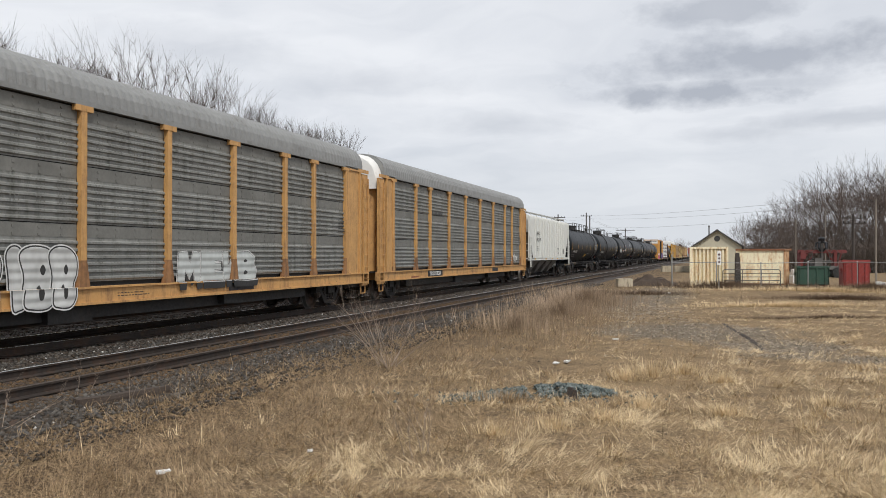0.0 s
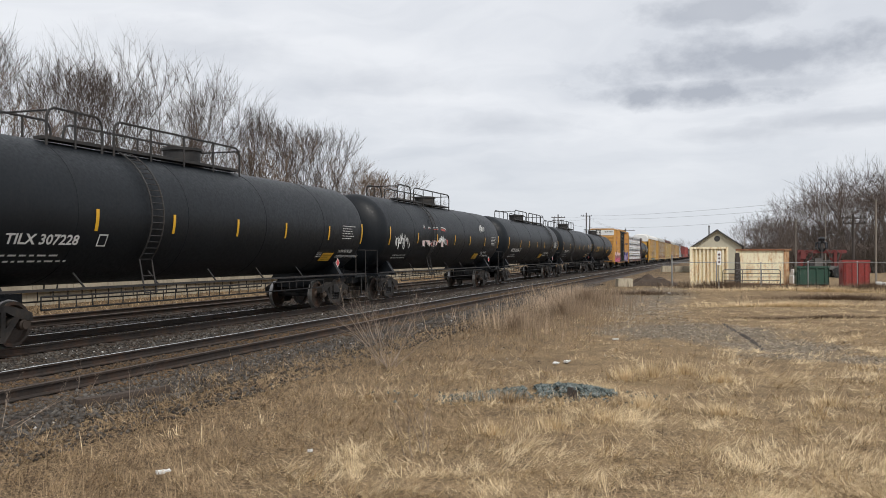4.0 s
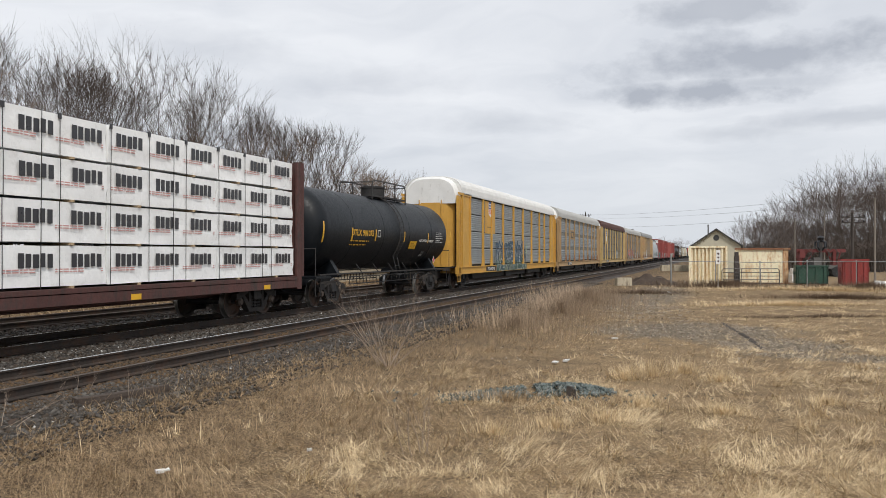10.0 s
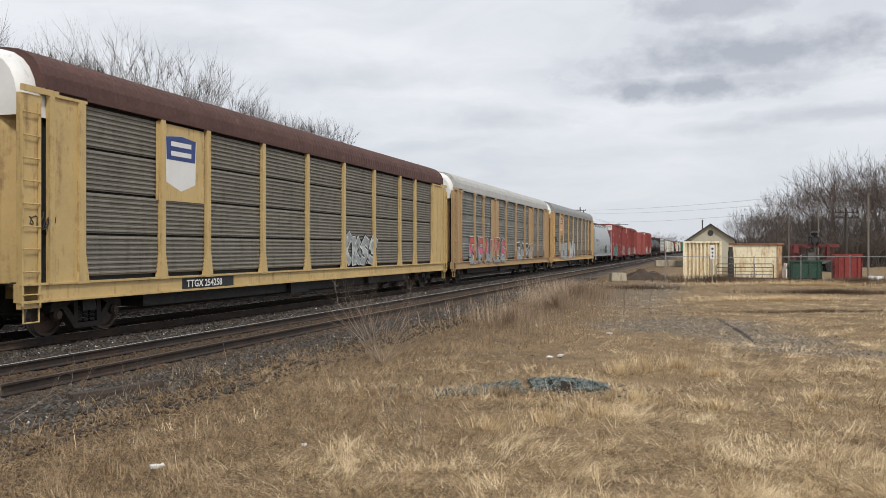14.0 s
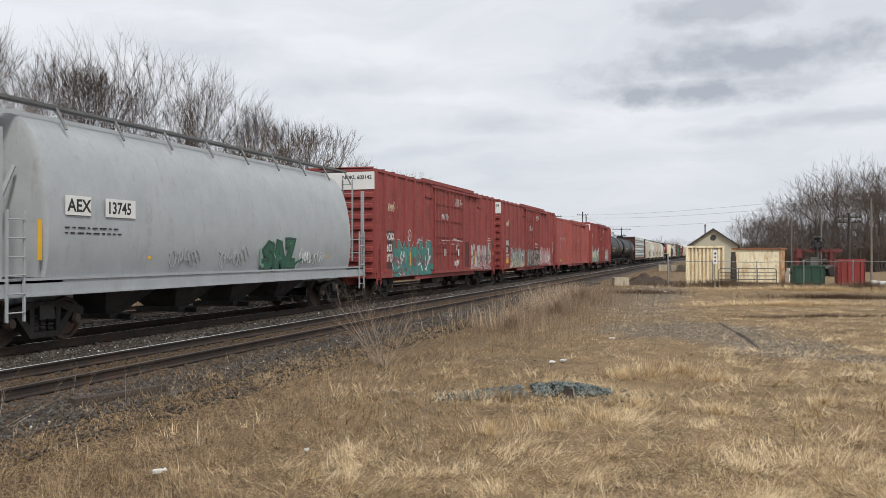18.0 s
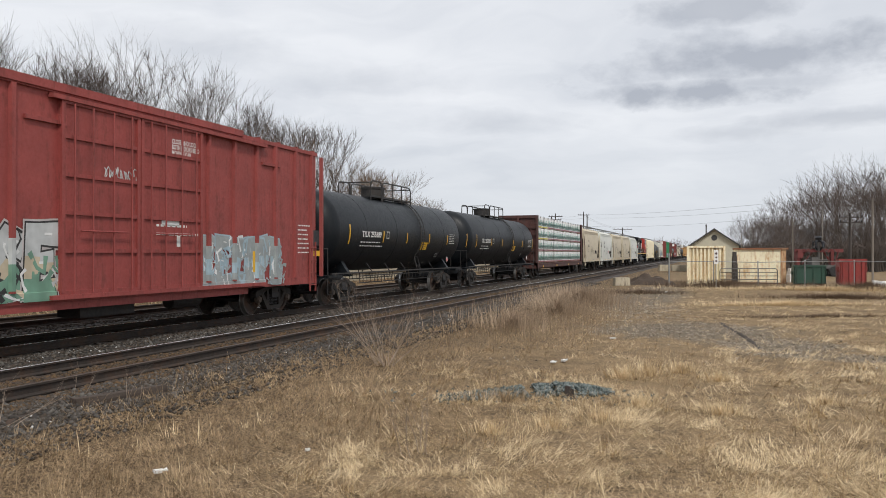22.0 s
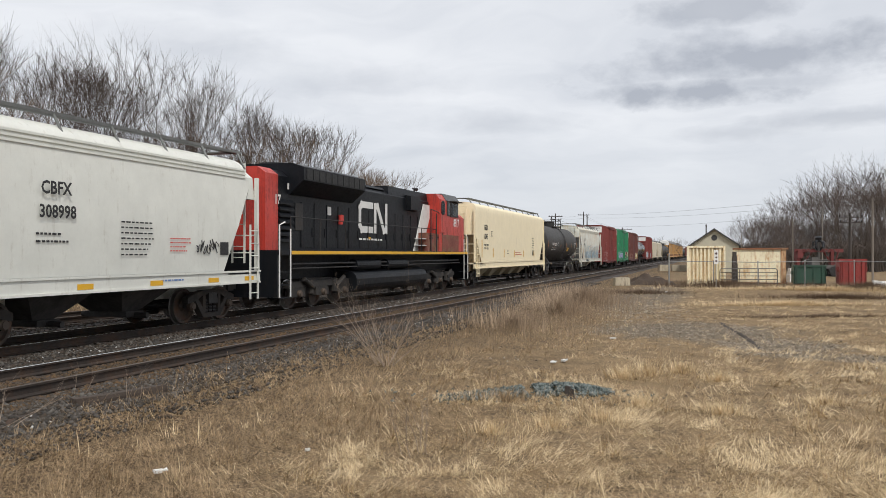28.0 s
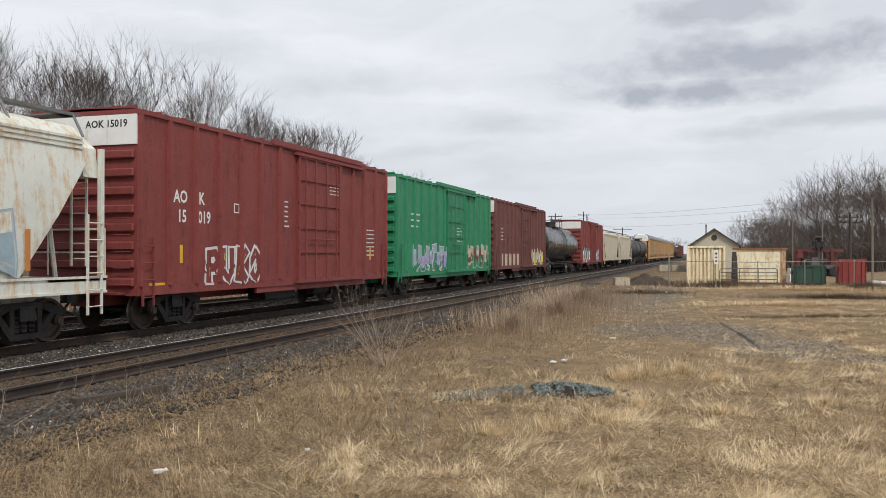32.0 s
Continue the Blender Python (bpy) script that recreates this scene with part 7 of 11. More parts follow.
def loader_crane():
    red = surface("faded_red_machine_paint", (0.13, 0.018, 0.016), 0.55, vary=0.2, dirt=(0.1, 0.03, 0.03), dirt_amount=0.4)
    c = stand("loader_crane", "red truck-mounted loader crane with a black grapple", "machine", 33.4, 76.0)
    bm = bmesh.new()
    box(bm, -2.0, 2.0, -0.4, 0.4, 0.75, 1.05, 0.04)
    part("chassis", bm, DARK_TUBE, c)
    for x in (-1.5, -0.6, 1.3):
        for y in (-0.6, 0.6):
            bm = bmesh.new()
            turned(bm, [(y - 0.14, 0.3), (y - 0.12, 0.48), (y + 0.12, 0.48), (y + 0.14, 0.3)], 16, (x, 0.48))
            part("wheel", bm, surface("black_tyre", (0.02, 0.02, 0.02), 0.85), c)
    bm = bmesh.new()
    for x in (-1.75, 1.25):
        box(bm, x - 0.13, x + 0.13, -0.3, 0.3, 1.0, 2.3)
        rod(bm, (x, 0, 1.2), (x + 0.7 * (1 if x < 0 else -1), 0, 2.3), 0.08, 6)
    part("stanchion", bm, red, c)
    bm = bmesh.new()
    box(bm, -2.0, 2.3, -0.15, 0.15, 2.2, 2.5, 0.03)
    box(bm, -1.9, -1.4, -0.4, 0.4, 1.7, 2.4, 0.05)
    part("boom", bm, red, c)
    for k, (x0, z0, x1, z1) in enumerate(((-1.9, 1.2, -0.9, 2.3), (-0.4, 2.2, -1.3, 1.1), (0.5, 1.1, 1.2, 2.2), (1.9, 2.4, 1.5, 1.1), (-1.2, 1.5, 0.9, 1.5))):
        bm = bmesh.new()
        rod(bm, (x0, 0.25 - 0.12 * k, z0), (x1, 0.25 - 0.12 * k, z1), 0.06, 6)
        part("hydraulic_ram", bm, red if k % 2 else DARK_TUBE, c)
    for k in range(4):
        bm = bmesh.new()
        pipe(bm, [(-1.6 + 0.8 * k, -0.2, 2.3), (-1.3 + 0.8 * k, -0.3, 2.62 + 0.1 * (k % 2)), (-0.8 + 0.8 * k, -0.2, 2.2), (-0.7 + 0.7 * k, -0.1, 1.5)], 0.035, 5)
        part("hose", bm, DARK_TUBE, c, "black hydraulic hose")
    bm = bmesh.new()
    rod(bm, (0.1, 0, 1.0), (0.15, 0, 3.2), 0.16, 8)
    part("mast", bm, DARK_TUBE, c)
    bm = bmesh.new()
    for a in range(5):
        t = a * 1.257
        pipe(bm, [(0.15, 0, 3.3), (0.15 + 0.45 * math.cos(t), 0.45 * math.sin(t), 3.1), (0.15 + 0.5 * math.cos(t), 0.5 * math.sin(t), 2.7), (0.15 + 0.2 * math.cos(t), 0.2 * math.sin(t), 2.4)], 0.09, 6)
    turned(bm, [(3.1, 0.2), (3.5, 0.35), (3.65, 0.15)], 10, (0.15, 0), "z")
    part("grapple", bm, surface("black_grapple_steel", (0.015, 0.017, 0.022), 0.5), c, "black grapple claw")
    bm = bmesh.new()
    box(bm, -0.7, 0.0, -0.5, 0.5, 1.05, 1.75, 0.06)
    part("engine_box", bm, DARK_TUBE, c)


shipping_container()
storage_box()
gabled_house()
fence_and_gate()
dumpster("dumpster", "green steel dumpster behind the fence", 24.05, 55.8, 1.9, 1.3, (0.018, 0.065, 0.042), (0.05, 0.05, 0.04))
dumpster("dumpster", "faded red steel dumpster with rusted foot", 26.1, 54.2, 1.5, 1.72, (0.27, 0.034, 0.028), (0.06, 0.022, 0.02))
loader_crane()


def scrap(name, label, category, u, v, sizes, material, turn=0.0, z=0.0):
    c = stand(name, label, category, u, v, GROUND + z, turn)
    bm = bmesh.new()
    for x, y, w, d, z0, h in sizes:
        box(bm, x - w / 2, x + w / 2, y - d / 2, y + d / 2, z0, z0 + h, 0.02)
    part("piece", bm, material, c, bevel=0.015)


scrap("concrete_block", "pale concrete block lying in the grass", "block", 11.7, 55.5, [(0, 0, 1.0, 0.6, 0, 0.52)], CONCRETE, 6)
scrap("concrete_barrier", "pale concrete barrier block beside the yard track", "barrier", 26.6, 102, [(0, 0, 1.3, 0.6, 0, 0.75)], CONCRETE, 4)
scrap("concrete_barrier", "pale concrete barrier block beside the yard track", "barrier", 28.7, 103, [(0, 0, 1.9, 0.6, 0, 0.7)], CONCRETE, -4)
scrap("scrap_sheet", "crumpled white sheet metal behind the storage box", "scrap", 25.0, 61.0, [(0, 0, 0.7, 0.4, 0.0, 0.6), (0.2, 0.1, 0.9, 0.3, 0.55, 0.2), (-0.1, 0, 0.35, 0.3, 0.7, 0.35)], WHITE_PAINT, 24)
scrap("plastic_drum", "blue plastic tub on the ground", "tub", 28.4, 52.6, [(0, 0, 0.6, 0.5, 0, 0.45)], plain("blue_plastic", (0.04, 0.07, 0.3), 0.4))
scrap("scrap_pile", "pale broken boards heaped on the ground", "scrap", 27.4, 53.2, [(0, 0, 0.9, 0.3, 0, 0.22), (0.3, 0.2, 0.6, 0.3, 0.1, 0.25), (-0.4, 0.1, 0.4, 0.2, 0.1, 0.3)], WHITE_PAINT, 15)
scrap("broken_pallet", "dark broken boards leaning between the two boxes", "scrap", 20.1, 58.6, [(0, 0, 0.3, 0.3, 0, 1.9), (0.25, 0.2, 0.2, 0.3, 0, 1.4)], POLE_DARK, 20)


def pole(label, u, v, h, r, arms, material, group="poles along the railway"):
    c = stand("utility_pole", label, "pole", u, v, group=group)
    bm = bmesh.new()
    rod(bm, (0, 0, -0.3), (0, 0, h), r, 10, r * 0.7)
    part("shaft", bm, material, c, smooth=True)
    for z, w in arms:
        bm = bmesh.new()
        box(bm, -w / 2, w / 2, -r - 0.06, -r + 0.06, z - 0.06, z + 0.06)
        arm = part("crossarm", bm, material, c)
        for k in (-0.45, -0.25, 0.25, 0.45):
            bm = bmesh.new()
            turned(bm, [(z + 0.06, 0.03), (z + 0.12, 0.06), (z + 0.2, 0.05), (z + 0.24, 0.02)], 8, (k * w, -r), "z")
            part("insulator", bm, GLASS_DARK, arm)
    return c


pole("weathered grey utility pole in front of the wood", 32.8, 65, 6.3, 0.085, [], POLE_WOOD)
pole("dark utility pole with two crossarms", 38.5, 80.5, 5.9, 0.16, [(5.5, 2.3), (5.0, 2.2)], POLE_DARK)
pole("thin grey utility pole beyond the yard", 36.6, 89, 5.7, 0.065, [], POLE_WOOD)
pole("thin grey utility pole beyond the yard", 41.9, 94, 6.8, 0.065, [], POLE_WOOD)
pole("thin grey utility pole beyond the yard", 33.0, 94, 4.2, 0.055, [], POLE_WOOD)
pole("distant line pole with crossarm", 30.0, 180, 10.9, 0.16, [(10.2, 2.4)], POLE_DARK)
pole("distant line pole with crossarm", 30.9, 181, 10.2, 0.16, [], POLE_DARK)
pole("distant line pole with crossarm", 21.4, 160, 9.6, 0.15, [(9.0, 2.6), (8.4, 2.2)], POLE_DARK)
pole("distant line pole with crossarm", 20.9, 162, 9.0, 0.14, [], POLE_DARK)
pole("distant line pole with crossarm", 48.8, 230, 9.1, 0.18, [(8.6, 5.0)], POLE_DARK)


def wire(a, b, sag, label):
    (u0, v0, z0), (u1, v1, z1) = a, b
    bm = bmesh.new()
    p = Vector((*yard(u0, v0), z0))
    q = Vector((*yard(u1, v1), z1))
    pts = [p.lerp(q, i / 16) - Vector((0, 0, sag * 4 * (i / 16) * (1 - i / 16))) for i in range(17)]
    pipe(bm, pts, 0.013, 4)
    tagged(new("overhead_wire", finish(bm, "overhead_wire", POLE_DARK)), label, "cable", "wires over the yard")


for k, z in enumerate((10.0, 9.4, 7.6)):
    wire((30.0 + 0.4 * k, 180, z), (34.5 + 0.5 * k, 64, 6.6 - 0.5 * k), 0.5 + 0.1 * k, "thin dark overhead wire crossing the yard")
    wire((30.0 + 0.4 * k, 180, z), (21.4 + 0.4 * k, 160, 8.9 - 0.4 * k), 0.3, "thin dark overhead wire along the railway")
    wire((30.0 + 0.4 * k, 180, z), (48.8 + 0.8 * k, 230, 8.4 - 0.3 * k), 0.5, "thin dark overhead wire along the railway")


# ---- stones ----


def pebbles(name, label, places, sizes, material, seed, parent_kind="stuff"):
    """Loose angular stones as one body of geometry."""
    r = np.random.RandomState(seed)
    n = len(places)
    base = np.array([(1, 0, 0), (-1, 0, 0), (0, 1, 0), (0, -1, 0), (0, 0, 1), (0, 0, -1)], float)
    tri = np.array([(0, 2, 4), (2, 1, 4), (1, 3, 4), (3, 0, 4), (2, 0, 5), (1, 2, 5), (3, 1, 5), (0, 3, 5)])
    ang = r.uniform(0, 2 * np.pi, n)
    c, s = np.cos(ang), np.sin(ang)
    v = base[None] * (1 + r.uniform(-0.35, 0.35, (n, 6, 1)))
    v = v * np.stack([r.uniform(0.7, 1.3, n), r.uniform(0.6, 1.1, n), r.uniform(0.45, 0.85, n)], 1)[:, None]
    x = v[..., 0] * c[:, None] - v[..., 1] * s[:, None]
    y = v[..., 0] * s[:, None] + v[..., 1] * c[:, None]
    tilt = r.uniform(-0.6, 0.6, n)[:, None]
    z = v[..., 2] + x * tilt
    out = np.stack([x, y, z], -1) * np.asarray(sizes)[:, None, None] + np.asarray(places)[:, None]
    me = bpy.data.meshes.new(name)
    me.vertices.add(n * 6)
    me.vertices.foreach_set("co", out.reshape(-1))
    f = (tri[None] + (np.arange(n) * 6)[:, None, None]).reshape(-1)
    me.loops.add(len(f))
    me.loops.foreach_set("vertex_index", f.astype(np.int32))
    me.polygons.add(len(f) // 3)
    me.polygons.foreach_set("loop_start", np.arange(0, len(f), 3, dtype=np.int32))
    me.update(calc_edges=True)
    me.materials.append(material)
    return tagged(new(name, me), label, "stones", kind="stuff")


STONE_GREY = island("grey_ballast_stone", ((0.02, 0.018, 0.017), (0.04, 0.035, 0.031), (0.06, 0.053, 0.046), (0.06, 0.044, 0.031), (0.125, 0.116, 0.105)), 0.9, 0.85, patch=0.6)
STONE_BROWN = island("rust_stained_ballast_stone", ((0.028, 0.02, 0.014), (0.06, 0.04, 0.024), (0.12, 0.074, 0.038), (0.06, 0.048, 0.037)), 0.9, 0.75, patch=0.8)
STONE_PALE = island("pale_limestone_chip", ((0.2, 0.19, 0.175), (0.33, 0.32, 0.3), (0.52, 0.51, 0.49)), 0.85, 0.9)
STONE_TEAL = island("blue_grey_crushed_rock", ((0.018, 0.027, 0.027), (0.045, 0.064, 0.062), (0.085, 0.105, 0.10), (0.20, 0.225, 0.215)), 0.8, 0.85)
STONE_PATH = island("pale_grey_gravel", ((0.06, 0.045, 0.032), (0.14, 0.11, 0.08), (0.25, 0.205, 0.15), (0.46, 0.40, 0.32)), 0.9, 0.85)

rs = np.random.RandomState(3)


def along(n, near, far):
    """Distances with more stones close by than far off."""
    return near * (far / near) ** rs.rand(n)


def bed_height(x):
    """Top of the ballast at plan place x."""
    z = np.full(x.shape, GROUND)
    for c in (TRACK_NEAR, TRACK_TRAIN, TRACK_FAR):
        d = np.abs(x - c)
        z = np.maximum(z, np.where(d < 1.75, -0.2, -0.2 - (d - 1.75) * 0.55))
    return np.maximum(z, GROUND)


def strew(name, label, n, x0, x1, near, far, s0, s1, material, seed):
    y = along(n, near, far)
    x = rs.uniform(x0, x1, n)
    size = rs.uniform(s0, s1, n) * (1 + y / 60)
    keep = np.ones(n, bool)
    for c in (TRACK_NEAR, TRACK_TRAIN):
        for g in (-GAUGE / 2, GAUGE / 2):
            keep &= np.abs(x - c - g) > 0.11
    x, y, size = x[keep], y[keep], size[keep]
    z = bed_height(x) + size * 0.25
    pebbles(name, label, np.stack([x, y, z], 1), size, material, seed)


strew("ballast_shoulder", "loose dark ballast stones on the track shoulder", 13000, -9.0, -7.45, 5.5, 60, 0.02, 0.045, STONE_GREY, 1)
strew("ballast_fringe", "scattered ballast stones thinning out into the grass", 2600, -7.5, -6.5, 5.5, 50, 0.015, 0.035, STONE_GREY, 10)
strew("ballast_between_tracks", "loose grey ballast stones between the two tracks", 15000, -13.1, -10.75, 7, 90, 0.02, 0.045, STONE_GREY, 2)
strew("ballast_in_track", "rust-stained ballast stones between the rails", 12000, -10.6, -9.26, 6, 80, 0.02, 0.045, STONE_BROWN, 3)
strew("ballast_in_main_track", "rust-stained ballast stones under the train", 7000, -14.7, -13.3, 8, 90, 0.02, 0.045, STONE_BROWN, 4)
strew("ballast_edge", "rust-stained stones along the outer rail", 6000, -9.15, -8.55, 5.5, 60, 0.02, 0.045, STONE_BROWN, 6)
strew("pale_chips", "pale limestone chips strewn over the ballast", 300, -9.0, -7.6, 5.5, 40, 0.008, 0.032, STONE_PALE, 7)
strew("pale_chips", "pale limestone chips strewn between the tracks", 560, -13.0, -10.8, 7, 70, 0.010, 0.032, STONE_PALE, 8)
strew("ballast_behind", "grey ballast stones beyond the main track", 5000, -18.0, -15.0, 10, 60, 0.02, 0.045, STONE_GREY, 9)

# ---- lettering, marks and spray paint on the cars ----


def at_car(car, off):
    """Car-space y for a distance along the car, counted from its origin of marks."""
    return off - ORIGINS[car.name] - LENGTHS[car.name] / 2


def stencil(car, text, off, z, size, x, material, stretch=1.0):
    return lettering("lettering", text, size, material, car, (x, at_car(car, off), z), stretch=stretch)


def small_print(car, off, z, w, h, lines, x, material, seed):
    return bars("small_print", lines, material, car, (x, at_car(car, off), z), w, h, seed)


def patch(car, name, off, z, w, h, x, material, label="", thick=0.004):
    bm = bmesh.new()
    y = at_car(car, off)
    box(bm, x, x + thick, y, y + w, z, z + h)
    return part(name, bm, material, car, label)


def polygon(bm, pts, x):
    vs = [bm.verts.new((x, y, z)) for y, z in pts]
    cy, cz = sum(p[0] for p in pts) / len(pts), sum(p[1] for p in pts) / len(pts)
    c = bm.verts.new((x, cy, cz))
    for i in range(len(vs)):
        bm.faces.new((c, vs[i], vs[(i + 1) % len(vs)]))


def spray(name, colour, ribs=0.0):
    return surface("sprayed_" + name, colour, 0.6, vary=0.24, scale=2.5, grain=20, bump=0.0, ribs=ribs)


SLOTS = {}


def drape(bm, car):
    """Bend flat paint out over the side sill, and leave the slots between panels bare."""
    if car.name.startswith("autorack"):
        lip, out = 1.16, 0.081
    elif car.name.startswith("boxcar"):
        lip, out = 1.08, 0.031
    else:
        return
    cuts = [lip - 0.004, lip + 0.004] + [z for pair in SLOTS.get(car.name, ()) for z in pair]
    for z in cuts:
        bmesh.ops.bisect_plane(bm, geom=bm.verts[:] + bm.edges[:] + bm.faces[:], plane_co=(0, 0, z), plane_no=(0, 0, 1))
    gone = [f for f in bm.faces for a, b in SLOTS.get(car.name, ()) if a < f.calc_center_median().z < b]
    if gone:
        bmesh.ops.delete(bm, geom=gone, context="FACES")
    for v in bm.verts:
        if v.co.z < lip - 0.003:
            v.co.x += out


def loop_curve(pts, k=5):
    """Points of a smooth closed curve through the given ones."""
    out, n = [], len(pts)
    for i in range(n):
        p0, p1, p2, p3 = (Vector(pts[(i + j) % n]) for j in (-1, 0, 1, 2))
        for j in range(k):
            t = j / k
            out.append(0.5 * (2 * p1 + (p2 - p0) * t + (2 * p0 - 5 * p1 + 4 * p2 - p3) * t * t + (3 * p1 - p0 - 3 * p2 + p3) * t ** 3))
    return out


def swollen(loop, d):
    """A closed curve grown outwards by d."""
    n = len(loop)
    area = sum(loop[i].x * loop[(i + 1) % n].y - loop[(i + 1) % n].x * loop[i].y for i in range(n))
    q = d if area > 0 else -d
    out = []
    for i in range(n):
        t = (loop[(i + 1) % n] - loop[i - 1]).normalized()
        out.append(loop[i] + Vector((t.y, -t.x)) * q)
    return out


BUBBLES = {
    "I": (((0.22, 0.0), (0.14, 0.5), (0.02, 0.86), (0.3, 1.0), (0.72, 0.97), (0.9, 0.75), (0.86, 0.4), (0.84, 0.05), (0.5, -0.03)), ()),
    "U": (((0.0, 0.12), (-0.02, 0.6), (0.1, 0.98), (0.36, 0.96), (0.42, 0.62), (0.6, 0.6), (0.64, 0.95), (0.9, 0.98), (1.0, 0.6), (0.98, 0.12), (0.5, -0.04)), (((0.4, 0.3), (0.5, 0.5), (0.6, 0.3), (0.5, 0.2)),)),
    "P": (((0.02, 0.06), (0.1, 0.5), (-0.02, 0.86), (0.26, 1.0), (0.72, 0.98), (1.02, 0.82), (1.04, 0.56), (0.9, 0.36), (0.88, 0.12), (0.66, -0.03), (0.26, -0.03)), (((0.58, 0.54), (0.54, 0.63), (0.62, 0.71), (0.7, 0.63), (0.66, 0.54)), ((0.44, 0.12), (0.42, 0.28), (0.52, 0.36), (0.58, 0.24), (0.54, 0.12)))),
    "M": (((0.0, 0.0), (0.06, 0.97), (0.4, 1.0), (0.55, 0.6), (0.68, 1.0), (0.98, 0.97), (1.0, 0.02), (0.75, 0.0), (0.7, 0.4), (0.52, 0.1), (0.34, 0.4), (0.28, 0.0)), ()),
    "W": (((0.1, 0.0), (0.0, 1.0), (0.3, 1.0), (0.33, 0.45), (0.5, 0.7), (0.66, 0.45), (0.7, 1.0), (1.0, 1.0), (0.9, 0.0), (0.62, 0.0), (0.5, 0.25), (0.38, 0.0)), ()),
    "E": (((0.0, 0.0), (0.02, 1.0), (0.96, 1.0), (0.98, 0.72), (0.6, 0.7), (0.62, 0.6), (0.9, 0.58), (0.9, 0.4), (0.6, 0.38), (0.62, 0.28), (1.0, 0.27), (0.98, 0.0)), ()),
    "R": (((0.0, 0.0), (0.02, 1.0), (0.66, 1.02), (0.98, 0.8), (0.92, 0.55), (1.06, 0.3), (0.98, 0.0), (0.5, -0.02)), (((0.42, 0.66), (0.5, 0.74), (0.6, 0.68), (0.5, 0.62)), ((0.42, 0.2), (0.5, 0.32), (0.62, 0.24), (0.5, 0.16)))),
}


def bubbles(car, places, word, z0, z1, fill, edge, rim, x, label, fat=0.055, shade=0.0):
    """Swollen throw-up letters, each between its own two offsets, with dark counters and a pale rim."""
    for g, ch in enumerate(word):
        a, b = at_car(car, places[g][0]), at_car(car, places[g][1])
        outer, holes = BUBBLES[ch]
        put_on = lambda pts: [(a + (b - a) * u_, z0 + (z1 - z0) * v_) for u_, v_ in pts]
        loop = loop_curve(put_on(outer)) if ch in "UIP" else [Vector(p_) for p_ in put_on(outer)]
        layers = [(swollen(loop, fat + 0.028), 0.0, rim), (swollen(loop, fat), 0.002, edge), (loop, 0.004, fill)]
        layers += [(loop_curve(put_on(h_)), 0.006, edge) for h_ in holes]
        if shade:
            layers.insert(0, ([p_ + Vector((0.0, -shade)) for p_ in loop], -0.002, edge))
        me = bpy.data.meshes.new("graffiti_letter")
        mats = []
        bm = bmesh.new()
        for pts, lift, m in layers:
            if m not in mats:
                mats.append(m)
            vs = [bm.verts.new((x + 0.007 * g + lift, p_.x, p_.y)) for p_ in pts]
            es = [bm.edges.new((vs[i], vs[(i + 1) % len(vs)])) for i in range(len(vs))]
            old = set(bm.faces)
            bmesh.ops.triangle_fill(bm, edges=es, use_beauty=True)
            for f in bm.faces:
                if f not in old:
                    f.material_index = mats.index(m)
        drape(bm, car)
        for f in bm.faces:
            f.normal_update()
            if f.normal.x < 0:
                f.normal_flip()
        bm.to_mesh(me)
        bm.free()
        for m in mats:
            me.materials.append(m)
        put("graffiti_letter", me, car, label=label)


LETTERS = {
    "A": (((0, 0), (0.35, 1), (0.65, 1), (1, 0)), ((0.2, 0.38), (0.8, 0.38))),
    "B": (((0.1, 0), (0.1, 1), (0.7, 1), (0.85, 0.75), (0.55, 0.52)), ((0.45, 0.52), (0.95, 0.28), (0.75, 0), (0.1, 0))),
    "C": (((0.95, 0.85), (0.6, 1), (0.15, 0.8), (0.05, 0.4), (0.3, 0.02), (0.95, 0.1)),),
    "D": (((0.1, 0), (0.1, 1), (0.6, 0.95), (0.95, 0.55), (0.6, 0.05), (0.1, 0)),),
    "E": (((0.95, 1), (0.1, 1), (0.1, 0), (0.95, 0)), ((0.1, 0.52), (0.75, 0.52))),
    "I": (((0.5, 1), (0.5, 0)),),
    "K": (((0.1, 0), (0.1, 1)), ((0.9, 1), (0.2, 0.45), (0.95, 0))),
    "M": (((0, 0), (0.1, 1), (0.5, 0.35), (0.9, 1), (1, 0)),),
    "N": (((0.05, 0), (0.05, 1), (0.9, 0), (0.9, 1)),),
    "O": (((0.5, 1), (0.12, 0.75), (0.12, 0.25), (0.5, 0), (0.88, 0.25), (0.88, 0.75), (0.5, 1)),),
    "P": (((0.15, 0), (0.15, 1), (0.7, 1), (0.95, 0.75), (0.7, 0.48), (0.15, 0.45)),),
    "R": (((0.1, 0), (0.1, 1), (0.7, 1), (0.95, 0.78), (0.65, 0.52), (0.2, 0.5)), ((0.5, 0.5), (0.95, 0))),
    "S": (((0.95, 0.9), (0.5, 1), (0.1, 0.78), (0.3, 0.55), (0.75, 0.45), (0.92, 0.22), (0.5, 0), (0.05, 0.1)),),
    "T": (((0, 1), (1, 1)), ((0.5, 1), (0.45, 0))),
    "U": (((0.05, 1), (0.1, 0.25), (0.5, 0), (0.9, 0.25), (0.95, 1)),),
    ">": (((-0.1, 1), (0.2, 0.95), (0.95, 0.4), (0.2, 0.02)), ((-0.1, 0.75), (0.4, 0.42), (-0.1, 0.1))),
    "Z": (((0.05, 1), (0.95, 1), (0.05, 0), (0.95, 0)),),
}


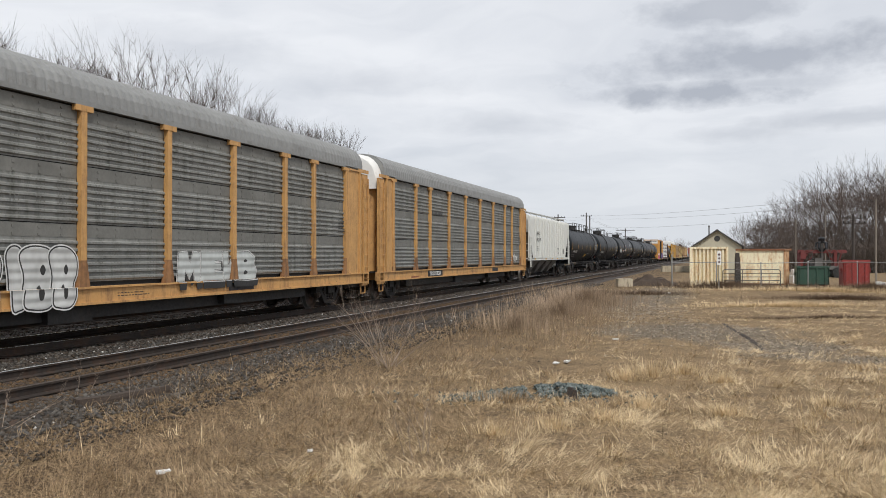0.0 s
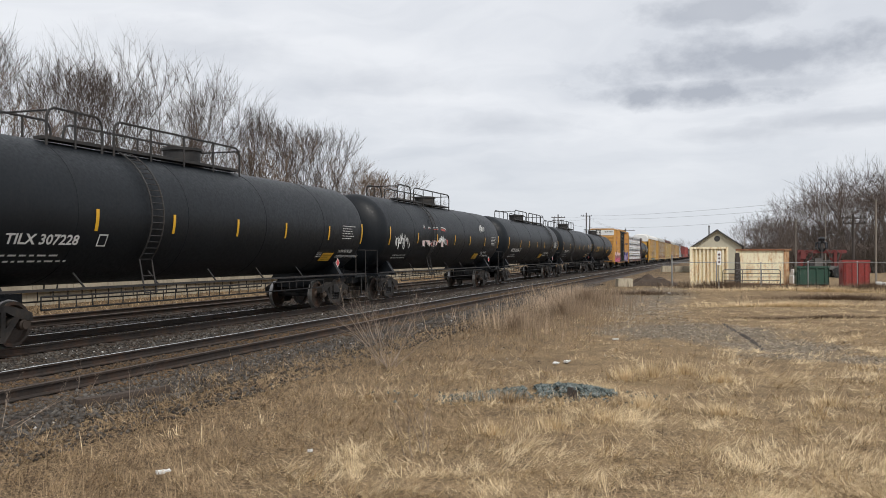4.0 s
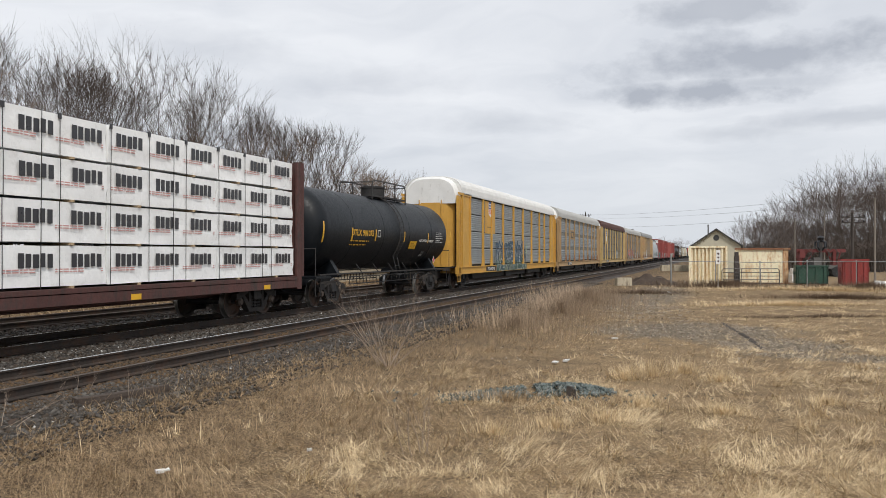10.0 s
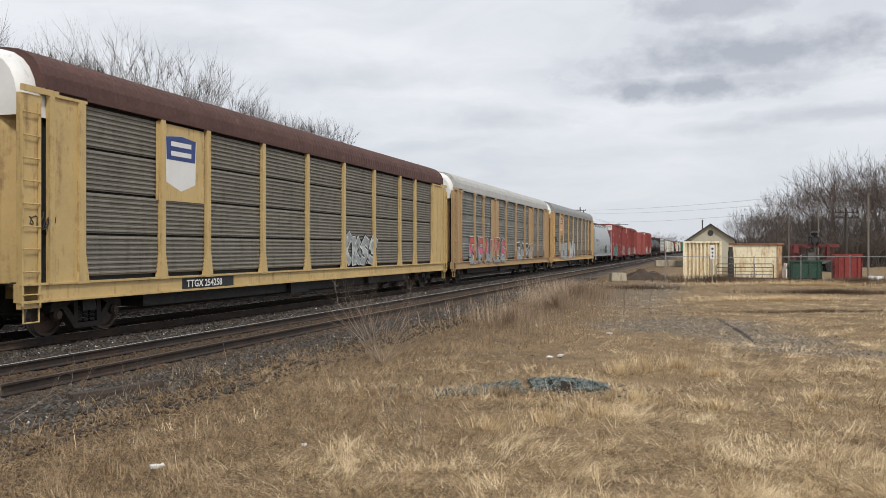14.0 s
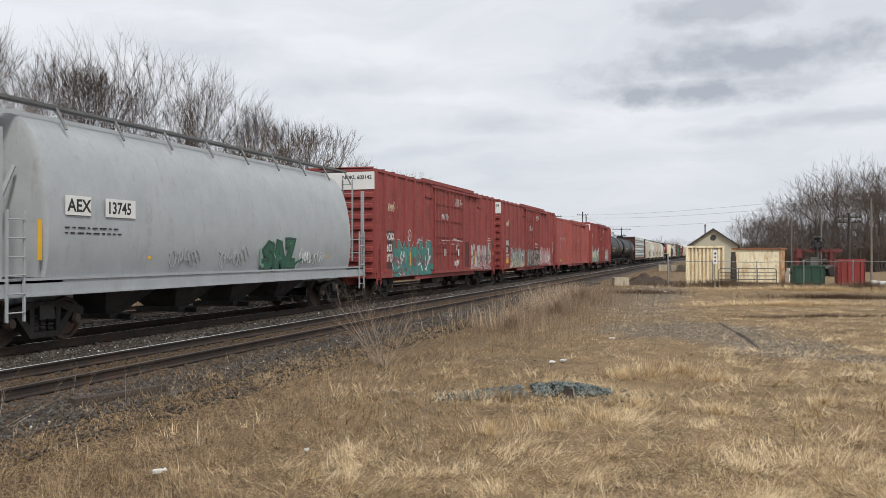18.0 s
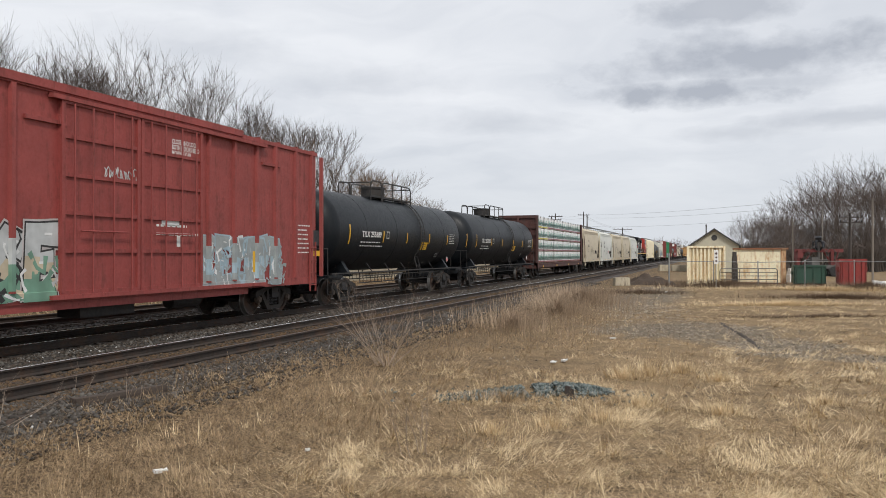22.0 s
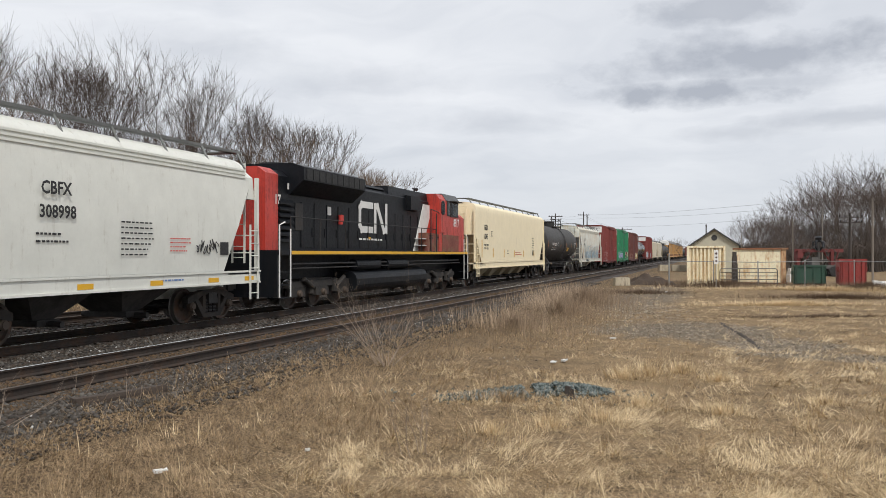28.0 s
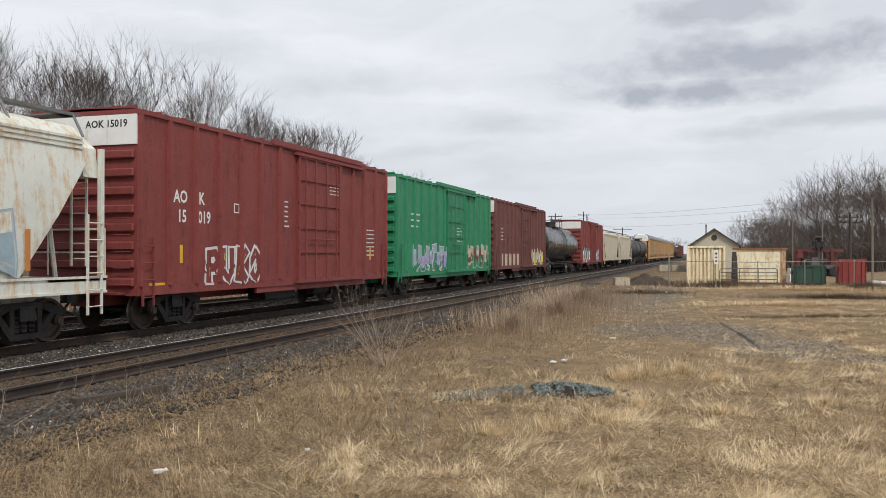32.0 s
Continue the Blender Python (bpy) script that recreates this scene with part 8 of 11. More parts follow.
def stroke(bm, pts, r, x, index, flare=0.0, foot=-9.0):
    """A flat painted band of half-width r along (y, z) points; index(z) picks the paint. Ends flare out."""
    fine = []
    for (y0, z0_), (y1, z1_) in zip(pts, pts[1:]):
        k = max(1, int(math.hypot(y1 - y0, z1_ - z0_) / 0.13))
        fine += [(y0 + (y1 - y0) * i / k, z0_ + (z1_ - z0_) * i / k) for i in range(k)]
    fine.append(pts[-1])
    first, last = Vector(fine[0]) - Vector(fine[1]), Vector(fine[-1]) - Vector(fine[-2])
    fine[0] = tuple(Vector(fine[0]) + first.normalized() * r * 0.8)
    fine[-1] = tuple(Vector(fine[-1]) + last.normalized() * r * 0.8)
    rows = []
    n = len(fine)
    for i, p in enumerate(fine):
        d0 = (Vector(p) - Vector(fine[max(i - 1, 0)])).normalized() if i else (Vector(fine[1]) - Vector(p)).normalized()
        d1 = (Vector(fine[min(i + 1, n - 1)]) - Vector(p)).normalized() if i < n - 1 else d0
        t = (d0 + d1)
        t = t.normalized() if t.length > 0.2 else d0
        k = min(1.6, 1 / max(0.55, t.dot(d0)))
        rr = r * k * (1 + flare * (abs(i / (n - 1) - 0.5) * 2) ** 3)
        m = Vector((-t.y, t.x)) * rr
        rows.append([bm.verts.new((x + 0.00009 * min(i, 40), p[0] + q * m.x, max(foot + 0.002 * (q + 1), p[1] + q * m.y))) for q in (-1, 0, 1)])
    for r0, r1 in zip(rows, rows[1:]):
        for q in (0, 1):
            f = bm.faces.new((r0[q], r0[q + 1], r1[q + 1], r1[q]))
            f.material_index = index(f.calc_center_median().z)


def graffiti(car, off0, off1, z0, z1, glyphs, fills, outline, shine, seed, x=1.504, halo=None, low=None, word="", fat=1.0, busy=4, solid=None, cover=0.74, lines=0, label="spray-painted graffiti lettering"):
    """A sprayed word: for each letter a dark edge within a pale rim, and a body whose paint changes with height."""
    rng = random.Random(seed)
    word = word or "".join(rng.choice("ABDEKMNOPRSUZT") for _ in range(glyphs))
    h, base = z1 - z0, at_car(car, off0)
    w = (off1 - off0) / len(word)
    r = min(0.15 * w, 0.105 * h) * fat
    tones = [fills[0], fills[len(fills) // 2], low or fills[-1], shine]
    def tone(z):
        k = (z - z0) / h + 0.05 * math.sin(z * 40)
        return 2 if k < 0.36 else (1 if k < 0.6 else 0)
    def flat_part(name, bm, mats, text):
        drape(bm, car)
        bmesh.ops.recalc_face_normals(bm, faces=bm.faces)
        me = bpy.data.meshes.new(name)
        bm.to_mesh(me)
        bm.free()
        for m in mats:
            me.materials.append(m)
        return put(name, me, car, label=text)
    for g, ch in enumerate(word):
        lean, squash, lift = rng.uniform(-0.12, 0.16), rng.uniform(0.86, 1.0), rng.uniform(0.0, 0.07)
        cells = []
        for line_ in LETTERS[ch]:
            cells.append([(base + w * (g + 0.16 + 0.68 * u_ + lean * (v_ - 0.5)) + rng.uniform(-0.03, 0.03) * w, z0 + h * (0.1 + lift + (0.8 * squash) * v_ + rng.uniform(-0.03, 0.03))) for u_, v_ in line_])
        xg = x + 0.004 * (g % 6)
        bm = bmesh.new()
        for k, c_ in enumerate(cells):
            stroke(bm, c_, r + 0.075, xg + 0.0004 + 0.00012 * k, lambda z: 0, 0.2, z0)
        for k, c_ in enumerate(cells):
            stroke(bm, c_, r + 0.035, xg + 0.0022 + 0.00033 * k, lambda z: 1, 0.25, z0)
        flat_part("graffiti_edge", bm, [halo or shine, outline], label)
        bm = bmesh.new()
        for k, c_ in enumerate(cells):
            stroke(bm, c_, r, xg + 0.0042 + 0.00033 * k, tone, 0.25, z0)
        for c_ in cells:
            (ya, za), (yb, zb) = c_[0], c_[1]
            t0 = rng.uniform(0.1, 0.4)
            seg = [(ya + (yb - ya) * q + 0.4 * r, za + (zb - za) * q) for q in (t0, t0 + 0.3)]
            stroke(bm, seg, r * 0.13, xg + 0.0072, lambda z: 3)
        # fine lines that follow the letter within its body
        for k in range(lines):
            q_ = (2 * (k + 0.5) / lines - 1) * 0.8 * r
            for c_ in cells:
                shifted = []
                for i, (ya, za) in enumerate(c_):
                    t = (Vector(c_[min(i + 1, len(c_) - 1)]) - Vector(c_[max(i - 1, 0)])).normalized()
                    shifted.append((ya - t.y * q_, za + t.x * q_))
                stroke(bm, shifted, 0.008, xg + 0.0070 + 0.0001 * k, lambda z: 3, 0.0, z0)
        # thin inner lines and arrows that lock the letters together
        for k in range(busy):
            ya, za = base + w * (g + rng.uniform(-0.1, 1.0)), z0 + h * rng.uniform(0.08, 0.75)
            bend = [(ya, za)]
            for _ in range(3):
                ya, za = ya + w * rng.uniform(-0.25, 0.4), min(z1, max(z0 + 0.06, za + h * rng.uniform(-0.22, 0.28)))
                bend.append((ya, za))
            m_ = rng.choice((0, 1, 2, 2, 3, 4))
            stroke(bm, bend, rng.uniform(0.012, 0.04), xg + 0.0075 + 0.00015 * k, lambda z: m_, 0.6, z0)
        flat_part("graffiti_letter", bm, tones + [outline], label)
    if solid is not None:
        # sprayed ground behind the word, ragged along its top
        bm = bmesh.new()
        n = int((off1 - off0) * 6)
        row = []
        for i in range(n + 1):
            k = cover + 0.2 * math.sin(i * 0.9 + seed) * math.sin(i * 0.37 + seed * 2) + rng.uniform(-0.1, 0.1)
            row.append([bm.verts.new((x, base + (off1 - off0) * i / n, z)) for z in (z0, z0 + h * k)])
        for p_, q_ in zip(row, row[1:]):
            bm.faces.new((p_[0], q_[0], q_[1], p_[1]))
        flat_part("graffiti_ground", bm, [solid], "sprayed ground behind the lettering")
    # paint carried round the side posts and belts that the word runs over
    for y in POSTS.get(car.name, ()):
        if base < y < base + off1 - off0:
            sleeve = bmesh.new()
            outline_ = ((1.5, y - 0.079), (1.588, y - 0.053), (1.588, y + 0.053), (1.5, y + 0.079))
            ks = [0.16, 0.3 + rng.uniform(-0.05, 0.05), 0.55 + rng.uniform(-0.08, 0.08), 0.84 + rng.uniform(-0.08, 0.05)]
            rows = [[sleeve.verts.new((px_, py_, z0 + h * k)) for px_, py_ in outline_] for k in ks]
            pick = [rng.randrange(5) for _ in range(3)]
            for i in range(3):
                for q_ in range(3):
                    f = sleeve.faces.new((rows[i][q_], rows[i][q_ + 1], rows[i + 1][q_ + 1], rows[i + 1][q_]))
                    f.material_index = pick[i] if pick[i] < 3 else 2 - i
            flat_part("graffiti_post", sleeve, tones, "paint carried over a side post")
    for zb in BELTS.get(car.name, ()):
        if z0 < zb < z0 + 0.8 * h:
            k = 0
            while 0.7 * k < off1 - off0 - 0.5:
                bm = bmesh.new()
                box(bm, 1.5, 1.5535, base + 0.7 * k, base + 0.7 * k + 0.7, zb - 0.0435, zb + 0.0435)
                part("graffiti_belt", bm, tones[(tone(zb) + (k % 3 == 1)) % 3] if k % 4 else outline, car, "paint carried over a side belt")
                k += 1


def scrawl(car, off, z, size, x, material, seed, strokes=3, label="thin sprayed scrawl"):
    """A loose one-line tag."""
    rng = random.Random(seed)
    bm = bmesh.new()
    y = at_car(car, off)
    for s in range(strokes * 2):
        cy, cz = y + s * size * 0.3, z + rng.uniform(-0.15, 0.15) * size
        pts = []
        hh = size * rng.uniform(0.35, 0.6)
        for i in range(9):
            t = i / 8
            pts.append((x, cy + size * (0.26 * t + 0.12 * math.sin(t * 9 + s)), cz + hh * (0.5 * math.cos(t * 8 + rng.uniform(0, 0.5)) + rng.uniform(-0.15, 0.15))))
        pipe(bm, pts, 0.012, 4)
    return part("scrawl", bm, material, car, label)


S_WHITE, S_SILVER, S_BLACK = spray("white", (0.68, 0.69, 0.68)), spray("silver", (0.48, 0.50, 0.50)), spray("black", (0.03, 0.03, 0.03))
S_PINK, S_ROSE, S_BLUE, S_PURPLE = spray("pink", (0.62, 0.13, 0.22)), spray("rose_white", (0.72, 0.52, 0.50)), spray("blue", (0.10, 0.22, 0.42)), spray("purple", (0.19, 0.13, 0.36))
S_LILAC, S_YELLOW, S_TEAL, S_GREEN = spray("lilac", (0.36, 0.31, 0.55)), spray("yellow", (0.62, 0.55, 0.10)), spray("teal", (0.10, 0.34, 0.33)), spray("green", (0.16, 0.30, 0.22))
S_INDIGO, S_LIME = spray("indigo", (0.06, 0.06, 0.20)), spray("pale_lime", (0.60, 0.66, 0.22))
S_GREY_GREEN = spray("grey_green", (0.16, 0.21, 0.17))
S_TEAL_DEEP = spray("deep_teal", (0.05, 0.2, 0.19))
S_GREEN_DARK = spray("dark_green", (0.02, 0.10, 0.06))
S_RED, S_GREY, S_PALE_BLUE, S_TAN = spray("red", (0.50, 0.10, 0.08)), spray("grey", (0.30, 0.33, 0.33)), spray("pale_blue", (0.33, 0.44, 0.50)), spray("tan", (0.52, 0.44, 0.32))

# leading autoracks
T = train
R_SILVER = spray("silver_on_ribs", (0.52, 0.53, 0.52), 0.19)
R_PALE = spray("grey_white_on_ribs", (0.50, 0.53, 0.52), 0.19)
bubbles(T["a1"], ((9.6, 10.5), (10.35, 11.25), (11.42, 11.86), (11.76, 12.66), (12.5, 13.2)), "UPIPP", 0.82, 1.97, R_SILVER, S_BLACK, S_WHITE, 1.5, "white bubble letters with black edges", 0.03)
bubbles(T["a1"], ((16.72, 17.7), (17.72, 18.75), (18.72, 19.5), (19.3, 20.4)), "MEWR", 1.16, 1.9, R_PALE, S_BLACK, S_WHITE, 1.5, "faded grey-white block letters", 0.012, shade=0.2)
scrawl(T["a2"], 24.0, 1.55, 0.7, 1.5, S_WHITE, 3, 4)
for k in ("a1", "a2"):
    patch(T[k], "sill_mark", 19.0, 0.86, 1.3, 0.2, 1.532, BLACK_MARK, "dark painted owner mark")
    small_print(T[k], 14.5, 0.9, 1.2, 0.12, 2, 1.532, BLACK_MARK, 4)
    small_print(T[k], 26.0, 2.6, 0.6, 0.45, 5, 1.535, BLACK_MARK, 5)
    patch(T[k], "sill_rust", 5.0, 0.82, 1.0, 0.08, 1.532, RUST_RED)

# white hopper
h = T["h1"]
stencil(h, "MW CX", 3.3, 3.28, 0.26, 1.57, BLACK_MARK, 0.95)
stencil(h, "46 24 90", 3.3, 2.82, 0.26, 1.57, BLACK_MARK, 1.1)
small_print(h, 3.4, 2.1, 1.0, 0.42, 3, 1.52, BLACK_MARK, 6)
small_print(h, 12.0, 1.9, 0.8, 0.5, 5, 1.52, BLACK_MARK, 7)
patch(h, "placard", 14.6, 1.9, 0.34, 0.42, 1.52, BLACK_MARK, "black data plate")
for o in (2.4, 6.6, 9.2, 11.6, 13.6):
    patch(h, "reflective_strip", o, 1.42, 0.5, 0.14, 1.565, YELLOW_TAPE)

# tank cars
DIAMOND = plain("red_white_placard", (0.6, 0.06, 0.06), 0.4)


def tank_marks(car, text, mark, r, zc, x_yellow, lines, seed, italic=False):
    L = LENGTHS[car.name]
    x = r + 0.006
    def laid(ob, z):
        """Roll a mark, made at the height of the axis, round the shell to height z."""
        roll = Matrix.Rotation(-math.asin(max(-0.95, min(0.95, (z - zc) / r))), 4, "Y")
        ob.matrix_basis = Matrix.Translation((0, 0, zc)) @ roll @ Matrix.Translation((0, 0, -zc)) @ ob.matrix_basis
    zt = zc - 0.6 if r > 1.55 else zc - 0.1
    start = 2.64 if r > 1.55 else 3.35
    if text:
        laid(stencil(car, text, start, zc - 0.11, 0.22, x, mark, 1.2), zt)
        end = start + 0.2 * len(text) + 0.3
        laid(patch(car, "plate", end, zc - 0.14, 0.28, 0.28, x, WHITE_MARK, thick=0.003), zt)
        laid(patch(car, "plate_field", end + 0.03, zc - 0.11, 0.22, 0.22, x + 0.0035, TANK_BLACK, thick=0.003), zt)
    laid(small_print(car, start - 0.05, zc - 0.15, 2.3, 0.3, 2, x, mark, seed), zt - 0.38)
    zy = zc - 0.98 if r > 1.55 else zc - 0.5
    laid(patch(car, "yellow_panel", L * x_yellow, zc - 0.17, 0.82, 0.34, x, YELLOW_TAPE, "yellow warning panel", thick=0.012), zy)
    laid(small_print(car, L * x_yellow + 0.08, zc - 0.13, 0.66, 0.26, 3, x + 0.0125, BLACK_MARK, seed + 1), zy)
    for i, line_ in enumerate(lines):
        laid(stencil(car, line_, L * x_yellow + 1.15, zc - 0.05, 0.11, x, WHITE_MARK, 1.0), zy + 0.2 - i * 0.18)
    laid(small_print(car, L - 3.0, zc - 0.26, 1.1, 0.52, 6, x, WHITE_MARK, seed + 2), zc - 0.12)
    laid(patch(car, "data_plate", L - 4.6, zc - 0.15, 0.5, 0.3, x, STEEL_DARK, thick=0.012), zc - 0.9)
    laid(small_print(car, L - 4.55, zc - 0.11, 0.4, 0.22, 3, x + 0.0125, WHITE_MARK, seed + 3), zc - 0.9)
    # hazard diamonds on the side below the belt and on a bracket at the end
    for o, z in ((L - 3.2, 1.55),):
        bm = bmesh.new()
        y = at_car(car, o)
        polygon(bm, [(y - 0.17, z), (y, z - 0.17), (y + 0.17, z), (y, z + 0.17)], 1.455)
        p_ = part("placard", bm, WHITE_MARK, car, "white diamond hazard placard")
        bm = bmesh.new()
        polygon(bm, [(y - 0.13, z), (y, z - 0.13), (y + 0.13, z), (y, z + 0.13)], 1.459)
        part("placard_face", bm, DIAMOND if car is not T["t9"] else WHITE_MARK, p_)


gas = ("NON-ODORIZED", "LIQUEFIED PETROLEUM GAS")
tank_marks(T["t1"], "SHQX 51276", WHITE_MARK, 1.56, 2.74, 0.535, ("NON-ODORIZED",), 11)
tank_marks(T["t2"], "TILX 307228", WHITE_MARK, 1.56, 2.74, 0.8, gas, 21)
tank_marks(T["t3"], "", WHITE_MARK, 1.56, 2.74, 0.72, gas, 31)
tank_marks(T["t4"], "MTZX 330536", WHITE_MARK, 1.56, 2.74, 0.62, ("LIQUEFIED PETROLEUM GAS", "NON-ODORIZED"), 41)
tank_marks(T["t5"], "TILX 307193", WHITE_MARK, 1.56, 2.74, 0.78, gas, 51)
tank_marks(T["t6"], "UTLX 671285", YELLOW_TAPE, 1.48, 2.72, 0.66, (), 61)
tank_marks(T["t7"], "UTLX 901075", YELLOW_TAPE, 1.5, 2.72, 0.6, ("ACRYLONITRILE, STABILIZED",), 71)
tank_marks(T["t8"], "TILX 255689", WHITE_MARK, 1.52, 2.68, 0.59, (), 81)
tank_marks(T["t9"], "TILX 255595", WHITE_MARK, 1.52, 2.68, 0.59, (), 91)
tank_marks(T["t10"], "NATX 252033", WHITE_MARK, 1.5, 2.72, 0.62, (), 101)
for i, (o, z, s) in enumerate(((15.2, 3.3, 0.55), (2.2, 2.4, 0.9), (8.0, 2.5, 0.6))):
    scrawl(T["t3"], o, z, s, 1.55, S_WHITE, 40 + i, 3)
graffiti(T["t3"], 5.6, 9.4, 2.2, 3.1, 3, [S_RED, S_ROSE], S_BLACK, S_WHITE, 44, 1.53)

S_TEAL_DULL, S_PLUM = spray("dull_teal", (0.055, 0.23, 0.20)), spray("plum_grey", (0.17, 0.10, 0.11))
# buff boxcar
b = T["tbox"]
S_DUSK = spray("dusky_pink", (0.36, 0.15, 0.17))
S_MAROON, S_ORANGE = spray("maroon", (0.055, 0.01, 0.02)), spray("orange", (0.62, 0.22, 0.05))
PIECE = (
    (S_MAROON, ((1.3, 0.87), (1.3, 2.51), (1.4, 2.14), (2.9, 2.14), (2.9, 2.43), (3.1, 2.26), (4.0, 2.22), (4.1, 2.81), (4.9, 2.46), (5.0, 2.72), (5.8, 2.46), (5.9, 2.86), (6.2, 2.44), (6.7, 2.25), (6.9, 2.56), (7.5, 2.33), (7.7, 1.77), (7.7, 0.87), (3.4, 0.87))),
    (S_ROSE, ((1.3, 2.11), (1.7, 2.06), (3.0, 2.09), (3.0, 1.76), (1.4, 1.76))),
    (S_ROSE, ((3.2, 1.76), (3.5, 2.04), (3.8, 2.13), (4.6, 1.89), (4.3, 1.76))),
    (S_ROSE, ((4.1, 2.59), (4.6, 2.39), (4.7, 1.89), (4.4, 1.92), (4.2, 2.2))),
    (S_ROSE, ((4.9, 2.37), (5.7, 2.37), (5.9, 2.5), (6.3, 1.97), (6.3, 1.76), (5.2, 1.76))),
    (S_ROSE, ((6.9, 2.39), (7.3, 2.29), (6.9, 2.15))),
    (S_ROSE, ((6.7, 1.76), (6.9, 2.01), (7.3, 2.09), (7.6, 1.76))),
    (S_DUSK, ((1.4, 1.02), (1.4, 1.34), (2.3, 1.63), (3.0, 1.73), (4.2, 1.73), (3.6, 1.47), (3.0, 1.19), (4.7, 1.08), (4.8, 1.52), (5.0, 1.72), (7.5, 1.72), (7.6, 0.89))),
    (S_PINK, ((1.3, 0.87), (1.4, 1.23), (2.3, 1.29), (3.6, 1.2), (4.8, 1.3), (5.4, 1.19), (7.5, 1.35), (7.6, 0.89), (5.0, 0.87), (3.5, 0.87))),
)
for k, (m_, corners) in enumerate(PIECE):
    bm = bmesh.new()
    vs = [bm.verts.new((1.504 + 0.0025 * k, at_car(b, o), z_)) for o, z_ in corners]
    bmesh.ops.triangle_fill(bm, edges=[bm.edges.new((vs[i], vs[(i + 1) % len(vs)])) for i in range(len(vs))], use_beauty=True)
    drape(bm, b)
    bmesh.ops.recalc_face_normals(bm, faces=bm.faces)
    part("graffiti_letter", bm, m_, b, "pale pink sprayed letters with maroon edges")
for k in range(12):
    bm = bmesh.new()
    box(bm, 1.5, 1.5535, at_car(b, 1.3 + 0.52 * k), at_car(b, 1.82 + 0.52 * k), 1.7065, 1.7935)
    part("graffiti_belt", bm, S_ROSE if k % 4 else S_MAROON, b, "paint carried over a side belt")
rng = random.Random(8)
for k in range(16):
    o, z_ = 1.2 + 0.4 * k, 0.95 + 0.5 * rng.random()
    bm = bmesh.new()
    path = [(at_car(b, o), z_)]
    for _ in range(3):
        o, z_ = o + rng.uniform(-0.15, 0.3), min(1.72, max(0.95, z_ + rng.uniform(-0.3, 0.4)))
        path.append((at_car(b, o), z_))
    stroke(bm, path, rng.uniform(0.018, 0.045), 1.53 + 0.0008 * k, lambda z: 0, 0.5, 0.88)
    drape(bm, b)
    part("graffiti_line", bm, (S_MAROON, S_MAROON, S_ROSE, S_PLUM)[k % 4], b, "sprayed inner line")
for y in POSTS[b.name]:
    if at_car(b, 0.9) < y < at_car(b, 7.55):
        tops = (1.09, 1.42, 1.72, 1.79, 2.05 + rng.uniform(0, 0.15))
        for z_, z1_, m_ in zip(tops, tops[1:], (S_PINK, S_DUSK, S_MAROON, S_ROSE)):
            bm = bmesh.new()
            sweep(bm, [(1.5, y - 0.079), (1.588, y - 0.053), (1.588, y + 0.053), (1.5, y + 0.079)], z_, z1_)
            for v_ in bm.verts:
                v_.co = (v_.co.x, v_.co.z, v_.co.y)
            bmesh.ops.recalc_face_normals(bm, faces=bm.faces)
            part("graffiti_post", bm, m_, b, "paint carried over a side post")
for k, (o, z_, w_, h_) in enumerate(((0.75, 0.85, 0.5, 0.35), (0.75, 1.5, 0.35, 0.7), (1.2, 1.9, 0.4, 0.4), (4.7, 2.35, 0.5, 0.35), (6.4, 2.25, 0.45, 0.4), (7.55, 1.0, 0.25, 1.1))):
    bm = bmesh.new()
    y = at_car(b, o)
    polygon(bm, [(y, z_ + h_ * 0.2), (y + w_ * 0.5, z_), (y + w_, z_ + h_ * 0.3), (y + w_ * 0.85, z_ + h_), (y + w_ * 0.3, z_ + h_ * 0.85)], 1.5022)
    part("graffiti_cloud", bm, S_BLUE if k % 2 else S_PALE_BLUE, b, "blue sprayed cloud")
graffiti(b, 12.5, 18.2, 0.87, 2.45, 6, [S_INDIGO, S_PURPLE, S_LILAC], S_LIME, S_ORANGE, 9, halo=S_INDIGO, word="KDOESPR", fat=1.3, busy=8, solid=S_LILAC)
for k in range(9):
    bm = bmesh.new()
    y, z_ = at_car(b, 12.9 + k * 0.6), 0.95 + 0.35 * (k * 7 % 4) * 0.9
    polygon(bm, [(y, z_), (y + 0.12, z_ - 0.03), (y + 0.3, z_ + 0.3), (y + 0.16, z_ + 0.38)], 1.5195)
    part("graffiti_flash", bm, (S_YELLOW, S_ORANGE, S_RED)[k % 3], b, "bright sprayed flash")
INK = spray("faded_ink", (0.05, 0.045, 0.04))
for k, (txt, o, z_) in enumerate((("next", 1.45, 3.84), ("load", 1.45, 3.6), ("any", 3.9, 3.82), ("road", 3.9, 3.58))):
    stencil(b, txt, o, z_, 0.24, 1.506, INK, 0.8)
y = at_car(b, 2.95)
for k, (m_, q_) in enumerate(((spray("emblem_red", (0.62, 0.08, 0.05)), 1), (spray("faded_blue", (0.03, 0.09, 0.36)), -1))):
    bm = bmesh.new()
    polygon(bm, [(y - 0.62, 3.75 - 0.42 * q_), (y - 0.30, 3.75 - 0.58 * q_), (y + 0.62, 3.75 + 0.42 * q_), (y + 0.30, 3.75 + 0.58 * q_)], 1.504 + 0.003 * k)
    part("owner_mark", bm, m_, b, "red and blue crossed owner mark")
for txt, o, z_ in (("TB", 1.42, 2.56), ("OX", 2.3, 2.56), ("63", 1.42, 2.22), ("80", 2.3, 2.22), ("27", 3.35, 2.22)):
    stencil(b, txt, o, z_, 0.3, 1.506, INK, 1.0)
stencil(b, "RAILCAR POOLING EXPERTS", 13.3, 3.25, 0.27, 1.5895, INK, 0.98)
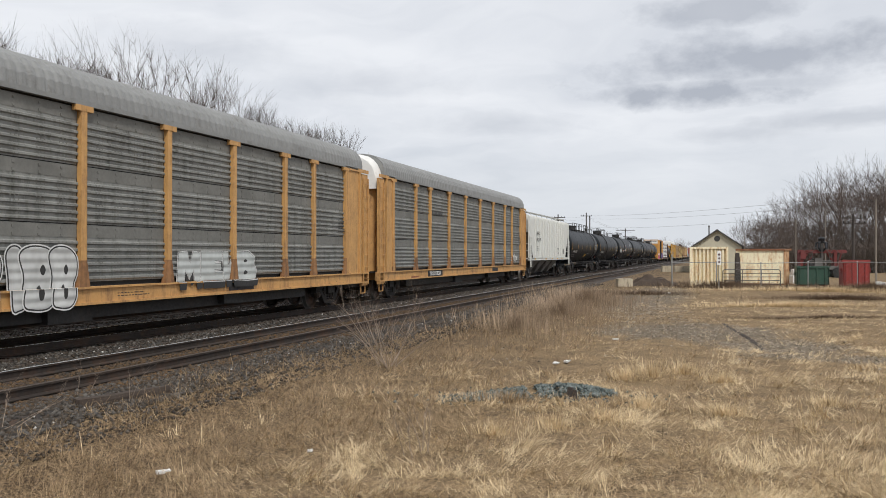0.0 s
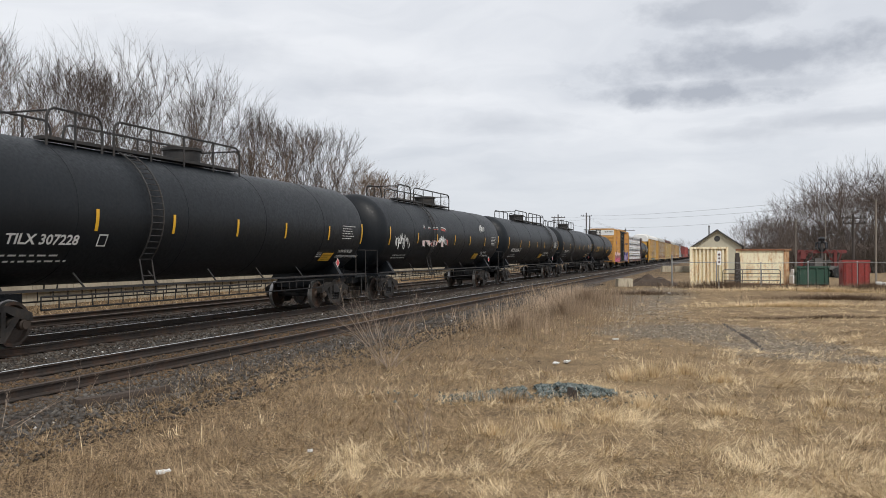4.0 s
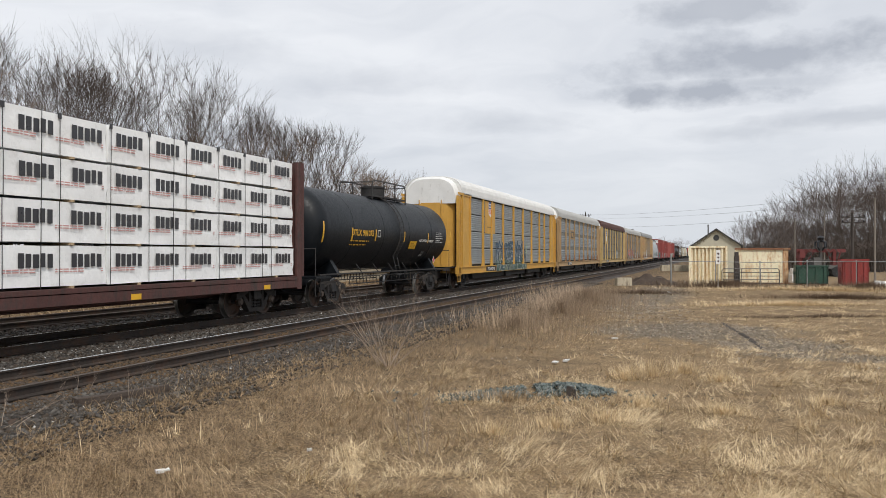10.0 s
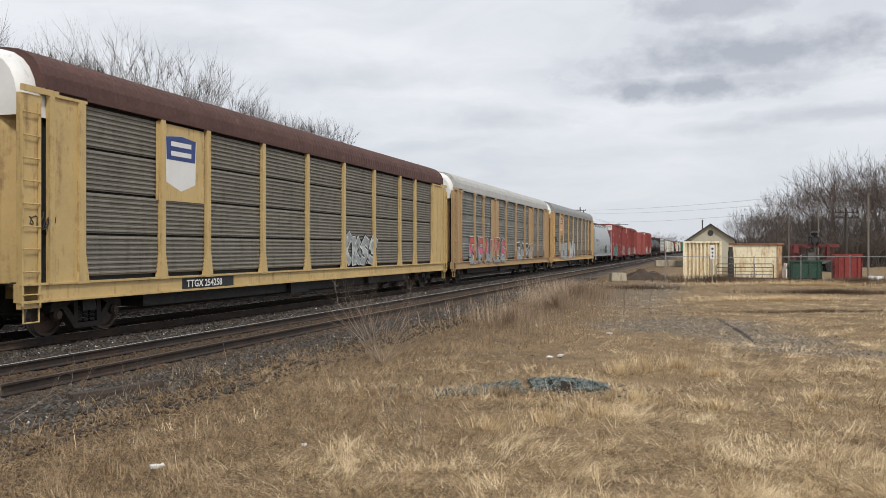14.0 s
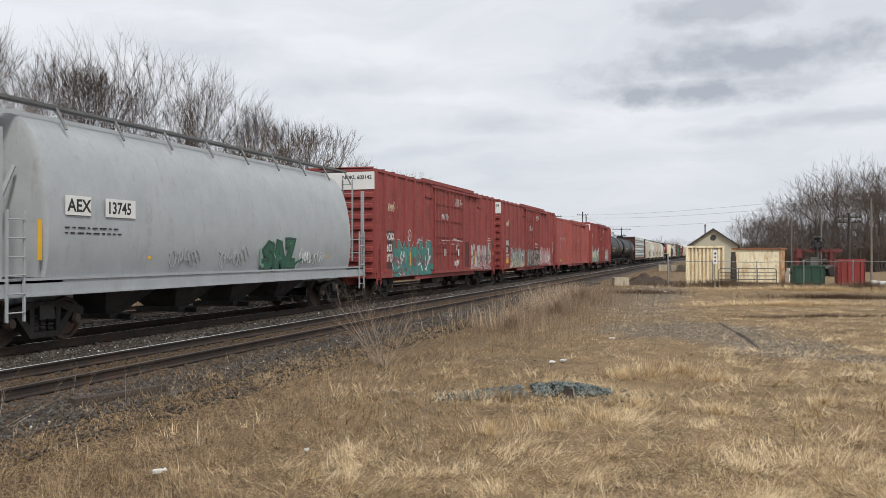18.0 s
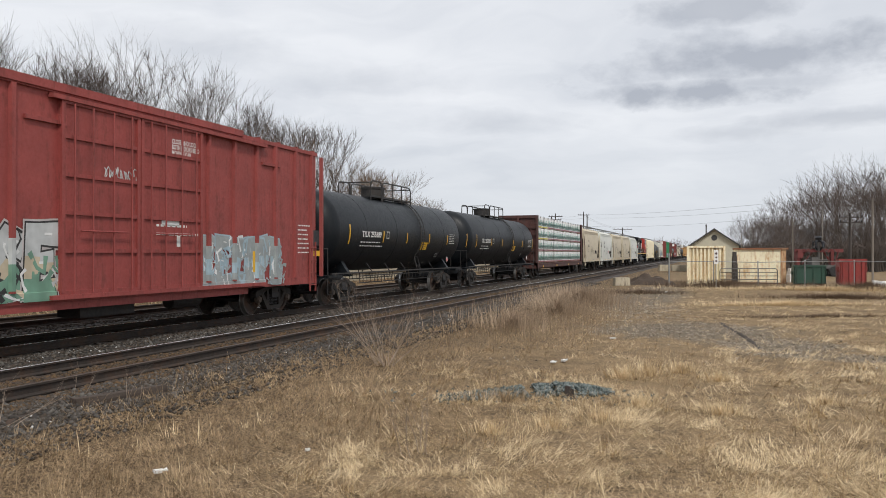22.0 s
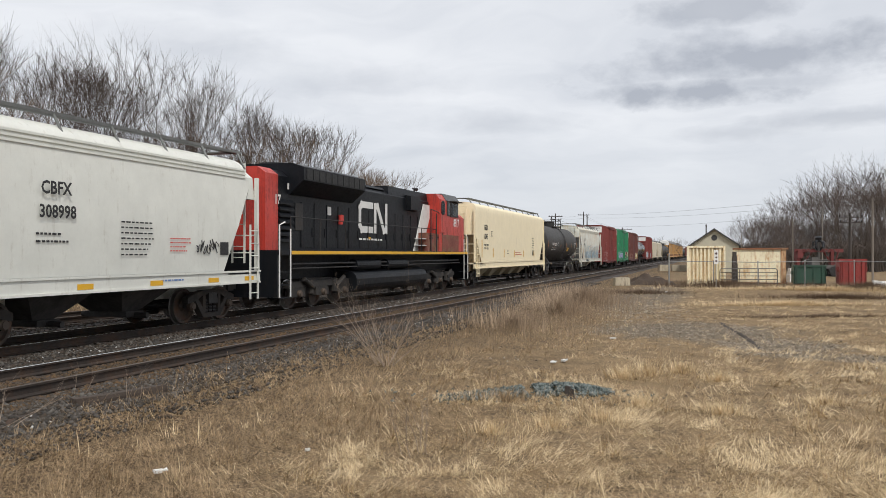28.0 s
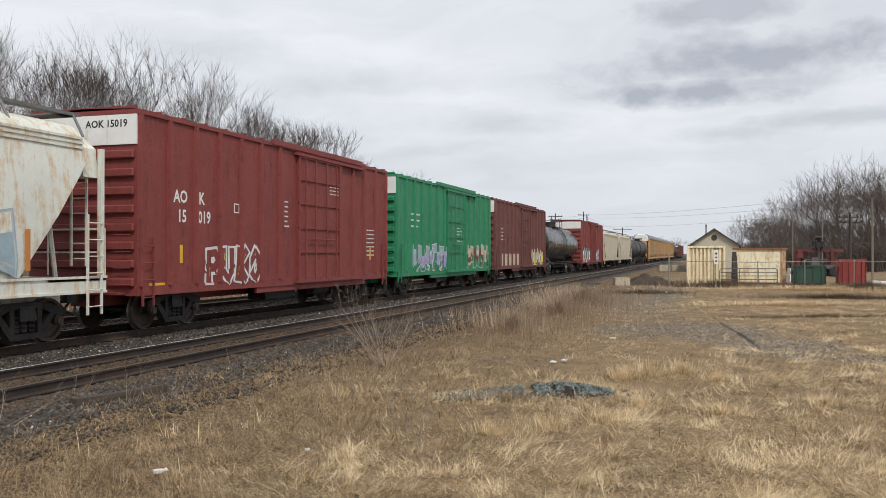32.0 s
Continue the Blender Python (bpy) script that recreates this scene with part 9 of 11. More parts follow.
for i, line_ in enumerate(("CLOSE THIS DOOR", "BEFORE CLOSING", "MAIN DOOR")):
    stencil(b, line_, 8.2, 4.62 - i * 0.15, 0.125, 1.574, WHITE_MARK, 0.85)
for i, line_ in enumerate(("CIERRE ESTA PUERTA", "ANTES DE CERRAR", "LA PUERTA PRINCIPAL")):
    stencil(b, line_, 8.15, 4.08 - i * 0.15, 0.115, 1.574, WHITE_MARK, 0.8)
for o in (9.1, 11.5):
    bm = bmesh.new()
    y = at_car(b, o)
    for q_ in (-1, 1):
        polygon(bm, [(y - 0.14, 2.3 + 0.1 * q_), (y - 0.08, 2.3 + 0.14 * q_), (y + 0.14, 2.3 - 0.08 * q_), (y + 0.08, 2.3 - 0.12 * q_)], 1.615)
    part("door_mark", bm, WHITE_MARK, b)
    patch(b, "sticker", o - 0.05, 1.9, 0.16, 0.22, 1.614, WHITE_MARK)
for k in range(3):
    patch(b, "owner_mark", 14.8 + k * 0.55, 3.7, 0.12, 0.5, 1.505, RED_MARK)
    patch(b, "owner_mark", 14.65 + k * 0.55, 4.08, 0.42, 0.12, 1.507, RED_MARK)
for i, line_ in enumerate(("CLOSE AND LOCK", "BOTH DOORS BEFORE", "MOVING CAR")):
    stencil(b, line_, 10.5, 4.5 - i * 0.17, 0.115, 1.574, WHITE_MARK, 0.78)
for i, line_ in enumerate(("CIERRE Y PONGA", "SEGURO EN AMBAS", "PUERTAS ANTES DE", "MOVER EL CARRO")):
    stencil(b, line_, 10.55, 3.86 - i * 0.16, 0.11, 1.574, WHITE_MARK, 0.78)
for o, z, hh, m in ((10.5, 3.8, 0.24, YELLOW_TAPE), (12.4, 3.8, 0.22, YELLOW_TAPE), (10.5, 1.5, 0.45, ORANGE_TAPE), (11.9, 1.75, 0.2, WHITE_MARK), (11.45, 1.75, 0.12, RED_MARK)):
    patch(b, "sticker", o, z, 0.14, hh, 1.572, m)
small_print(b, 11.7, 2.2, 0.8, 0.5, 4, 1.574, WHITE_MARK, 6)
lettering("lettering", "EXCESS HEIGHT CAR", 0.12, BLACK_MARK, b, (-1.4, -LENGTHS[b.name] / 2 + 0.575 - 0.045, 4.62), facing=0, stretch=0.75)

lettering("lettering", "TBOX 638027", 0.16, BLACK_MARK, b, (0.3, -LENGTHS[b.name] / 2 + 0.575 - 0.045, 4.72), facing=0, stretch=0.8)
for txt, o in (("GTW", 3.1), ("623", 4.3), ("371", 5.5)):
    stencil(T["cb1"], txt, o, 0.8, 0.18, 1.504, WHITE_MARK, 0.95)
for nm in ("cb1", "cb2"):
    face = -(LENGTHS[T[nm].name] - 1.2) / 2 - 0.008
    for z_, h_, w_, n_ in ((3.36, 0.16, 0.9, 1), (2.75, 0.34, 0.8, 3), (2.15, 0.34, 0.7, 3)):
        bars("small_print", n_, WHITE_MARK, T[nm], (0.25, face, z_), w_, h_, 60 + n_, facing=0)

# autoracks of the second group
BLUE_MARK = spray("shield_blue", (0.03, 0.06, 0.20))


def shield(car, off, z, w, h, x, worn):
    """Owner's emblem drawn as a plain shield: blue head, white field, red stripes."""
    y = at_car(car, off)
    def outline(z0, z1, k=1.0):
        return [(y - w * 0.5 * k, z1), (y - w * 0.28 * k, z1 + 0.03), (y, z1 + 0.08), (y + w * 0.28 * k, z1 + 0.03), (y + w * 0.5 * k, z1), (y + w * 0.46 * k, z0 + 0.2), (y, z0), (y - w * 0.46 * k, z0 + 0.2)]
    bm = bmesh.new()
    polygon(bm, outline(z, z + h, 1.06), x)
    s = part("emblem", bm, WHITE_MARK, car, "worn shield-shaped emblem" if worn else "shield-shaped emblem with stripes")
    bm = bmesh.new()
    polygon(bm, [(y - w * 0.5, z + h), (y, z + h + 0.07), (y + w * 0.5, z + h), (y + w * 0.48, z + h * 0.58), (y - w * 0.48, z + h * 0.58)], x + 0.003)
    part("emblem_head", bm, BLUE_MARK, s)
    bm = bmesh.new()
    for k in range(2):
        box(bm, x + 0.003, x + 0.006, y - w * 0.34, y + w * 0.34, z + h * (0.84 - 0.18 * k), z + h * (0.93 - 0.18 * k))
    part("emblem_print", bm, WHITE_MARK, s)
    if not worn:
        for k in range(5):
            bm = bmesh.new()
            a = y - w * 0.42 + k * w * 0.185
            box(bm, x + 0.003, x + 0.005, a, a + w * 0.09, z + 0.2, z + h * 0.56)
            part("emblem_stripe", bm, RED_MARK, s)


def panel_board(car, off, w, z, h, material, label="flush painted panel"):
    return patch(car, "sign_panel", off, z, w, h, 1.49, material, label, thick=0.015)


def plate_number(car, off, text, w):
    patch(car, "number_plate_field", off, 0.83, w, 0.27, 1.532, BLACK_MARK, "black field with white car number")
    stencil(car, text, off + 0.12, 0.88, 0.18, 1.585, WHITE_MARK, 1.1)


plate_number(T["a2"], 7.2, "TTGX 978224", 2.2)
bars("small_mark", 1, surface("dark_grey_mark", (0.06, 0.06, 0.06), 0.6), T["a2"], (1.5, at_car(T["a2"], 7.6), 3.5), 2.3, 0.55, 12)
c = T["ar1"]
panel_board(c, 6.1, 2.3, 3.0, 1.86, YELLOW)
shield(c, 7.25, 3.95, 0.85, 0.85, 1.508, False)
small_print(c, 6.5, 3.3, 1.5, 0.14, 1, 1.506, BLACK_MARK, 8)
step = (4.92 - 0.12 - 1.16) / 4
SLOTS[c.name] = [(1.26 + k * step - 0.045, 1.26 + k * step - 0.008) for k in range(3)]
R_NAVY, R_OLIVE, R_BOTTLE = spray("navy_on_ribs", (0.024, 0.07, 0.125), 0.11), spray("grey_olive_on_ribs", (0.17, 0.20, 0.13), 0.11), spray("bottle_green", (0.045, 0.10, 0.07))
R_MIST = spray("pale_green_mist", (0.36, 0.42, 0.32), 0.11)
graffiti(c, 8.5, 17.0, 0.8, 2.5, 6, [R_NAVY, R_NAVY, R_OLIVE], S_BLACK, S_SILVER, 12, 1.505, halo=S_SILVER, low=R_BOTTLE, word="KSUEMK>", fat=1.25, busy=6, solid=R_OLIVE, lines=4)
for k, (o, z_, w_, h_) in enumerate(((16.35, 1.7, 1.2, 0.35), (16.9, 1.95, 0.6, 0.75))):
    bm = bmesh.new()
    y = at_car(c, o)
    polygon(bm, [(y, z_), (y + w_ * 0.7, z_ + h_ * 0.1), (y + w_, z_ + h_ * 0.55), (y + w_ * 0.8, z_ + h_), (y + w_ * 0.35, z_ + h_ * 0.5)], 1.5025 + 0.0006 * k)
    part("graffiti_cloud", bm, R_MIST, c, "pale green sprayed flare")
bm = bmesh.new()
y = at_car(c, 15.55)
stroke(bm, [(y, 2.5), (y + 1.42, 1.3)], 0.03, 1.531, lambda z: 0, 0.3, 0.8)
part("graffiti_arrow", bm, S_BLACK, c, "black sprayed edge line")
plate_number(c, 6.2, "TTGX 942748", 2.2)
c = T["ar2"]
panel_board(c, 8.2, 2.6, 3.15, 0.85, DULL_AMBER)
for k, (a, w_, z_, h_) in enumerate(((8.55, 0.14, 3.3, 0.55), (8.55, 0.8, 3.75, 0.13), (8.55, 0.8, 3.27, 0.13), (9.5, 0.13, 3.27, 0.6), (9.5, 0.4, 3.76, 0.12), (9.8, 0.13, 3.4, 0.45), (9.85, 0.4, 3.27, 0.12), (10.2, 0.13, 3.27, 0.6))):
    patch(c, "owner_mark", a, z_, w_, h_, 1.507 + 0.0006 * k, BLACK_MARK, "dark owner mark in plain bars")
plate_number(c, 6.5, "TTGX 982449", 2.2)
lettering("lettering", "TTGX", 0.17, BLACK_MARK, c, (0.25, -LENGTHS[c.name] / 2 + 0.55 + 0.41, 4.1), facing=0)
lettering("lettering", "982449", 0.17, BLACK_MARK, c, (0.2, -LENGTHS[c.name] / 2 + 0.55 + 0.41, 3.85), facing=0)
c = T["ar3"]
panel_board(c, 5.4, 2.0, 3.0, 1.86, PALE_YELLOW)
shield(c, 6.4, 3.25, 1.25, 1.3, 1.508, True)
graffiti(c, 16.2, 19.5, 1.2, 2.35, 4, [S_GREY, S_SILVER, S_GREY], S_WHITE, S_BLACK, 13, 1.5)
plate_number(c, 6.4, "TTGX 254258", 2.4)
scrawl(c, 1.4, 2.3, 0.6, 1.535, S_BLACK, 15, 2)
c = T["ar4"]
graffiti(c, 4.4, 13.5, 1.0, 2.5, 5, [S_RED, S_PINK, S_GREY], S_BLACK, S_WHITE, 14, 1.5)
graffiti(c, 16.5, 22.0, 1.1, 2.2, 4, [S_BLACK, S_GREY], S_SILVER, S_WHITE, 15, 1.5)
panel_board(c, 9.4, 2.0, 1.3, 3.5, DULL_AMBER)
panel_board(c, 20.6, 1.6, 1.2, 3.6, DULL_AMBER)
c = T["ar5"]
panel_board(c, 5.4, 2.0, 3.0, 1.86, AMBER)
shield(c, 6.4, 3.4, 1.05, 1.1, 1.508, False)
graffiti(c, 5.8, 9.5, 0.9, 2.3, 4, [S_GREY, S_PALE_BLUE, S_GREY], S_PALE_BLUE, S_WHITE, 16, 1.5, word="SUDE")
graffiti(c, 10.4, 14.2, 0.95, 2.35, 4, [S_SILVER, S_WHITE, S_SILVER], S_GREY, S_WHITE, 17, 1.5, word="ZDON", fat=1.1)
scrawl(c, 2.2, 2.6, 0.9, 1.535, S_BLACK, 17, 3)
lettering("lettering", "TTGX", 0.17, BLACK_MARK, c, (-0.4, -LENGTHS[c.name] / 2 + 0.55 + 0.41, 4.1), facing=0)
lettering("lettering", "996787", 0.17, BLACK_MARK, c, (-0.5, -LENGTHS[c.name] / 2 + 0.55 + 0.41, 3.85), facing=0)

# grey hopper
c = T["hg"]
patch(c, "number_field", 2.3, 2.62, 0.75, 0.4, 1.575, WHITE_MARK)
stencil(c, "AEX", 2.36, 2.7, 0.26, 1.582, BLACK_MARK)
patch(c, "number_field", 3.5, 2.62, 1.0, 0.4, 1.575, WHITE_MARK)
stencil(c, "13745", 3.55, 2.7, 0.26, 1.582, BLACK_MARK, 0.9)
small_print(c, 2.3, 2.2, 2.0, 0.22, 2, 1.57, BLACK_MARK, 9)
scrawl(c, 5.8, 1.75, 0.7, 1.55, S_GREY, 18, 3)
scrawl(c, 8.0, 1.75, 0.8, 1.55, S_GREY, 21, 3)
scrawl(c, 12.6, 1.7, 0.7, 1.55, S_SILVER, 20, 4)
graffiti(c, 10.3, 12.3, 1.35, 2.2, 3, [S_GREEN_DARK, S_GREEN_DARK], S_BLACK, S_GREEN, 19, 1.56, halo=S_GREEN_DARK)
for o in (1.6, 5.0, 14.6):
    patch(c, "reflective_strip", o, 1.7, 0.12, 0.8, 1.53, YELLOW_TAPE)

# red boxcars
patch(T["rb1"], "overpainted_patch", 13.1, 1.1, 1.05, 1.35, 1.503, surface("dark_red_overpaint", (0.10, 0.028, 0.024), 0.7, vary=0.25), "darker red overpainted patch")
ring_y = at_car(T["rb1"], 4.62)
bm = bmesh.new()
rim_ = [(ring_y + 0.2 * math.cos(0.2618 * k), 2.62 + 0.24 * math.sin(0.2618 * k)) for k in range(25)]
stroke(bm, rim_, 0.016, 1.504, lambda z: 0)
part("stencilled_disc", bm, WHITE_MARK, T["rb1"], "white stencilled ring")
small_print(T["rb1"], 4.5, 2.52, 0.24, 0.2, 3, 1.504, WHITE_MARK, 77)
for off_ in (8.75, 11.05):
    patch(T["rb1"], "door_sign", off_ + 0.55, 1.72, 0.28, 0.34, 1.6225, WHITE_MARK, "white door notice")
    small_print(T["rb1"], off_, 2.42, 1.5, 0.1, 1, 1.6225, WHITE_MARK, 78)
    small_print(T["rb1"], off_ + 0.4, 2.2, 0.6, 0.16, 2, 1.6225, WHITE_MARK, 79)
scrawl(T["rb1"], 11.0, 1.35, 0.5, 1.625, S_WHITE, 80, 3)
scrawl(T["rb1"], 5.6, 2.35, 0.6, 1.51, S_PALE_BLUE, 81, 3)
S_CHALK, S_DUSTY = spray("chalk_white", (0.47, 0.44, 0.43)), spray("dusty_rose", (0.42, 0.24, 0.24))
for k, (nm, spots_) in enumerate((("rb1", [(2.6, 7.9, 0.87, 2.3, 3, [S_TEAL_DULL, S_PLUM, S_TEAL_DULL], S_MAROON), (14.3, 18.6, 0.88, 2.3, 4, [S_CHALK, S_PLUM, S_DUSTY], S_CHALK)]),
                                  ("rb2", [(2.9, 7.6, 0.9, 2.1, 5, [S_GREY, S_GREY_GREEN, S_TAN], S_BLACK), (7.8, 12.4, 0.95, 2.1, 4, [S_GREY, S_GREEN_DARK, S_GREY], S_BLACK), (12.9, 17.4, 0.9, 2.25, 4, [S_DUSTY, S_CHALK, S_DUSTY], S_DUSTY)]),
                                  ("rb4", [(2.2, 7.6, 0.9, 2.3, 4, [S_SILVER, S_TAN, S_GREEN], S_BLACK), (12.6, 16.9, 0.9, 2.3, 4, [S_GREY, S_PALE_BLUE, S_GREY], S_GREY)]))):
    c = T[nm]
    for j, (a, e, z0, z1, g, f, o) in enumerate(spots_):
        graffiti(c, a, e, z0, z1, g + 2, f, o, S_WHITE, 100 + 7 * k + j, 1.6225 if 7.7 < a < 8.5 else 1.504, halo=S_CHALK if j == 0 else f[1], busy=12, fat=1.45 if j == 0 else 1.0, solid=S_PLUM if (nm, j) == ("rb1", 0) else None, cover=0.6)
    patch(c, "door_label", 10.9, 2.5, 0.7, 0.14, 1.574, WHITE_MARK)
    patch(c, "door_label", 11.5, 2.0, 0.14, 0.26, 1.574, WHITE_MARK)
    small_print(c, 10.7, 2.2, 1.8, 0.4, 2, 1.575, WHITE_MARK, 30 + k)
    small_print(c, 18.0, 1.8, 1.0, 1.0, 7, 1.504, WHITE_MARK, 40 + k)
    patch(c, "sign_panel", 19.1, 2.1, 0.42, 0.5, 1.504, BLACK_MARK, "black inspection panel")
    patch(c, "reflective_strip", 19.0, 1.75, 0.6, 0.18, 1.504, YELLOW_TAPE)
    for y_ in (7.2, 16.2):
        bm = bmesh.new()
        yy = at_car(c, y_)
        box(bm, 1.5, 1.56, yy - 0.5, yy + 0.5, 4.42, 4.5)
        box(bm, 1.5, 1.6, yy + 0.35, yy + 0.55, 4.42, 4.62)
        part("side_bracket", bm, BOX_RED, c)
NUMBER_FIELD = spray("dark_brown_number_field", (0.07, 0.022, 0.02))
for nm, num in (("rb1", "603"), ("rb2", "603"), ("rb4", "603")):
    c = T[nm]
    patch(c, "number_field", 1.7, 1.85, 1.05, 0.9, 1.5015, NUMBER_FIELD, "dark over-painted number field", thick=0.002)
    patch(c, "number_field", 2.95, 1.85, 0.95, 0.42, 1.5015, NUMBER_FIELD, "dark over-painted number field", thick=0.002)
    patch(c, "reflective_strip", 0.72, 1.3, 0.16, 1.15, 1.504, YELLOW_TAPE)
    patch(c, "reflective_strip", 4.6, 1.3, 0.13, 0.6, 1.522, YELLOW_TAPE)
    patch(c, "reflective_strip", 15.2, 1.3, 0.13, 0.6, 1.522, YELLOW_TAPE)
    patch(c, "sign_panel", 1.72, 1.22, 0.9, 0.26, 1.504, YELLOW_TAPE if nm == "rb2" else NUMBER_FIELD)
    for i, line_ in enumerate(("LD LMT 202600", "LT WT  82100")):
        stencil(c, line_, 1.72, 1.68 - i * 0.17, 0.13, 1.505, WHITE_MARK, 0.8)
    for i, line_ in enumerate(("CLOSE AND LOCK", "BOTH DOORS BEFORE", "MOVING CAR")):
        stencil(c, line_, 11.3, 4.5 - i * 0.14, 0.115, 1.574, WHITE_MARK, 0.8)
    scrawl(c, 2.0, 3.75, 0.6, 1.505, S_TAN, 200 + ord(nm[2]), 3)
    scrawl(c, 8.9, 3.6, 0.5, 1.574, S_SILVER, 210 + ord(nm[2]), 4)
    stencil(c, "NOKL", 1.78, 2.38, 0.31, 1.506, WHITE_MARK, 0.85)
    stencil(c, num, 1.86, 1.92, 0.31, 1.506, WHITE_MARK, 0.95)
stencil(T["rb1"], "142", 3.08, 1.92, 0.31, 1.506, WHITE_MARK, 0.95)
stencil(T["rb2"], "139", 3.08, 1.92, 0.31, 1.506, WHITE_MARK, 0.95)
stencil(T["rb4"], "195", 3.08, 1.92, 0.31, 1.506, WHITE_MARK, 0.95)
for nm, txt in (("rb1", "NOKL 603142"), ("rb2", "NOKL 603139"), ("rb4", "NOKL 603195")):
    lettering("lettering", txt, 0.15, BLACK_MARK, T[nm], (0.15, -LENGTHS[nm and T[nm].name] / 2 + 0.575 - 0.04, 4.75), facing=0)
c = T["rb3"]
stencil(c, "HS", 2.2, 3.0, 0.25, 1.504, WHITE_MARK, 0.85)
stencil(c, "31", 3.15, 3.0, 0.25, 1.504, WHITE_MARK, 0.85)
stencil(c, "11", 4.15, 3.0, 0.25, 1.504, WHITE_MARK, 0.85)
small_print(c, 2.2, 2.4, 0.9, 0.4, 3, 1.504, WHITE_MARK, 51)
small_print(c, 11.0, 3.0, 1.2, 0.3, 2, 1.574, WHITE_MARK, 52)
patch(c, "sticker", 1.9, 1.15, 0.5, 0.2, 1.504, spray("lime", (0.40, 0.48, 0.08)))
scrawl(c, 5.4, 1.9, 0.7, 1.504, S_BLUE, 54, 2)
for o in (3.2, 8.0, 17.0):
    patch(c, "reflective_strip", o, 1.15, 0.3, 0.12, 1.504, YELLOW_TAPE)

# hoppers behind the lumber car
for nm, a_, b_ in (("h2", "CITX", "800570"), ("h3", "CBFX", "308954"), ("h4", "CITX", "800442"), ("h5", "CITX", ""), ("h6", "CBFX", "308998")):
    c = T[nm]
    x = 1.565
    stencil(c, a_, 3.6, 3.02, 0.26, x, BLACK_MARK, 0.95)
    if b_:
        stencil(c, b_, 3.55, 2.55, 0.26, x, BLACK_MARK, 0.95)
    small_print(c, 3.5, 2.0, 1.0, 0.3, 2, x - 0.03, BLACK_MARK, 60 + len(b_))
    small_print(c, 6.0, 1.75, 1.4, 0.85, 7, x - 0.025, BLACK_MARK, 61 if nm != "h4" else 66)
    small_print(c, 7.8, 1.85, 0.9, 0.4, 4, x - 0.025, RED_MARK if nm in ("h3", "h6") else BLACK_MARK, 62)
    scrawl(c, 8.9, 2.0, 0.55, x - 0.02, BLACK_MARK, 63 + ord(nm[1]), 3)
    small_print(c, 7.4, 1.12, 1.1, 0.14, 1, x, spray("print_blue", (0.10, 0.2, 0.45)), 64)
    for o in (1.2, 4.6, 7.0, 9.4, 11.2):
        patch(c, "reflective_strip", o, 1.08, 0.48, 0.12, x, YELLOW_TAPE)
    patch(c, "sign_panel", 10.0, 1.8, 0.4, 0.34, x - 0.03, BLACK_MARK, "black inspection panel")

# locomotive mark in plain bars
c = T["loco"]
L_ = LENGTHS[c.name]
bm = bmesh.new()
o_ = at_car(c, 0)
def ribbon(bm, pts, x):
    for (y0, z0_), (y1, z1_) in zip(pts, pts[1:]):
        d_ = Vector((y1 - y0, z1_ - z0_)).normalized() * 0.13
        n_ = Vector((-d_.y, d_.x))
        vs = [bm.verts.new((x, o_ + p_[0], p_[1])) for p_ in ((y0 - d_.x + n_.x, z0_ - d_.y + n_.y), (y0 - d_.x - n_.x, z0_ - d_.y - n_.y), (y1 + d_.x - n_.x, z1_ + d_.y - n_.y), (y1 + d_.x + n_.x, z1_ + d_.y + n_.y))]
        bm.faces.new(vs)
        x += 0.0005
ribbon(bm, [(9.35, 3.75), (8.3, 3.75), (8.12, 3.6), (8.12, 2.95), (8.3, 2.78), (9.35, 2.78)], 0.985)
ribbon(bm, [(9.7, 2.78), (9.7, 3.75), (9.95, 3.75), (10.65, 2.78), (10.92, 2.78), (10.92, 3.78)], 0.985)
part("owner_mark", bm, LOCO_WHITE, c, "white owner mark in plain bands")
bars("small_mark", 1, LOCO_WHITE, c, (0.985, at_car(c, 8.05), 2.27), 2.9, 0.26, 5)
stencil(c, "8917", L_ - 3.35, 3.2, 0.4, 1.503, LOCO_WHITE, 0.85)
for o, z, w_, h_, m in ((5.2, 3.2, 0.3, 0.3, WHITE_MARK), (6.4, 3.0, 0.2, 0.25, RED_MARK), (2.2, 3.9, 0.22, 0.2, WHITE_MARK), (9.0, 2.4, 0.2, 0.1, YELLOW_TAPE)):
    patch(c, "sticker", o, z, w_, h_, 0.985, m)
stencil(c, "17", 1.3, 3.4, 0.3, 1.01, WHITE_MARK)

# last cars seen near
c = T["h7"]
x = 1.51
stencil(c, "GISX", 2.72, 3.2, 0.31, x, BLACK_MARK, 0.95)
stencil(c, "1045", 2.7, 2.68, 0.31, x, BLACK_MARK, 0.98)
patch(c, "plate", 4.35, 2.86, 0.3, 0.3, x, BLACK_MARK, thick=0.003)
patch(c, "plate_field", 4.38, 2.89, 0.24, 0.24, x + 0.0035, HOP_CREAM, thick=0.002)
for i, line_ in enumerate(("LD LMT 218700", "LT WT   67300")):
    stencil(c, line_, 2.62, 2.28 - i * 0.2, 0.12, x, BLACK_MARK, 1.0)
small_print(c, 16.3, 2.0, 0.8, 1.0, 6, x, BLACK_MARK, 71)
small_print(c, 10.8, 1.72, 2.3, 0.26, 2, x, RED_MARK, 72)
small_print(c, 8.4, 1.8, 0.5, 0.3, 3, x, BLACK_MARK, 73)
small_print(c, 1.2, 1.1, 1.6, 0.16, 2, 1.565, BLACK_MARK, 74)
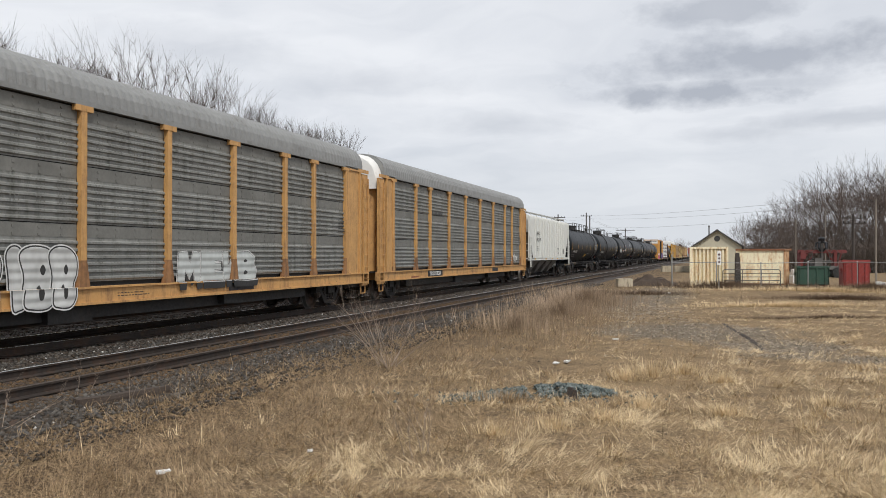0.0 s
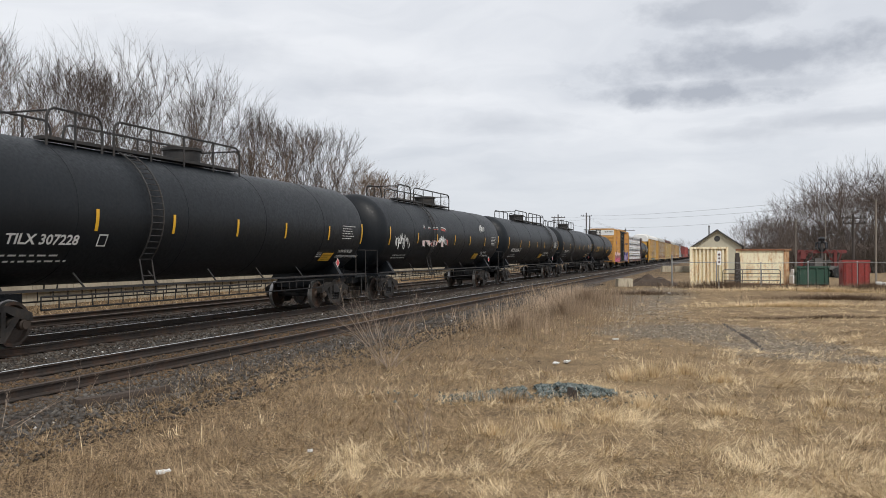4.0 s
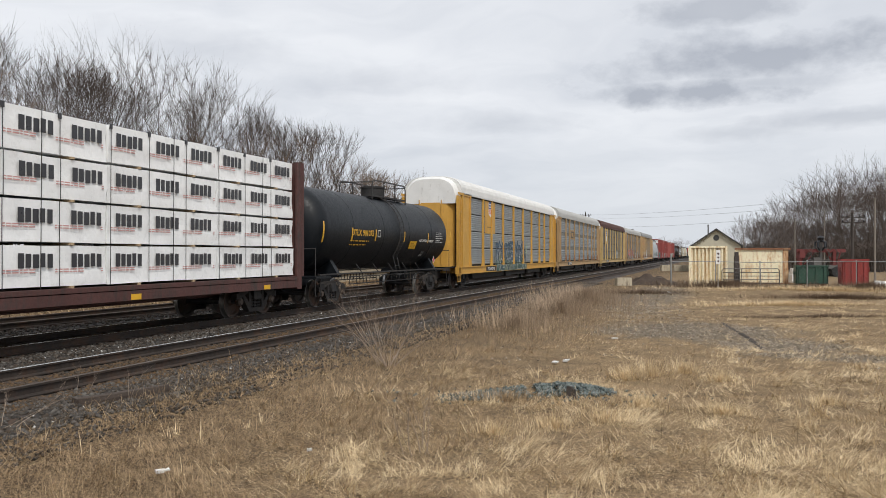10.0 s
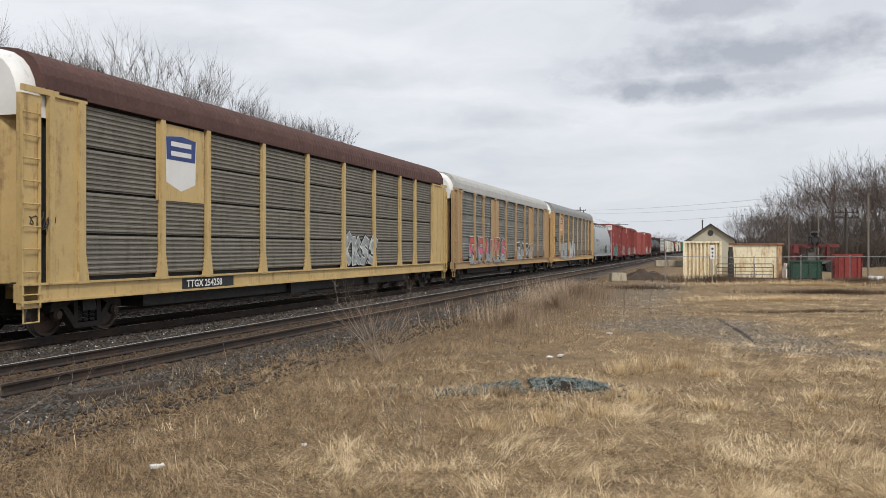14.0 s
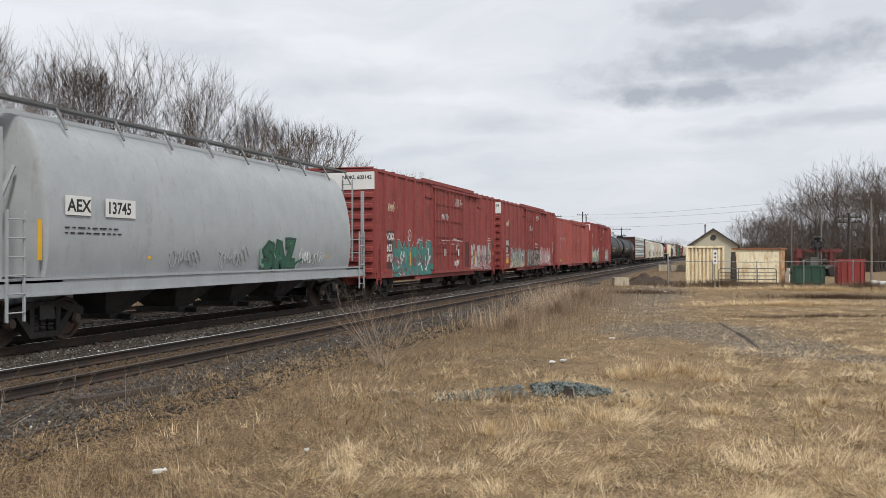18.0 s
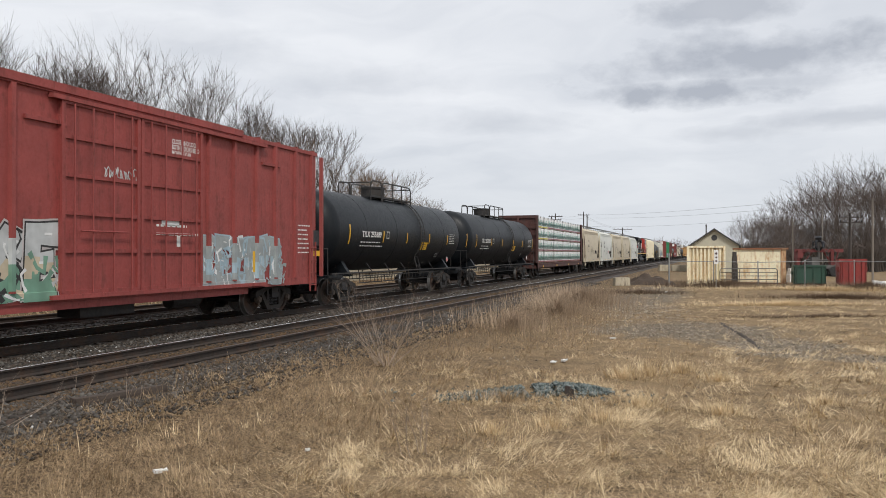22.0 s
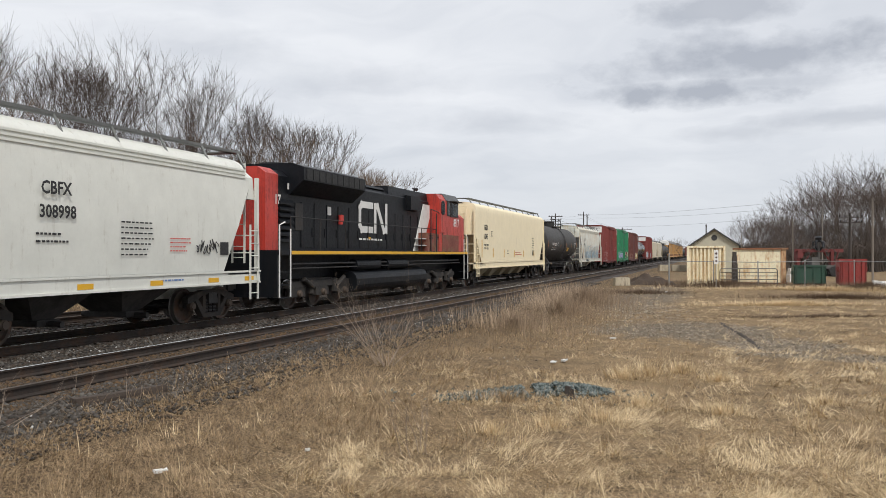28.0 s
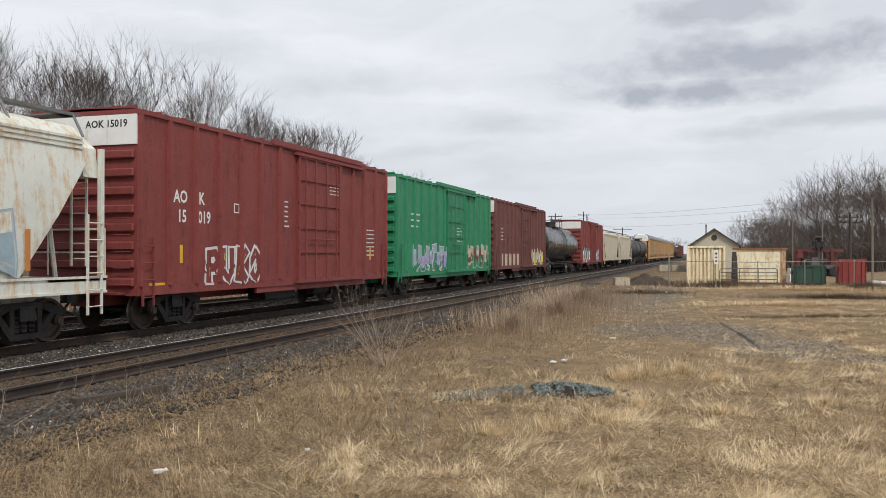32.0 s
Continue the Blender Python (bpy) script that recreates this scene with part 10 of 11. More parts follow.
for o, h_ in ((2.16, 1.0), (4.76, 0.55), (7.57, 0.5), (10.45, 0.45), (13.27, 0.42), (16.9, 0.4)):
    patch(c, "reflective_strip", o, 1.62, 0.13, h_, x, YELLOW_TAPE)
patch(c, "sign_panel", 16.4, 1.7, 0.4, 0.3, x, BLACK_MARK, "black inspection panel")
c = T["h8"]
stencil(c, "CCLX", 3.3, 3.1, 0.3, 1.56, BLACK_MARK, 0.9)
stencil(c, "95081", 3.3, 2.6, 0.3, 1.56, BLACK_MARK, 0.9)
graffiti(c, 4.4, 14.6, 1.38, 2.6, 9, [HOP_RUSTY, S_PALE_BLUE, S_PALE_BLUE], S_SILVER, S_WHITE, 131, 1.545, halo=S_PALE_BLUE, busy=6)
graffiti(c, 4.6, 6.6, 1.02, 1.34, 3, [S_GREY], S_BLACK, S_BLACK, 132, 1.564)
for o in (3.2, 8.2, 12.0, 14.8):
    patch(c, "reflective_strip", o, 1.5, 0.12, 0.8, 1.54, ORANGE_TAPE)
c = T["aok"]
for txt, o, z_ in (("AO", 1.95, 3.1), ("K", 3.02, 3.1), ("15", 2.1, 2.62), ("019", 2.98, 2.62)):
    stencil(c, txt, o, z_, 0.31, 1.504, WHITE_MARK, 0.9)
lettering("lettering", "AOK 15019", 0.17, BLACK_MARK, c, (0.1, -LENGTHS[c.name] / 2 + 0.575 - 0.04, 4.75), facing=0)
patch(c, "sign_panel", 4.7, 2.95, 0.26, 0.26, 1.504, WHITE_MARK)
patch(c, "sign_panel", 4.73, 2.98, 0.2, 0.2, 1.506, BOX_OXIDE)
graffiti(c, 3.3, 6.2, 0.98, 2.0, 4, [BOX_OXIDE, BOX_OXIDE], S_WHITE, S_YELLOW, 141, halo=S_WHITE, busy=2, word="PUKO", fat=0.9)
small_print(c, 7.6, 2.6, 0.3, 0.9, 6, 1.504, WHITE_MARK, 142)
small_print(c, 10.7, 3.8, 1.0, 0.36, 3, 1.574, WHITE_MARK, 143)
small_print(c, 14.0, 1.7, 1.2, 1.1, 7, 1.504, WHITE_MARK, 144)
for o in (2.2, 8.4, 14.4):
    patch(c, "reflective_strip", o, 1.6, 0.12, 0.45, 1.504, YELLOW_TAPE)
patch(c, "reflective_strip", 1.0, 1.0, 0.6, 0.14, 1.504, YELLOW_TAPE)
c = T["bg"]
graffiti(c, 2.6, 8.4, 1.0, 2.2, 5, [S_PALE_BLUE, S_LILAC, BOX_GREEN], S_GREY, S_WHITE, 151)
graffiti(c, 11.4, 16.0, 1.0, 2.3, 4, [S_TAN, BOX_BROWN, BOX_GREEN], S_TAN, S_WHITE, 152)
small_print(c, 2.4, 2.9, 1.2, 0.8, 3, 1.504, WHITE_MARK, 153)
small_print(c, 9.2, 2.4, 1.0, 0.8, 5, 1.574, WHITE_MARK, 154)
c = T["bb"]
patch(c, "painted_band", 2.5, 0.98, 5.2, 0.85, 1.504, S_TAN, "pale over-painted band")
graffiti(c, 10.6, 15.6, 1.0, 2.1, 4, [S_TAN, S_WHITE, S_YELLOW], S_TAN, S_WHITE, 161)
small_print(c, 2.4, 2.6, 1.0, 0.9, 4, 1.504, WHITE_MARK, 162)
c = T["br"]
graffiti(c, 2.0, 7.2, 1.0, 2.4, 4, [S_TEAL, S_PALE_BLUE, S_WHITE], S_BLACK, S_WHITE, 171)
graffiti(c, 9.5, 14.5, 1.0, 2.2, 4, [S_WHITE, S_PALE_BLUE], S_BLUE, S_WHITE, 172)

# ---- field: rock heap, gravel path, grass, weeds ----


def heap():
    n = 1500
    r, a = np.sqrt(rs.rand(n)), rs.uniform(0, 2 * np.pi, n)
    u, v = r * np.cos(a), r * np.sin(a)
    u = np.where(u < -0.2, u * 1.7, u)
    x, y = yard(1.6 + u * 1.0, 12.85 + v * 0.5 + 0.5 * np.minimum(u + 0.2, 0))
    z = np.array([ground_height(p, q) for p, q in zip(x, y)]) + 0.065 * np.clip(1 - r ** 2, 0, 1) * (0.5 + 0.9 * (u > 0.1)) + 0.008 + rs.uniform(0, 0.02, n)
    pebbles("crushed_rock_heap", "low heap of blue-grey crushed rock in the grass", np.stack([x, y, z], 1), rs.uniform(0.016, 0.046, n), STONE_TEAL, 21)
    n = 260
    u, v = rs.normal(0.2, 0.9, n), rs.normal(0, 0.28, n)
    x, y = yard(1.0 + u, 12.5 + v)
    z = np.array([ground_height(p, q) for p, q in zip(x, y)]) + 0.01
    pebbles("scattered_rock", "blue-grey stones scattered round the rock heap", np.stack([x, y, z], 1), rs.uniform(0.015, 0.035, n), STONE_TEAL, 22)


heap()


def gravel_mask(x, y):
    """How far the yard's gravel track shows at a place: 1 is bare gravel."""
    m = 0.0
    for cx, cy, rx, ry, turn in ((-0.6, 24.2, 2.9, 2.7, 0.2), (3.6, 18.9, 3.4, 0.95, 0.05), (1.4, 21.4, 1.7, 2.2, 0.6), (8.5, 18.6, 4.0, 1.3, 0.1), (-2.6, 32.5, 1.7, 6.5, 0.15)):
        dx, dy = x - cx, y - cy
        c, s = math.cos(turn), math.sin(turn)
        u, v = (dx * c + dy * s) / rx, (-dx * s + dy * c) / ry
        m = max(m, 1.25 - math.hypot(u, v))
    return min(1.0, max(0.0, m * 1.6 + 0.5 * noise.noise((x * 0.9, y * 0.9, 5.0))))


pts = []
while len(pts) < 6800:
    x, y = rs.uniform(-5, 12), rs.uniform(15.5, 40)
    if rs.rand() < gravel_mask(x, y) ** 1.5:
        pts.append((x, y, ground_height(x, y) + 0.008))
pebbles("path_gravel", "pale grey gravel of a worn vehicle track", np.array(pts), rs.uniform(0.012, 0.034, len(pts)), STONE_PATH, 23)


def blades(name, label, roots, length, lean, width, curl, material, seed, way=None):
    """Dry stalks and leaves: each a tapering bent strip of two pieces."""
    r = np.random.RandomState(seed)
    n = len(roots)
    az = r.uniform(0, 2 * np.pi, n) if way is None else way
    d = np.stack([np.cos(az), np.sin(az), np.zeros(n)], 1)
    side = np.stack([-np.sin(az + r.uniform(-1.2, 1.2, n)), np.cos(az), np.zeros(n)], 1)
    up = np.array([0, 0, 1.0])
    ln, lw = length[:, None], width[:, None]
    l1 = lean[:, None]
    l2 = np.clip(l1 + curl[:, None], 0, 1.75)
    p0 = roots
    p1 = p0 + (d * np.sin(l1) + up * np.cos(l1)) * ln * 0.55
    p2 = p1 + (d * np.sin(l2) + up * np.cos(l2)) * ln * 0.45
    p2[:, 2] = np.maximum(p2[:, 2], p0[:, 2] + 0.012)
    verts = np.stack([p0 - side * lw, p0 + side * lw, p1 + side * lw * 0.7, p1 - side * lw * 0.7, p2], 1)
    me = bpy.data.meshes.new(name)
    me.vertices.add(n * 5)
    me.vertices.foreach_set("co", verts.reshape(-1))
    k = np.arange(n)[:, None] * 5
    loops = (k + np.array([0, 1, 2, 3, 3, 2, 4])[None]).reshape(-1)
    me.loops.add(len(loops))
    me.loops.foreach_set("vertex_index", loops.astype(np.int32))
    me.polygons.add(2 * n)
    starts = (np.arange(n)[:, None] * 7 + np.array([0, 4])[None]).reshape(-1)
    me.polygons.foreach_set("loop_start", starts.astype(np.int32))
    me.update(calc_edges=True)
    me.materials.append(material)
    return tagged(new(name, me), label, "grass", kind="stuff")


STRAW = island("pale_straw_grass", ((0.07, 0.046, 0.026), (0.23, 0.155, 0.08), (0.48, 0.35, 0.195), (0.88, 0.71, 0.46)), 0.8, 0.6, tuft=0.45, patch=0.42)
BROWN = island("brown_dead_stalks", ((0.045, 0.031, 0.02), (0.127, 0.083, 0.048), (0.19, 0.128, 0.072), (0.50, 0.365, 0.22)), 0.85, 0.7, tuft=0.4, patch=0.5)
RUSSET = island("grey_russet_weeds", ((0.06, 0.044, 0.033), (0.20, 0.145, 0.102), (0.44, 0.335, 0.235)), 0.9, 0.85, tuft=0.2, patch=0.6)
DARK_WEED = island("dark_brown_dead_weeds", ((0.03, 0.021, 0.015), (0.085, 0.058, 0.04), (0.17, 0.118, 0.08)), 0.9, 0.8, tuft=0.2, patch=0.6)


def field(n, near, far, side0, side1, keep, seed):
    """Places over the field, thinning out with distance."""
    r = np.random.RandomState(seed)
    dist = near * (far / near) ** r.rand(n)
    az = radians(YAW) + np.arctan(r.uniform(side0, side1, n))
    x, y = -np.sin(az) * dist, np.cos(az) * dist
    out, dd = [], []
    for a, b, q in zip(x, y, dist):
        if keep(a, b, r):
            out.append((a, b, ground_height(a, b) - 0.01))
            dd.append(q)
    return np.array(out), np.array(dd)


def clumped(x, y, s, k):
    return noise.noise((x * s, y * s, k)) * 0.5 + 0.5


def edge(x, y, r):
    """Where the grass gives way to the ballast: a ragged, thinning margin."""
    line_ = -7.7 - 0.75 * smooth_step(y, 8.0, 12.5) + 0.35 * smooth_step(y, 14, 19) + 0.6 * noise.noise((x * 0.5, y * 0.45, 2.0)) + 0.45 * noise.noise((x * 1.6, y * 1.3, 6.0)) + 0.3 * noise.noise((x * 4.0, y * 4.0, 7.0))
    return r.rand() < smooth_step(x, line_ - 0.5, line_ + 0.6) ** 1.5


def on_heap(x, y, r):
    a = radians(YAW)
    u, v = x * math.cos(a) + y * math.sin(a), -x * math.sin(a) + y * math.cos(a)
    if math.hypot((u - 2.2) / 1.5, (v - 16.0) / 0.9) < 1.0 + 0.5 * noise.noise((u * 2, v * 2, 0)):
        return r.rand() < 0.86
    return math.hypot((u - 1.5) / 1.0, (v - 12.85) / 0.55) < 1.0 and r.rand() < 0.75


def keep_straw(x, y, r):
    if on_heap(x, y, r):
        return False
    if not edge(x, y, r) or r.rand() < gravel_mask(x, y) * 0.66:
        return False
    c = clumped(x, y, 0.55, 4.0) * 0.5 + clumped(x, y, 2.2, 5.0) * 0.5
    right = smooth_step(x + 1.6 * noise.noise((x * 0.3, y * 0.3, 8.0)), -5.6, -2.2)
    near = 1 - 0.72 * smooth_step(y, 12.5, 16) * (1 - smooth_step(y, 24, 30)) * (1 - smooth_step(x, -1.5, 1.5))
    return r.rand() < (0.04 + 0.96 * right) * near * max(0.06, 3.2 * (c - 0.32))


def keep_brown(x, y, r):
    if on_heap(x, y, r):
        return False
    if not edge(x, y, r) or r.rand() < gravel_mask(x, y) * 0.85:
        return False
    c = clumped(x, y, 0.42, 14.0) * 0.5 + clumped(x, y, 1.9, 15.0) * 0.5
    left = 1 - 0.8 * smooth_step(x, -5.0, -1.5)
    return r.rand() < left * max(0.08, 3.0 * (c - 0.3))


def tufts(centres, dist, per, spread, rng_):
    """Blade roots in tufts round the centres, and which way each leans."""
    n = len(centres) * per
    c = np.repeat(centres, per, 0)
    a, k = rng_.uniform(0, 2 * np.pi, n), np.abs(rng_.normal(0, 1, n))
    s_ = np.repeat(spread, per)
    p = c + np.stack([np.cos(a) * k * s_, np.sin(a) * k * s_, np.zeros(n)], 1)
    return p, np.repeat(dist, per), a


q = np.random.RandomState(41)
def fallen(centres, a, per, coherent, rng_):
    """Leaf directions: partly outwards from the tussock, partly the way the wind has combed it."""
    w = np.repeat(np.array([noise.noise((x * 0.8, y * 0.8, 12.0)) * 7.0 for x, y, _ in centres]), per)
    pick = rng_.rand(len(a)) < coherent
    return np.where(pick, w + rng_.normal(0, 0.35, len(a)), a + rng_.normal(0, 0.5, len(a)))


# tussocks of pale leaves, combed over
c, d = field(50000, 5.0, 60, -0.62, 0.62, keep_straw, 31)
c, d = c[:9000], d[:9000]
p, d, a = tufts(c, d, 15, 0.04 + 0.0026 * d, q)
n = len(p)
tall = np.repeat(np.array([clumped(x, y, 1.3, 8.0) for x, y, _ in c]), 15)
reach = 1 / (1 + np.maximum(0, d - 16) * 0.05)
blades("dry_grass", "matted tussocks of pale straw-coloured dead grass", p, q.uniform(0.08, 0.30, n) * (0.5 + 0.9 * tall) * reach, np.clip(q.normal(1.2, 0.35, n) * (1.35 - 0.6 * tall), 0, 1.5), 0.0006 + 0.00016 * d * q.uniform(0.6, 1.3, n),
       q.uniform(0.0, 0.7, n), STRAW, 51, fallen(c, a, 15, 0.65, q))
# finer brown stalks and leaves
c, d = field(50000, 5.0, 60, -0.62, 0.62, keep_brown, 32)
c, d = c[:9500], d[:9500]
p, d, a = tufts(c, d, 13, 0.05 + 0.0024 * d, q)
n = len(p)
reach = 1 / (1 + np.maximum(0, d - 16) * 0.05)
blades("brown_weeds", "tangled brown dead weeds and grass", p, q.uniform(0.06, 0.3, n) * reach, np.clip(q.normal(1.2, 0.4, n), 0, 1.52), 0.0006 + 0.00015 * d * q.uniform(0.6, 1.3, n), q.uniform(-0.2, 0.7, n), BROWN, 52, fallen(c, a, 13, 0.3, q))
# upright thin stalks standing over the matted grass
c, d = field(1500, 5.0, 30, -0.6, 0.6, keep_brown, 33)
blades("weed_stalks", "thin brown weed stalks standing over the grass", c, q.uniform(0.2, 0.55, len(c)), np.abs(q.normal(0, 0.25, len(c))), 0.0008 + 0.0001 * d, q.uniform(-0.1, 0.3, len(c)), BROWN, 54)
# grass bank behind the tracks
r2 = np.random.RandomState(61)
n = 6000
x, y = r2.uniform(-22.3, -20.2, n), 8 + r2.rand(n) * 70
p = np.stack([x, y, [ground_height(a, b) for a, b in zip(x, y)]], 1)
blades("bank_grass", "pale dead grass on the bank behind the tracks", p, r2.uniform(0.1, 0.35, n), r2.uniform(0.2, 1.3, n), r2.uniform(0.006, 0.016, n), r2.uniform(0, 0.7, n), BROWN, 53)


def patch_of(name, label, u, v, ru, rv, n, h0, h1, material, seed, width=0.004, lean=0.35):
    r = np.random.RandomState(seed)
    a, k = r.uniform(0, 2 * np.pi, n), np.abs(r.normal(0, 0.55, n))
    x, y = yard(u + ru * k * np.cos(a), v + rv * k * np.sin(a))
    p = np.stack([x, y, [ground_height(c, d_) for c, d_ in zip(x, y)]], 1)
    blades(name, label, p, r.uniform(h0, h1, n), r.uniform(0, lean, n), np.full(n, width) * r.uniform(0.6, 1.4, n), r.uniform(-0.1, 0.4, n), material, seed)


patch_of("tall_weeds", "tall thicket of grey-brown dead weeds beside the ballast", 4.3, 31.0, 2.0, 7.0, 3000, 0.12, 0.75, RUSSET, 71, 0.0045, 0.5)
patch_of("tall_weeds", "tall thicket of grey-brown dead weeds beside the ballast", 6.3, 38.0, 2.2, 7.0, 2800, 0.15, 0.9, RUSSET, 72, 0.006, 0.5)
patch_of("tall_weeds", "grey-brown dead weeds beside the ballast", 2.2, 24.5, 2.2, 5.0, 1500, 0.15, 0.65, RUSSET, 73, 0.0055)
for k, (u, v, ru, h) in enumerate(((3.55, 14.6, 0.5, 0.42), (4.2, 14.9, 0.4, 0.36), (3.0, 14.2, 0.35, 0.34), (4.5, 13.9, 0.3, 0.26), (1.35, 10.3, 0.4, 0.26), (2.0, 10.7, 0.35, 0.22), (0.6, 10.0, 0.3, 0.22), (2.7, 11.6, 0.3, 0.24), (3.6, 11.0, 0.3, 0.2), (5.2, 11.6, 0.35, 0.2))):
    patch_of("tall_grass", "clump of tall pale dead grass", u, v, ru, ru * 0.7, 330, h * 0.35, h, STRAW, 90 + k, 0.0016 + 0.00004 * v, 0.75)
patch_of("tall_grass", "clump of tall tan dead grass by the rock heap", 0.9, 12.0, 0.9, 0.3, 700, 0.08, 0.26, BROWN, 76, 0.0018, 0.6)
patch_of("tall_weeds", "grey-brown dead weeds along the fence", 17.5, 53.0, 4.5, 1.7, 3600, 0.1, 0.6, DARK_WEED, 77, 0.008)
patch_of("tall_weeds", "grey-brown dead weeds along the fence", 25.0, 50.0, 5.0, 2.0, 3600, 0.1, 0.55, DARK_WEED, 78, 0.008)
patch_of("tall_grass", "pale dead grass along the fence", 22.0, 49.0, 9.0, 3.0, 6000, 0.1, 0.35, STRAW, 79, 0.008, 1.2)
patch_of("tall_weeds", "dark dead weeds in the far field", 18.6, 39.5, 4.5, 1.6, 5200, 0.06, 0.32, DARK_WEED, 80, 0.007, 1.1)
patch_of("tall_weeds", "dark dead weeds in the far field", 10.5, 45.0, 3.0, 2.2, 2600, 0.06, 0.3, DARK_WEED, 81, 0.007, 1.1)
patch_of("tall_weeds", "dark low weeds beside the gravel track", 12.5, 28.0, 4.0, 0.8, 3000, 0.03, 0.12, DARK_WEED, 82, 0.006, 1.2)
patch_of("tall_grass", "pale matted dead grass in the far field", 14.0, 34.5, 5.0, 0.9, 4200, 0.08, 0.26, STRAW, 83, 0.006, 1.3)

SHRUB_TWIG = island("pale_grey_shrub_stems", ((0.09, 0.066, 0.05), (0.17, 0.128, 0.098), (0.34, 0.27, 0.21)), 0.85, 0.9)


def dry_shrub(label, u, v, h, stems, spread, seed, thick=0.007):
    r = random.Random(seed)
    c = stand("dry_shrub", label, "shrub", u, v)
    x, y = yard(u, v)
    c.location.z = ground_height(x, y)
    def grow(bm, p, d, ln, rad, level):
        for s in range(4):
            d = (d + Vector((r.gauss(0, 0.14), r.gauss(0, 0.14), r.gauss(0.03, 0.06)))).normalized()
            e = p + d * ln / 4
            rod(bm, p, e, rad, 5, rad * 0.82)
            p, rad = e, rad * 0.82
            if level < 2 and s:
                for _ in range(2 if level == 0 else 1):
                    grow(bm, p, (d + Vector((r.gauss(0, 0.5), r.gauss(0, 0.5), 0.1))).normalized(), ln * r.uniform(0.3, 0.55), rad * 0.6, level + 1)
    for i in range(stems):
        a = r.uniform(0, 6.28)
        k = r.uniform(0.1, spread)
        b = Vector((math.cos(a), math.sin(a), 0)) * r.uniform(0, 0.22)
        bm = bmesh.new()
        grow(bm, b, Vector((math.cos(a) * k, math.sin(a) * k, 1)).normalized(), h * r.uniform(0.6, 1.05), thick * r.uniform(0.6, 1.1), 0)
        part("stem", bm, SHRUB_TWIG, c)


dry_shrub("leafless pale grey shrub beside the ballast", -1.0, 15.7, 1.3, 20, 1.0, 4, 0.0095)
dry_shrub("thin leafless weed in the grass", -0.28, 9.1, 0.62, 7, 0.45, 5, 0.006)
dry_shrub("sprawling dry bramble stems at the foot of the ballast", -5.2, 10.0, 0.9, 5, 2.2, 6, 0.005)
dry_shrub("thin leafless weed growing beside the rail", -4.3, 11.8, 0.6, 3, 0.5, 7, 0.004)
dry_shrub("thin leafless weed growing beside the rail", -5.1, 12.2, 0.5, 2, 0.5, 8, 0.004)

old = thing("old_tie", "half-buried weathered railway tie in the ballast", "timber", at=(-8.0, 10.2, GROUND + 0.09), turn=74)
bm = bmesh.new()
box(bm, -0.75, 0.75, -0.09, 0.09, -0.14, 0.03, 0.012)
bmesh.ops.subdivide_edges(bm, edges=bm.edges, cuts=2, use_grid_fill=True)
for v_ in bm.verts:
    v_.co += Vector((random.uniform(-0.01, 0.01), random.uniform(-0.01, 0.01), random.uniform(-0.012, 0.012)))
part("timber", bm, surface("split_grey_timber", (0.06, 0.044, 0.034), 0.9, vary=0.4, grain=25, bump=0.6), old)

plank = thing("broken_board", "dark broken board stuck in the rock heap", "timber", at=(*yard(1.82, 12.3), GROUND + 0.02), turn=-30)
bm = bmesh.new()
box(bm, -0.05, 0.05, -0.02, 0.02, -0.1, 0.15, 0.006)
box(bm, 0.06, 0.13, -0.03, 0.0, -0.1, 0.12, 0.006)
part("timber", bm, POLE_DARK, plank)


def litter(u, v, w, d, seed, label="scrap of crumpled white litter in the grass", lift=0.03):
    r = random.Random(seed)
    x, y = yard(u, v)
    c = thing("litter", label, "litter", "litter in the field", at=(x, y, ground_height(x, y) + lift), turn=r.uniform(0, 360))
    bm = bmesh.new()
    box(bm, -w / 2, w / 2, -d / 2, d / 2, 0, 0.015)
    bmesh.ops.subdivide_edges(bm, edges=bm.edges, cuts=3, use_grid_fill=True)
    for q_ in bm.verts:
        q_.co.z += r.uniform(-0.005, 0.02)
    part("sheet", bm, WHITE_PAINT, c)


litter(-2.63, 8.05, 0.13, 0.06, 1, lift=0.05)
litter(4.18, 20.8, 0.14, 0.08, 2, lift=0.06)
litter(2.1, 16.0, 0.16, 0.1, 3)
litter(2.35, 16.3, 0.22, 0.08, 4)
litter(-1.4, 9.0, 0.05, 0.03, 5, lift=0.06)
litter(11.6, 44.0, 0.3, 0.12, 6, lift=0.1)

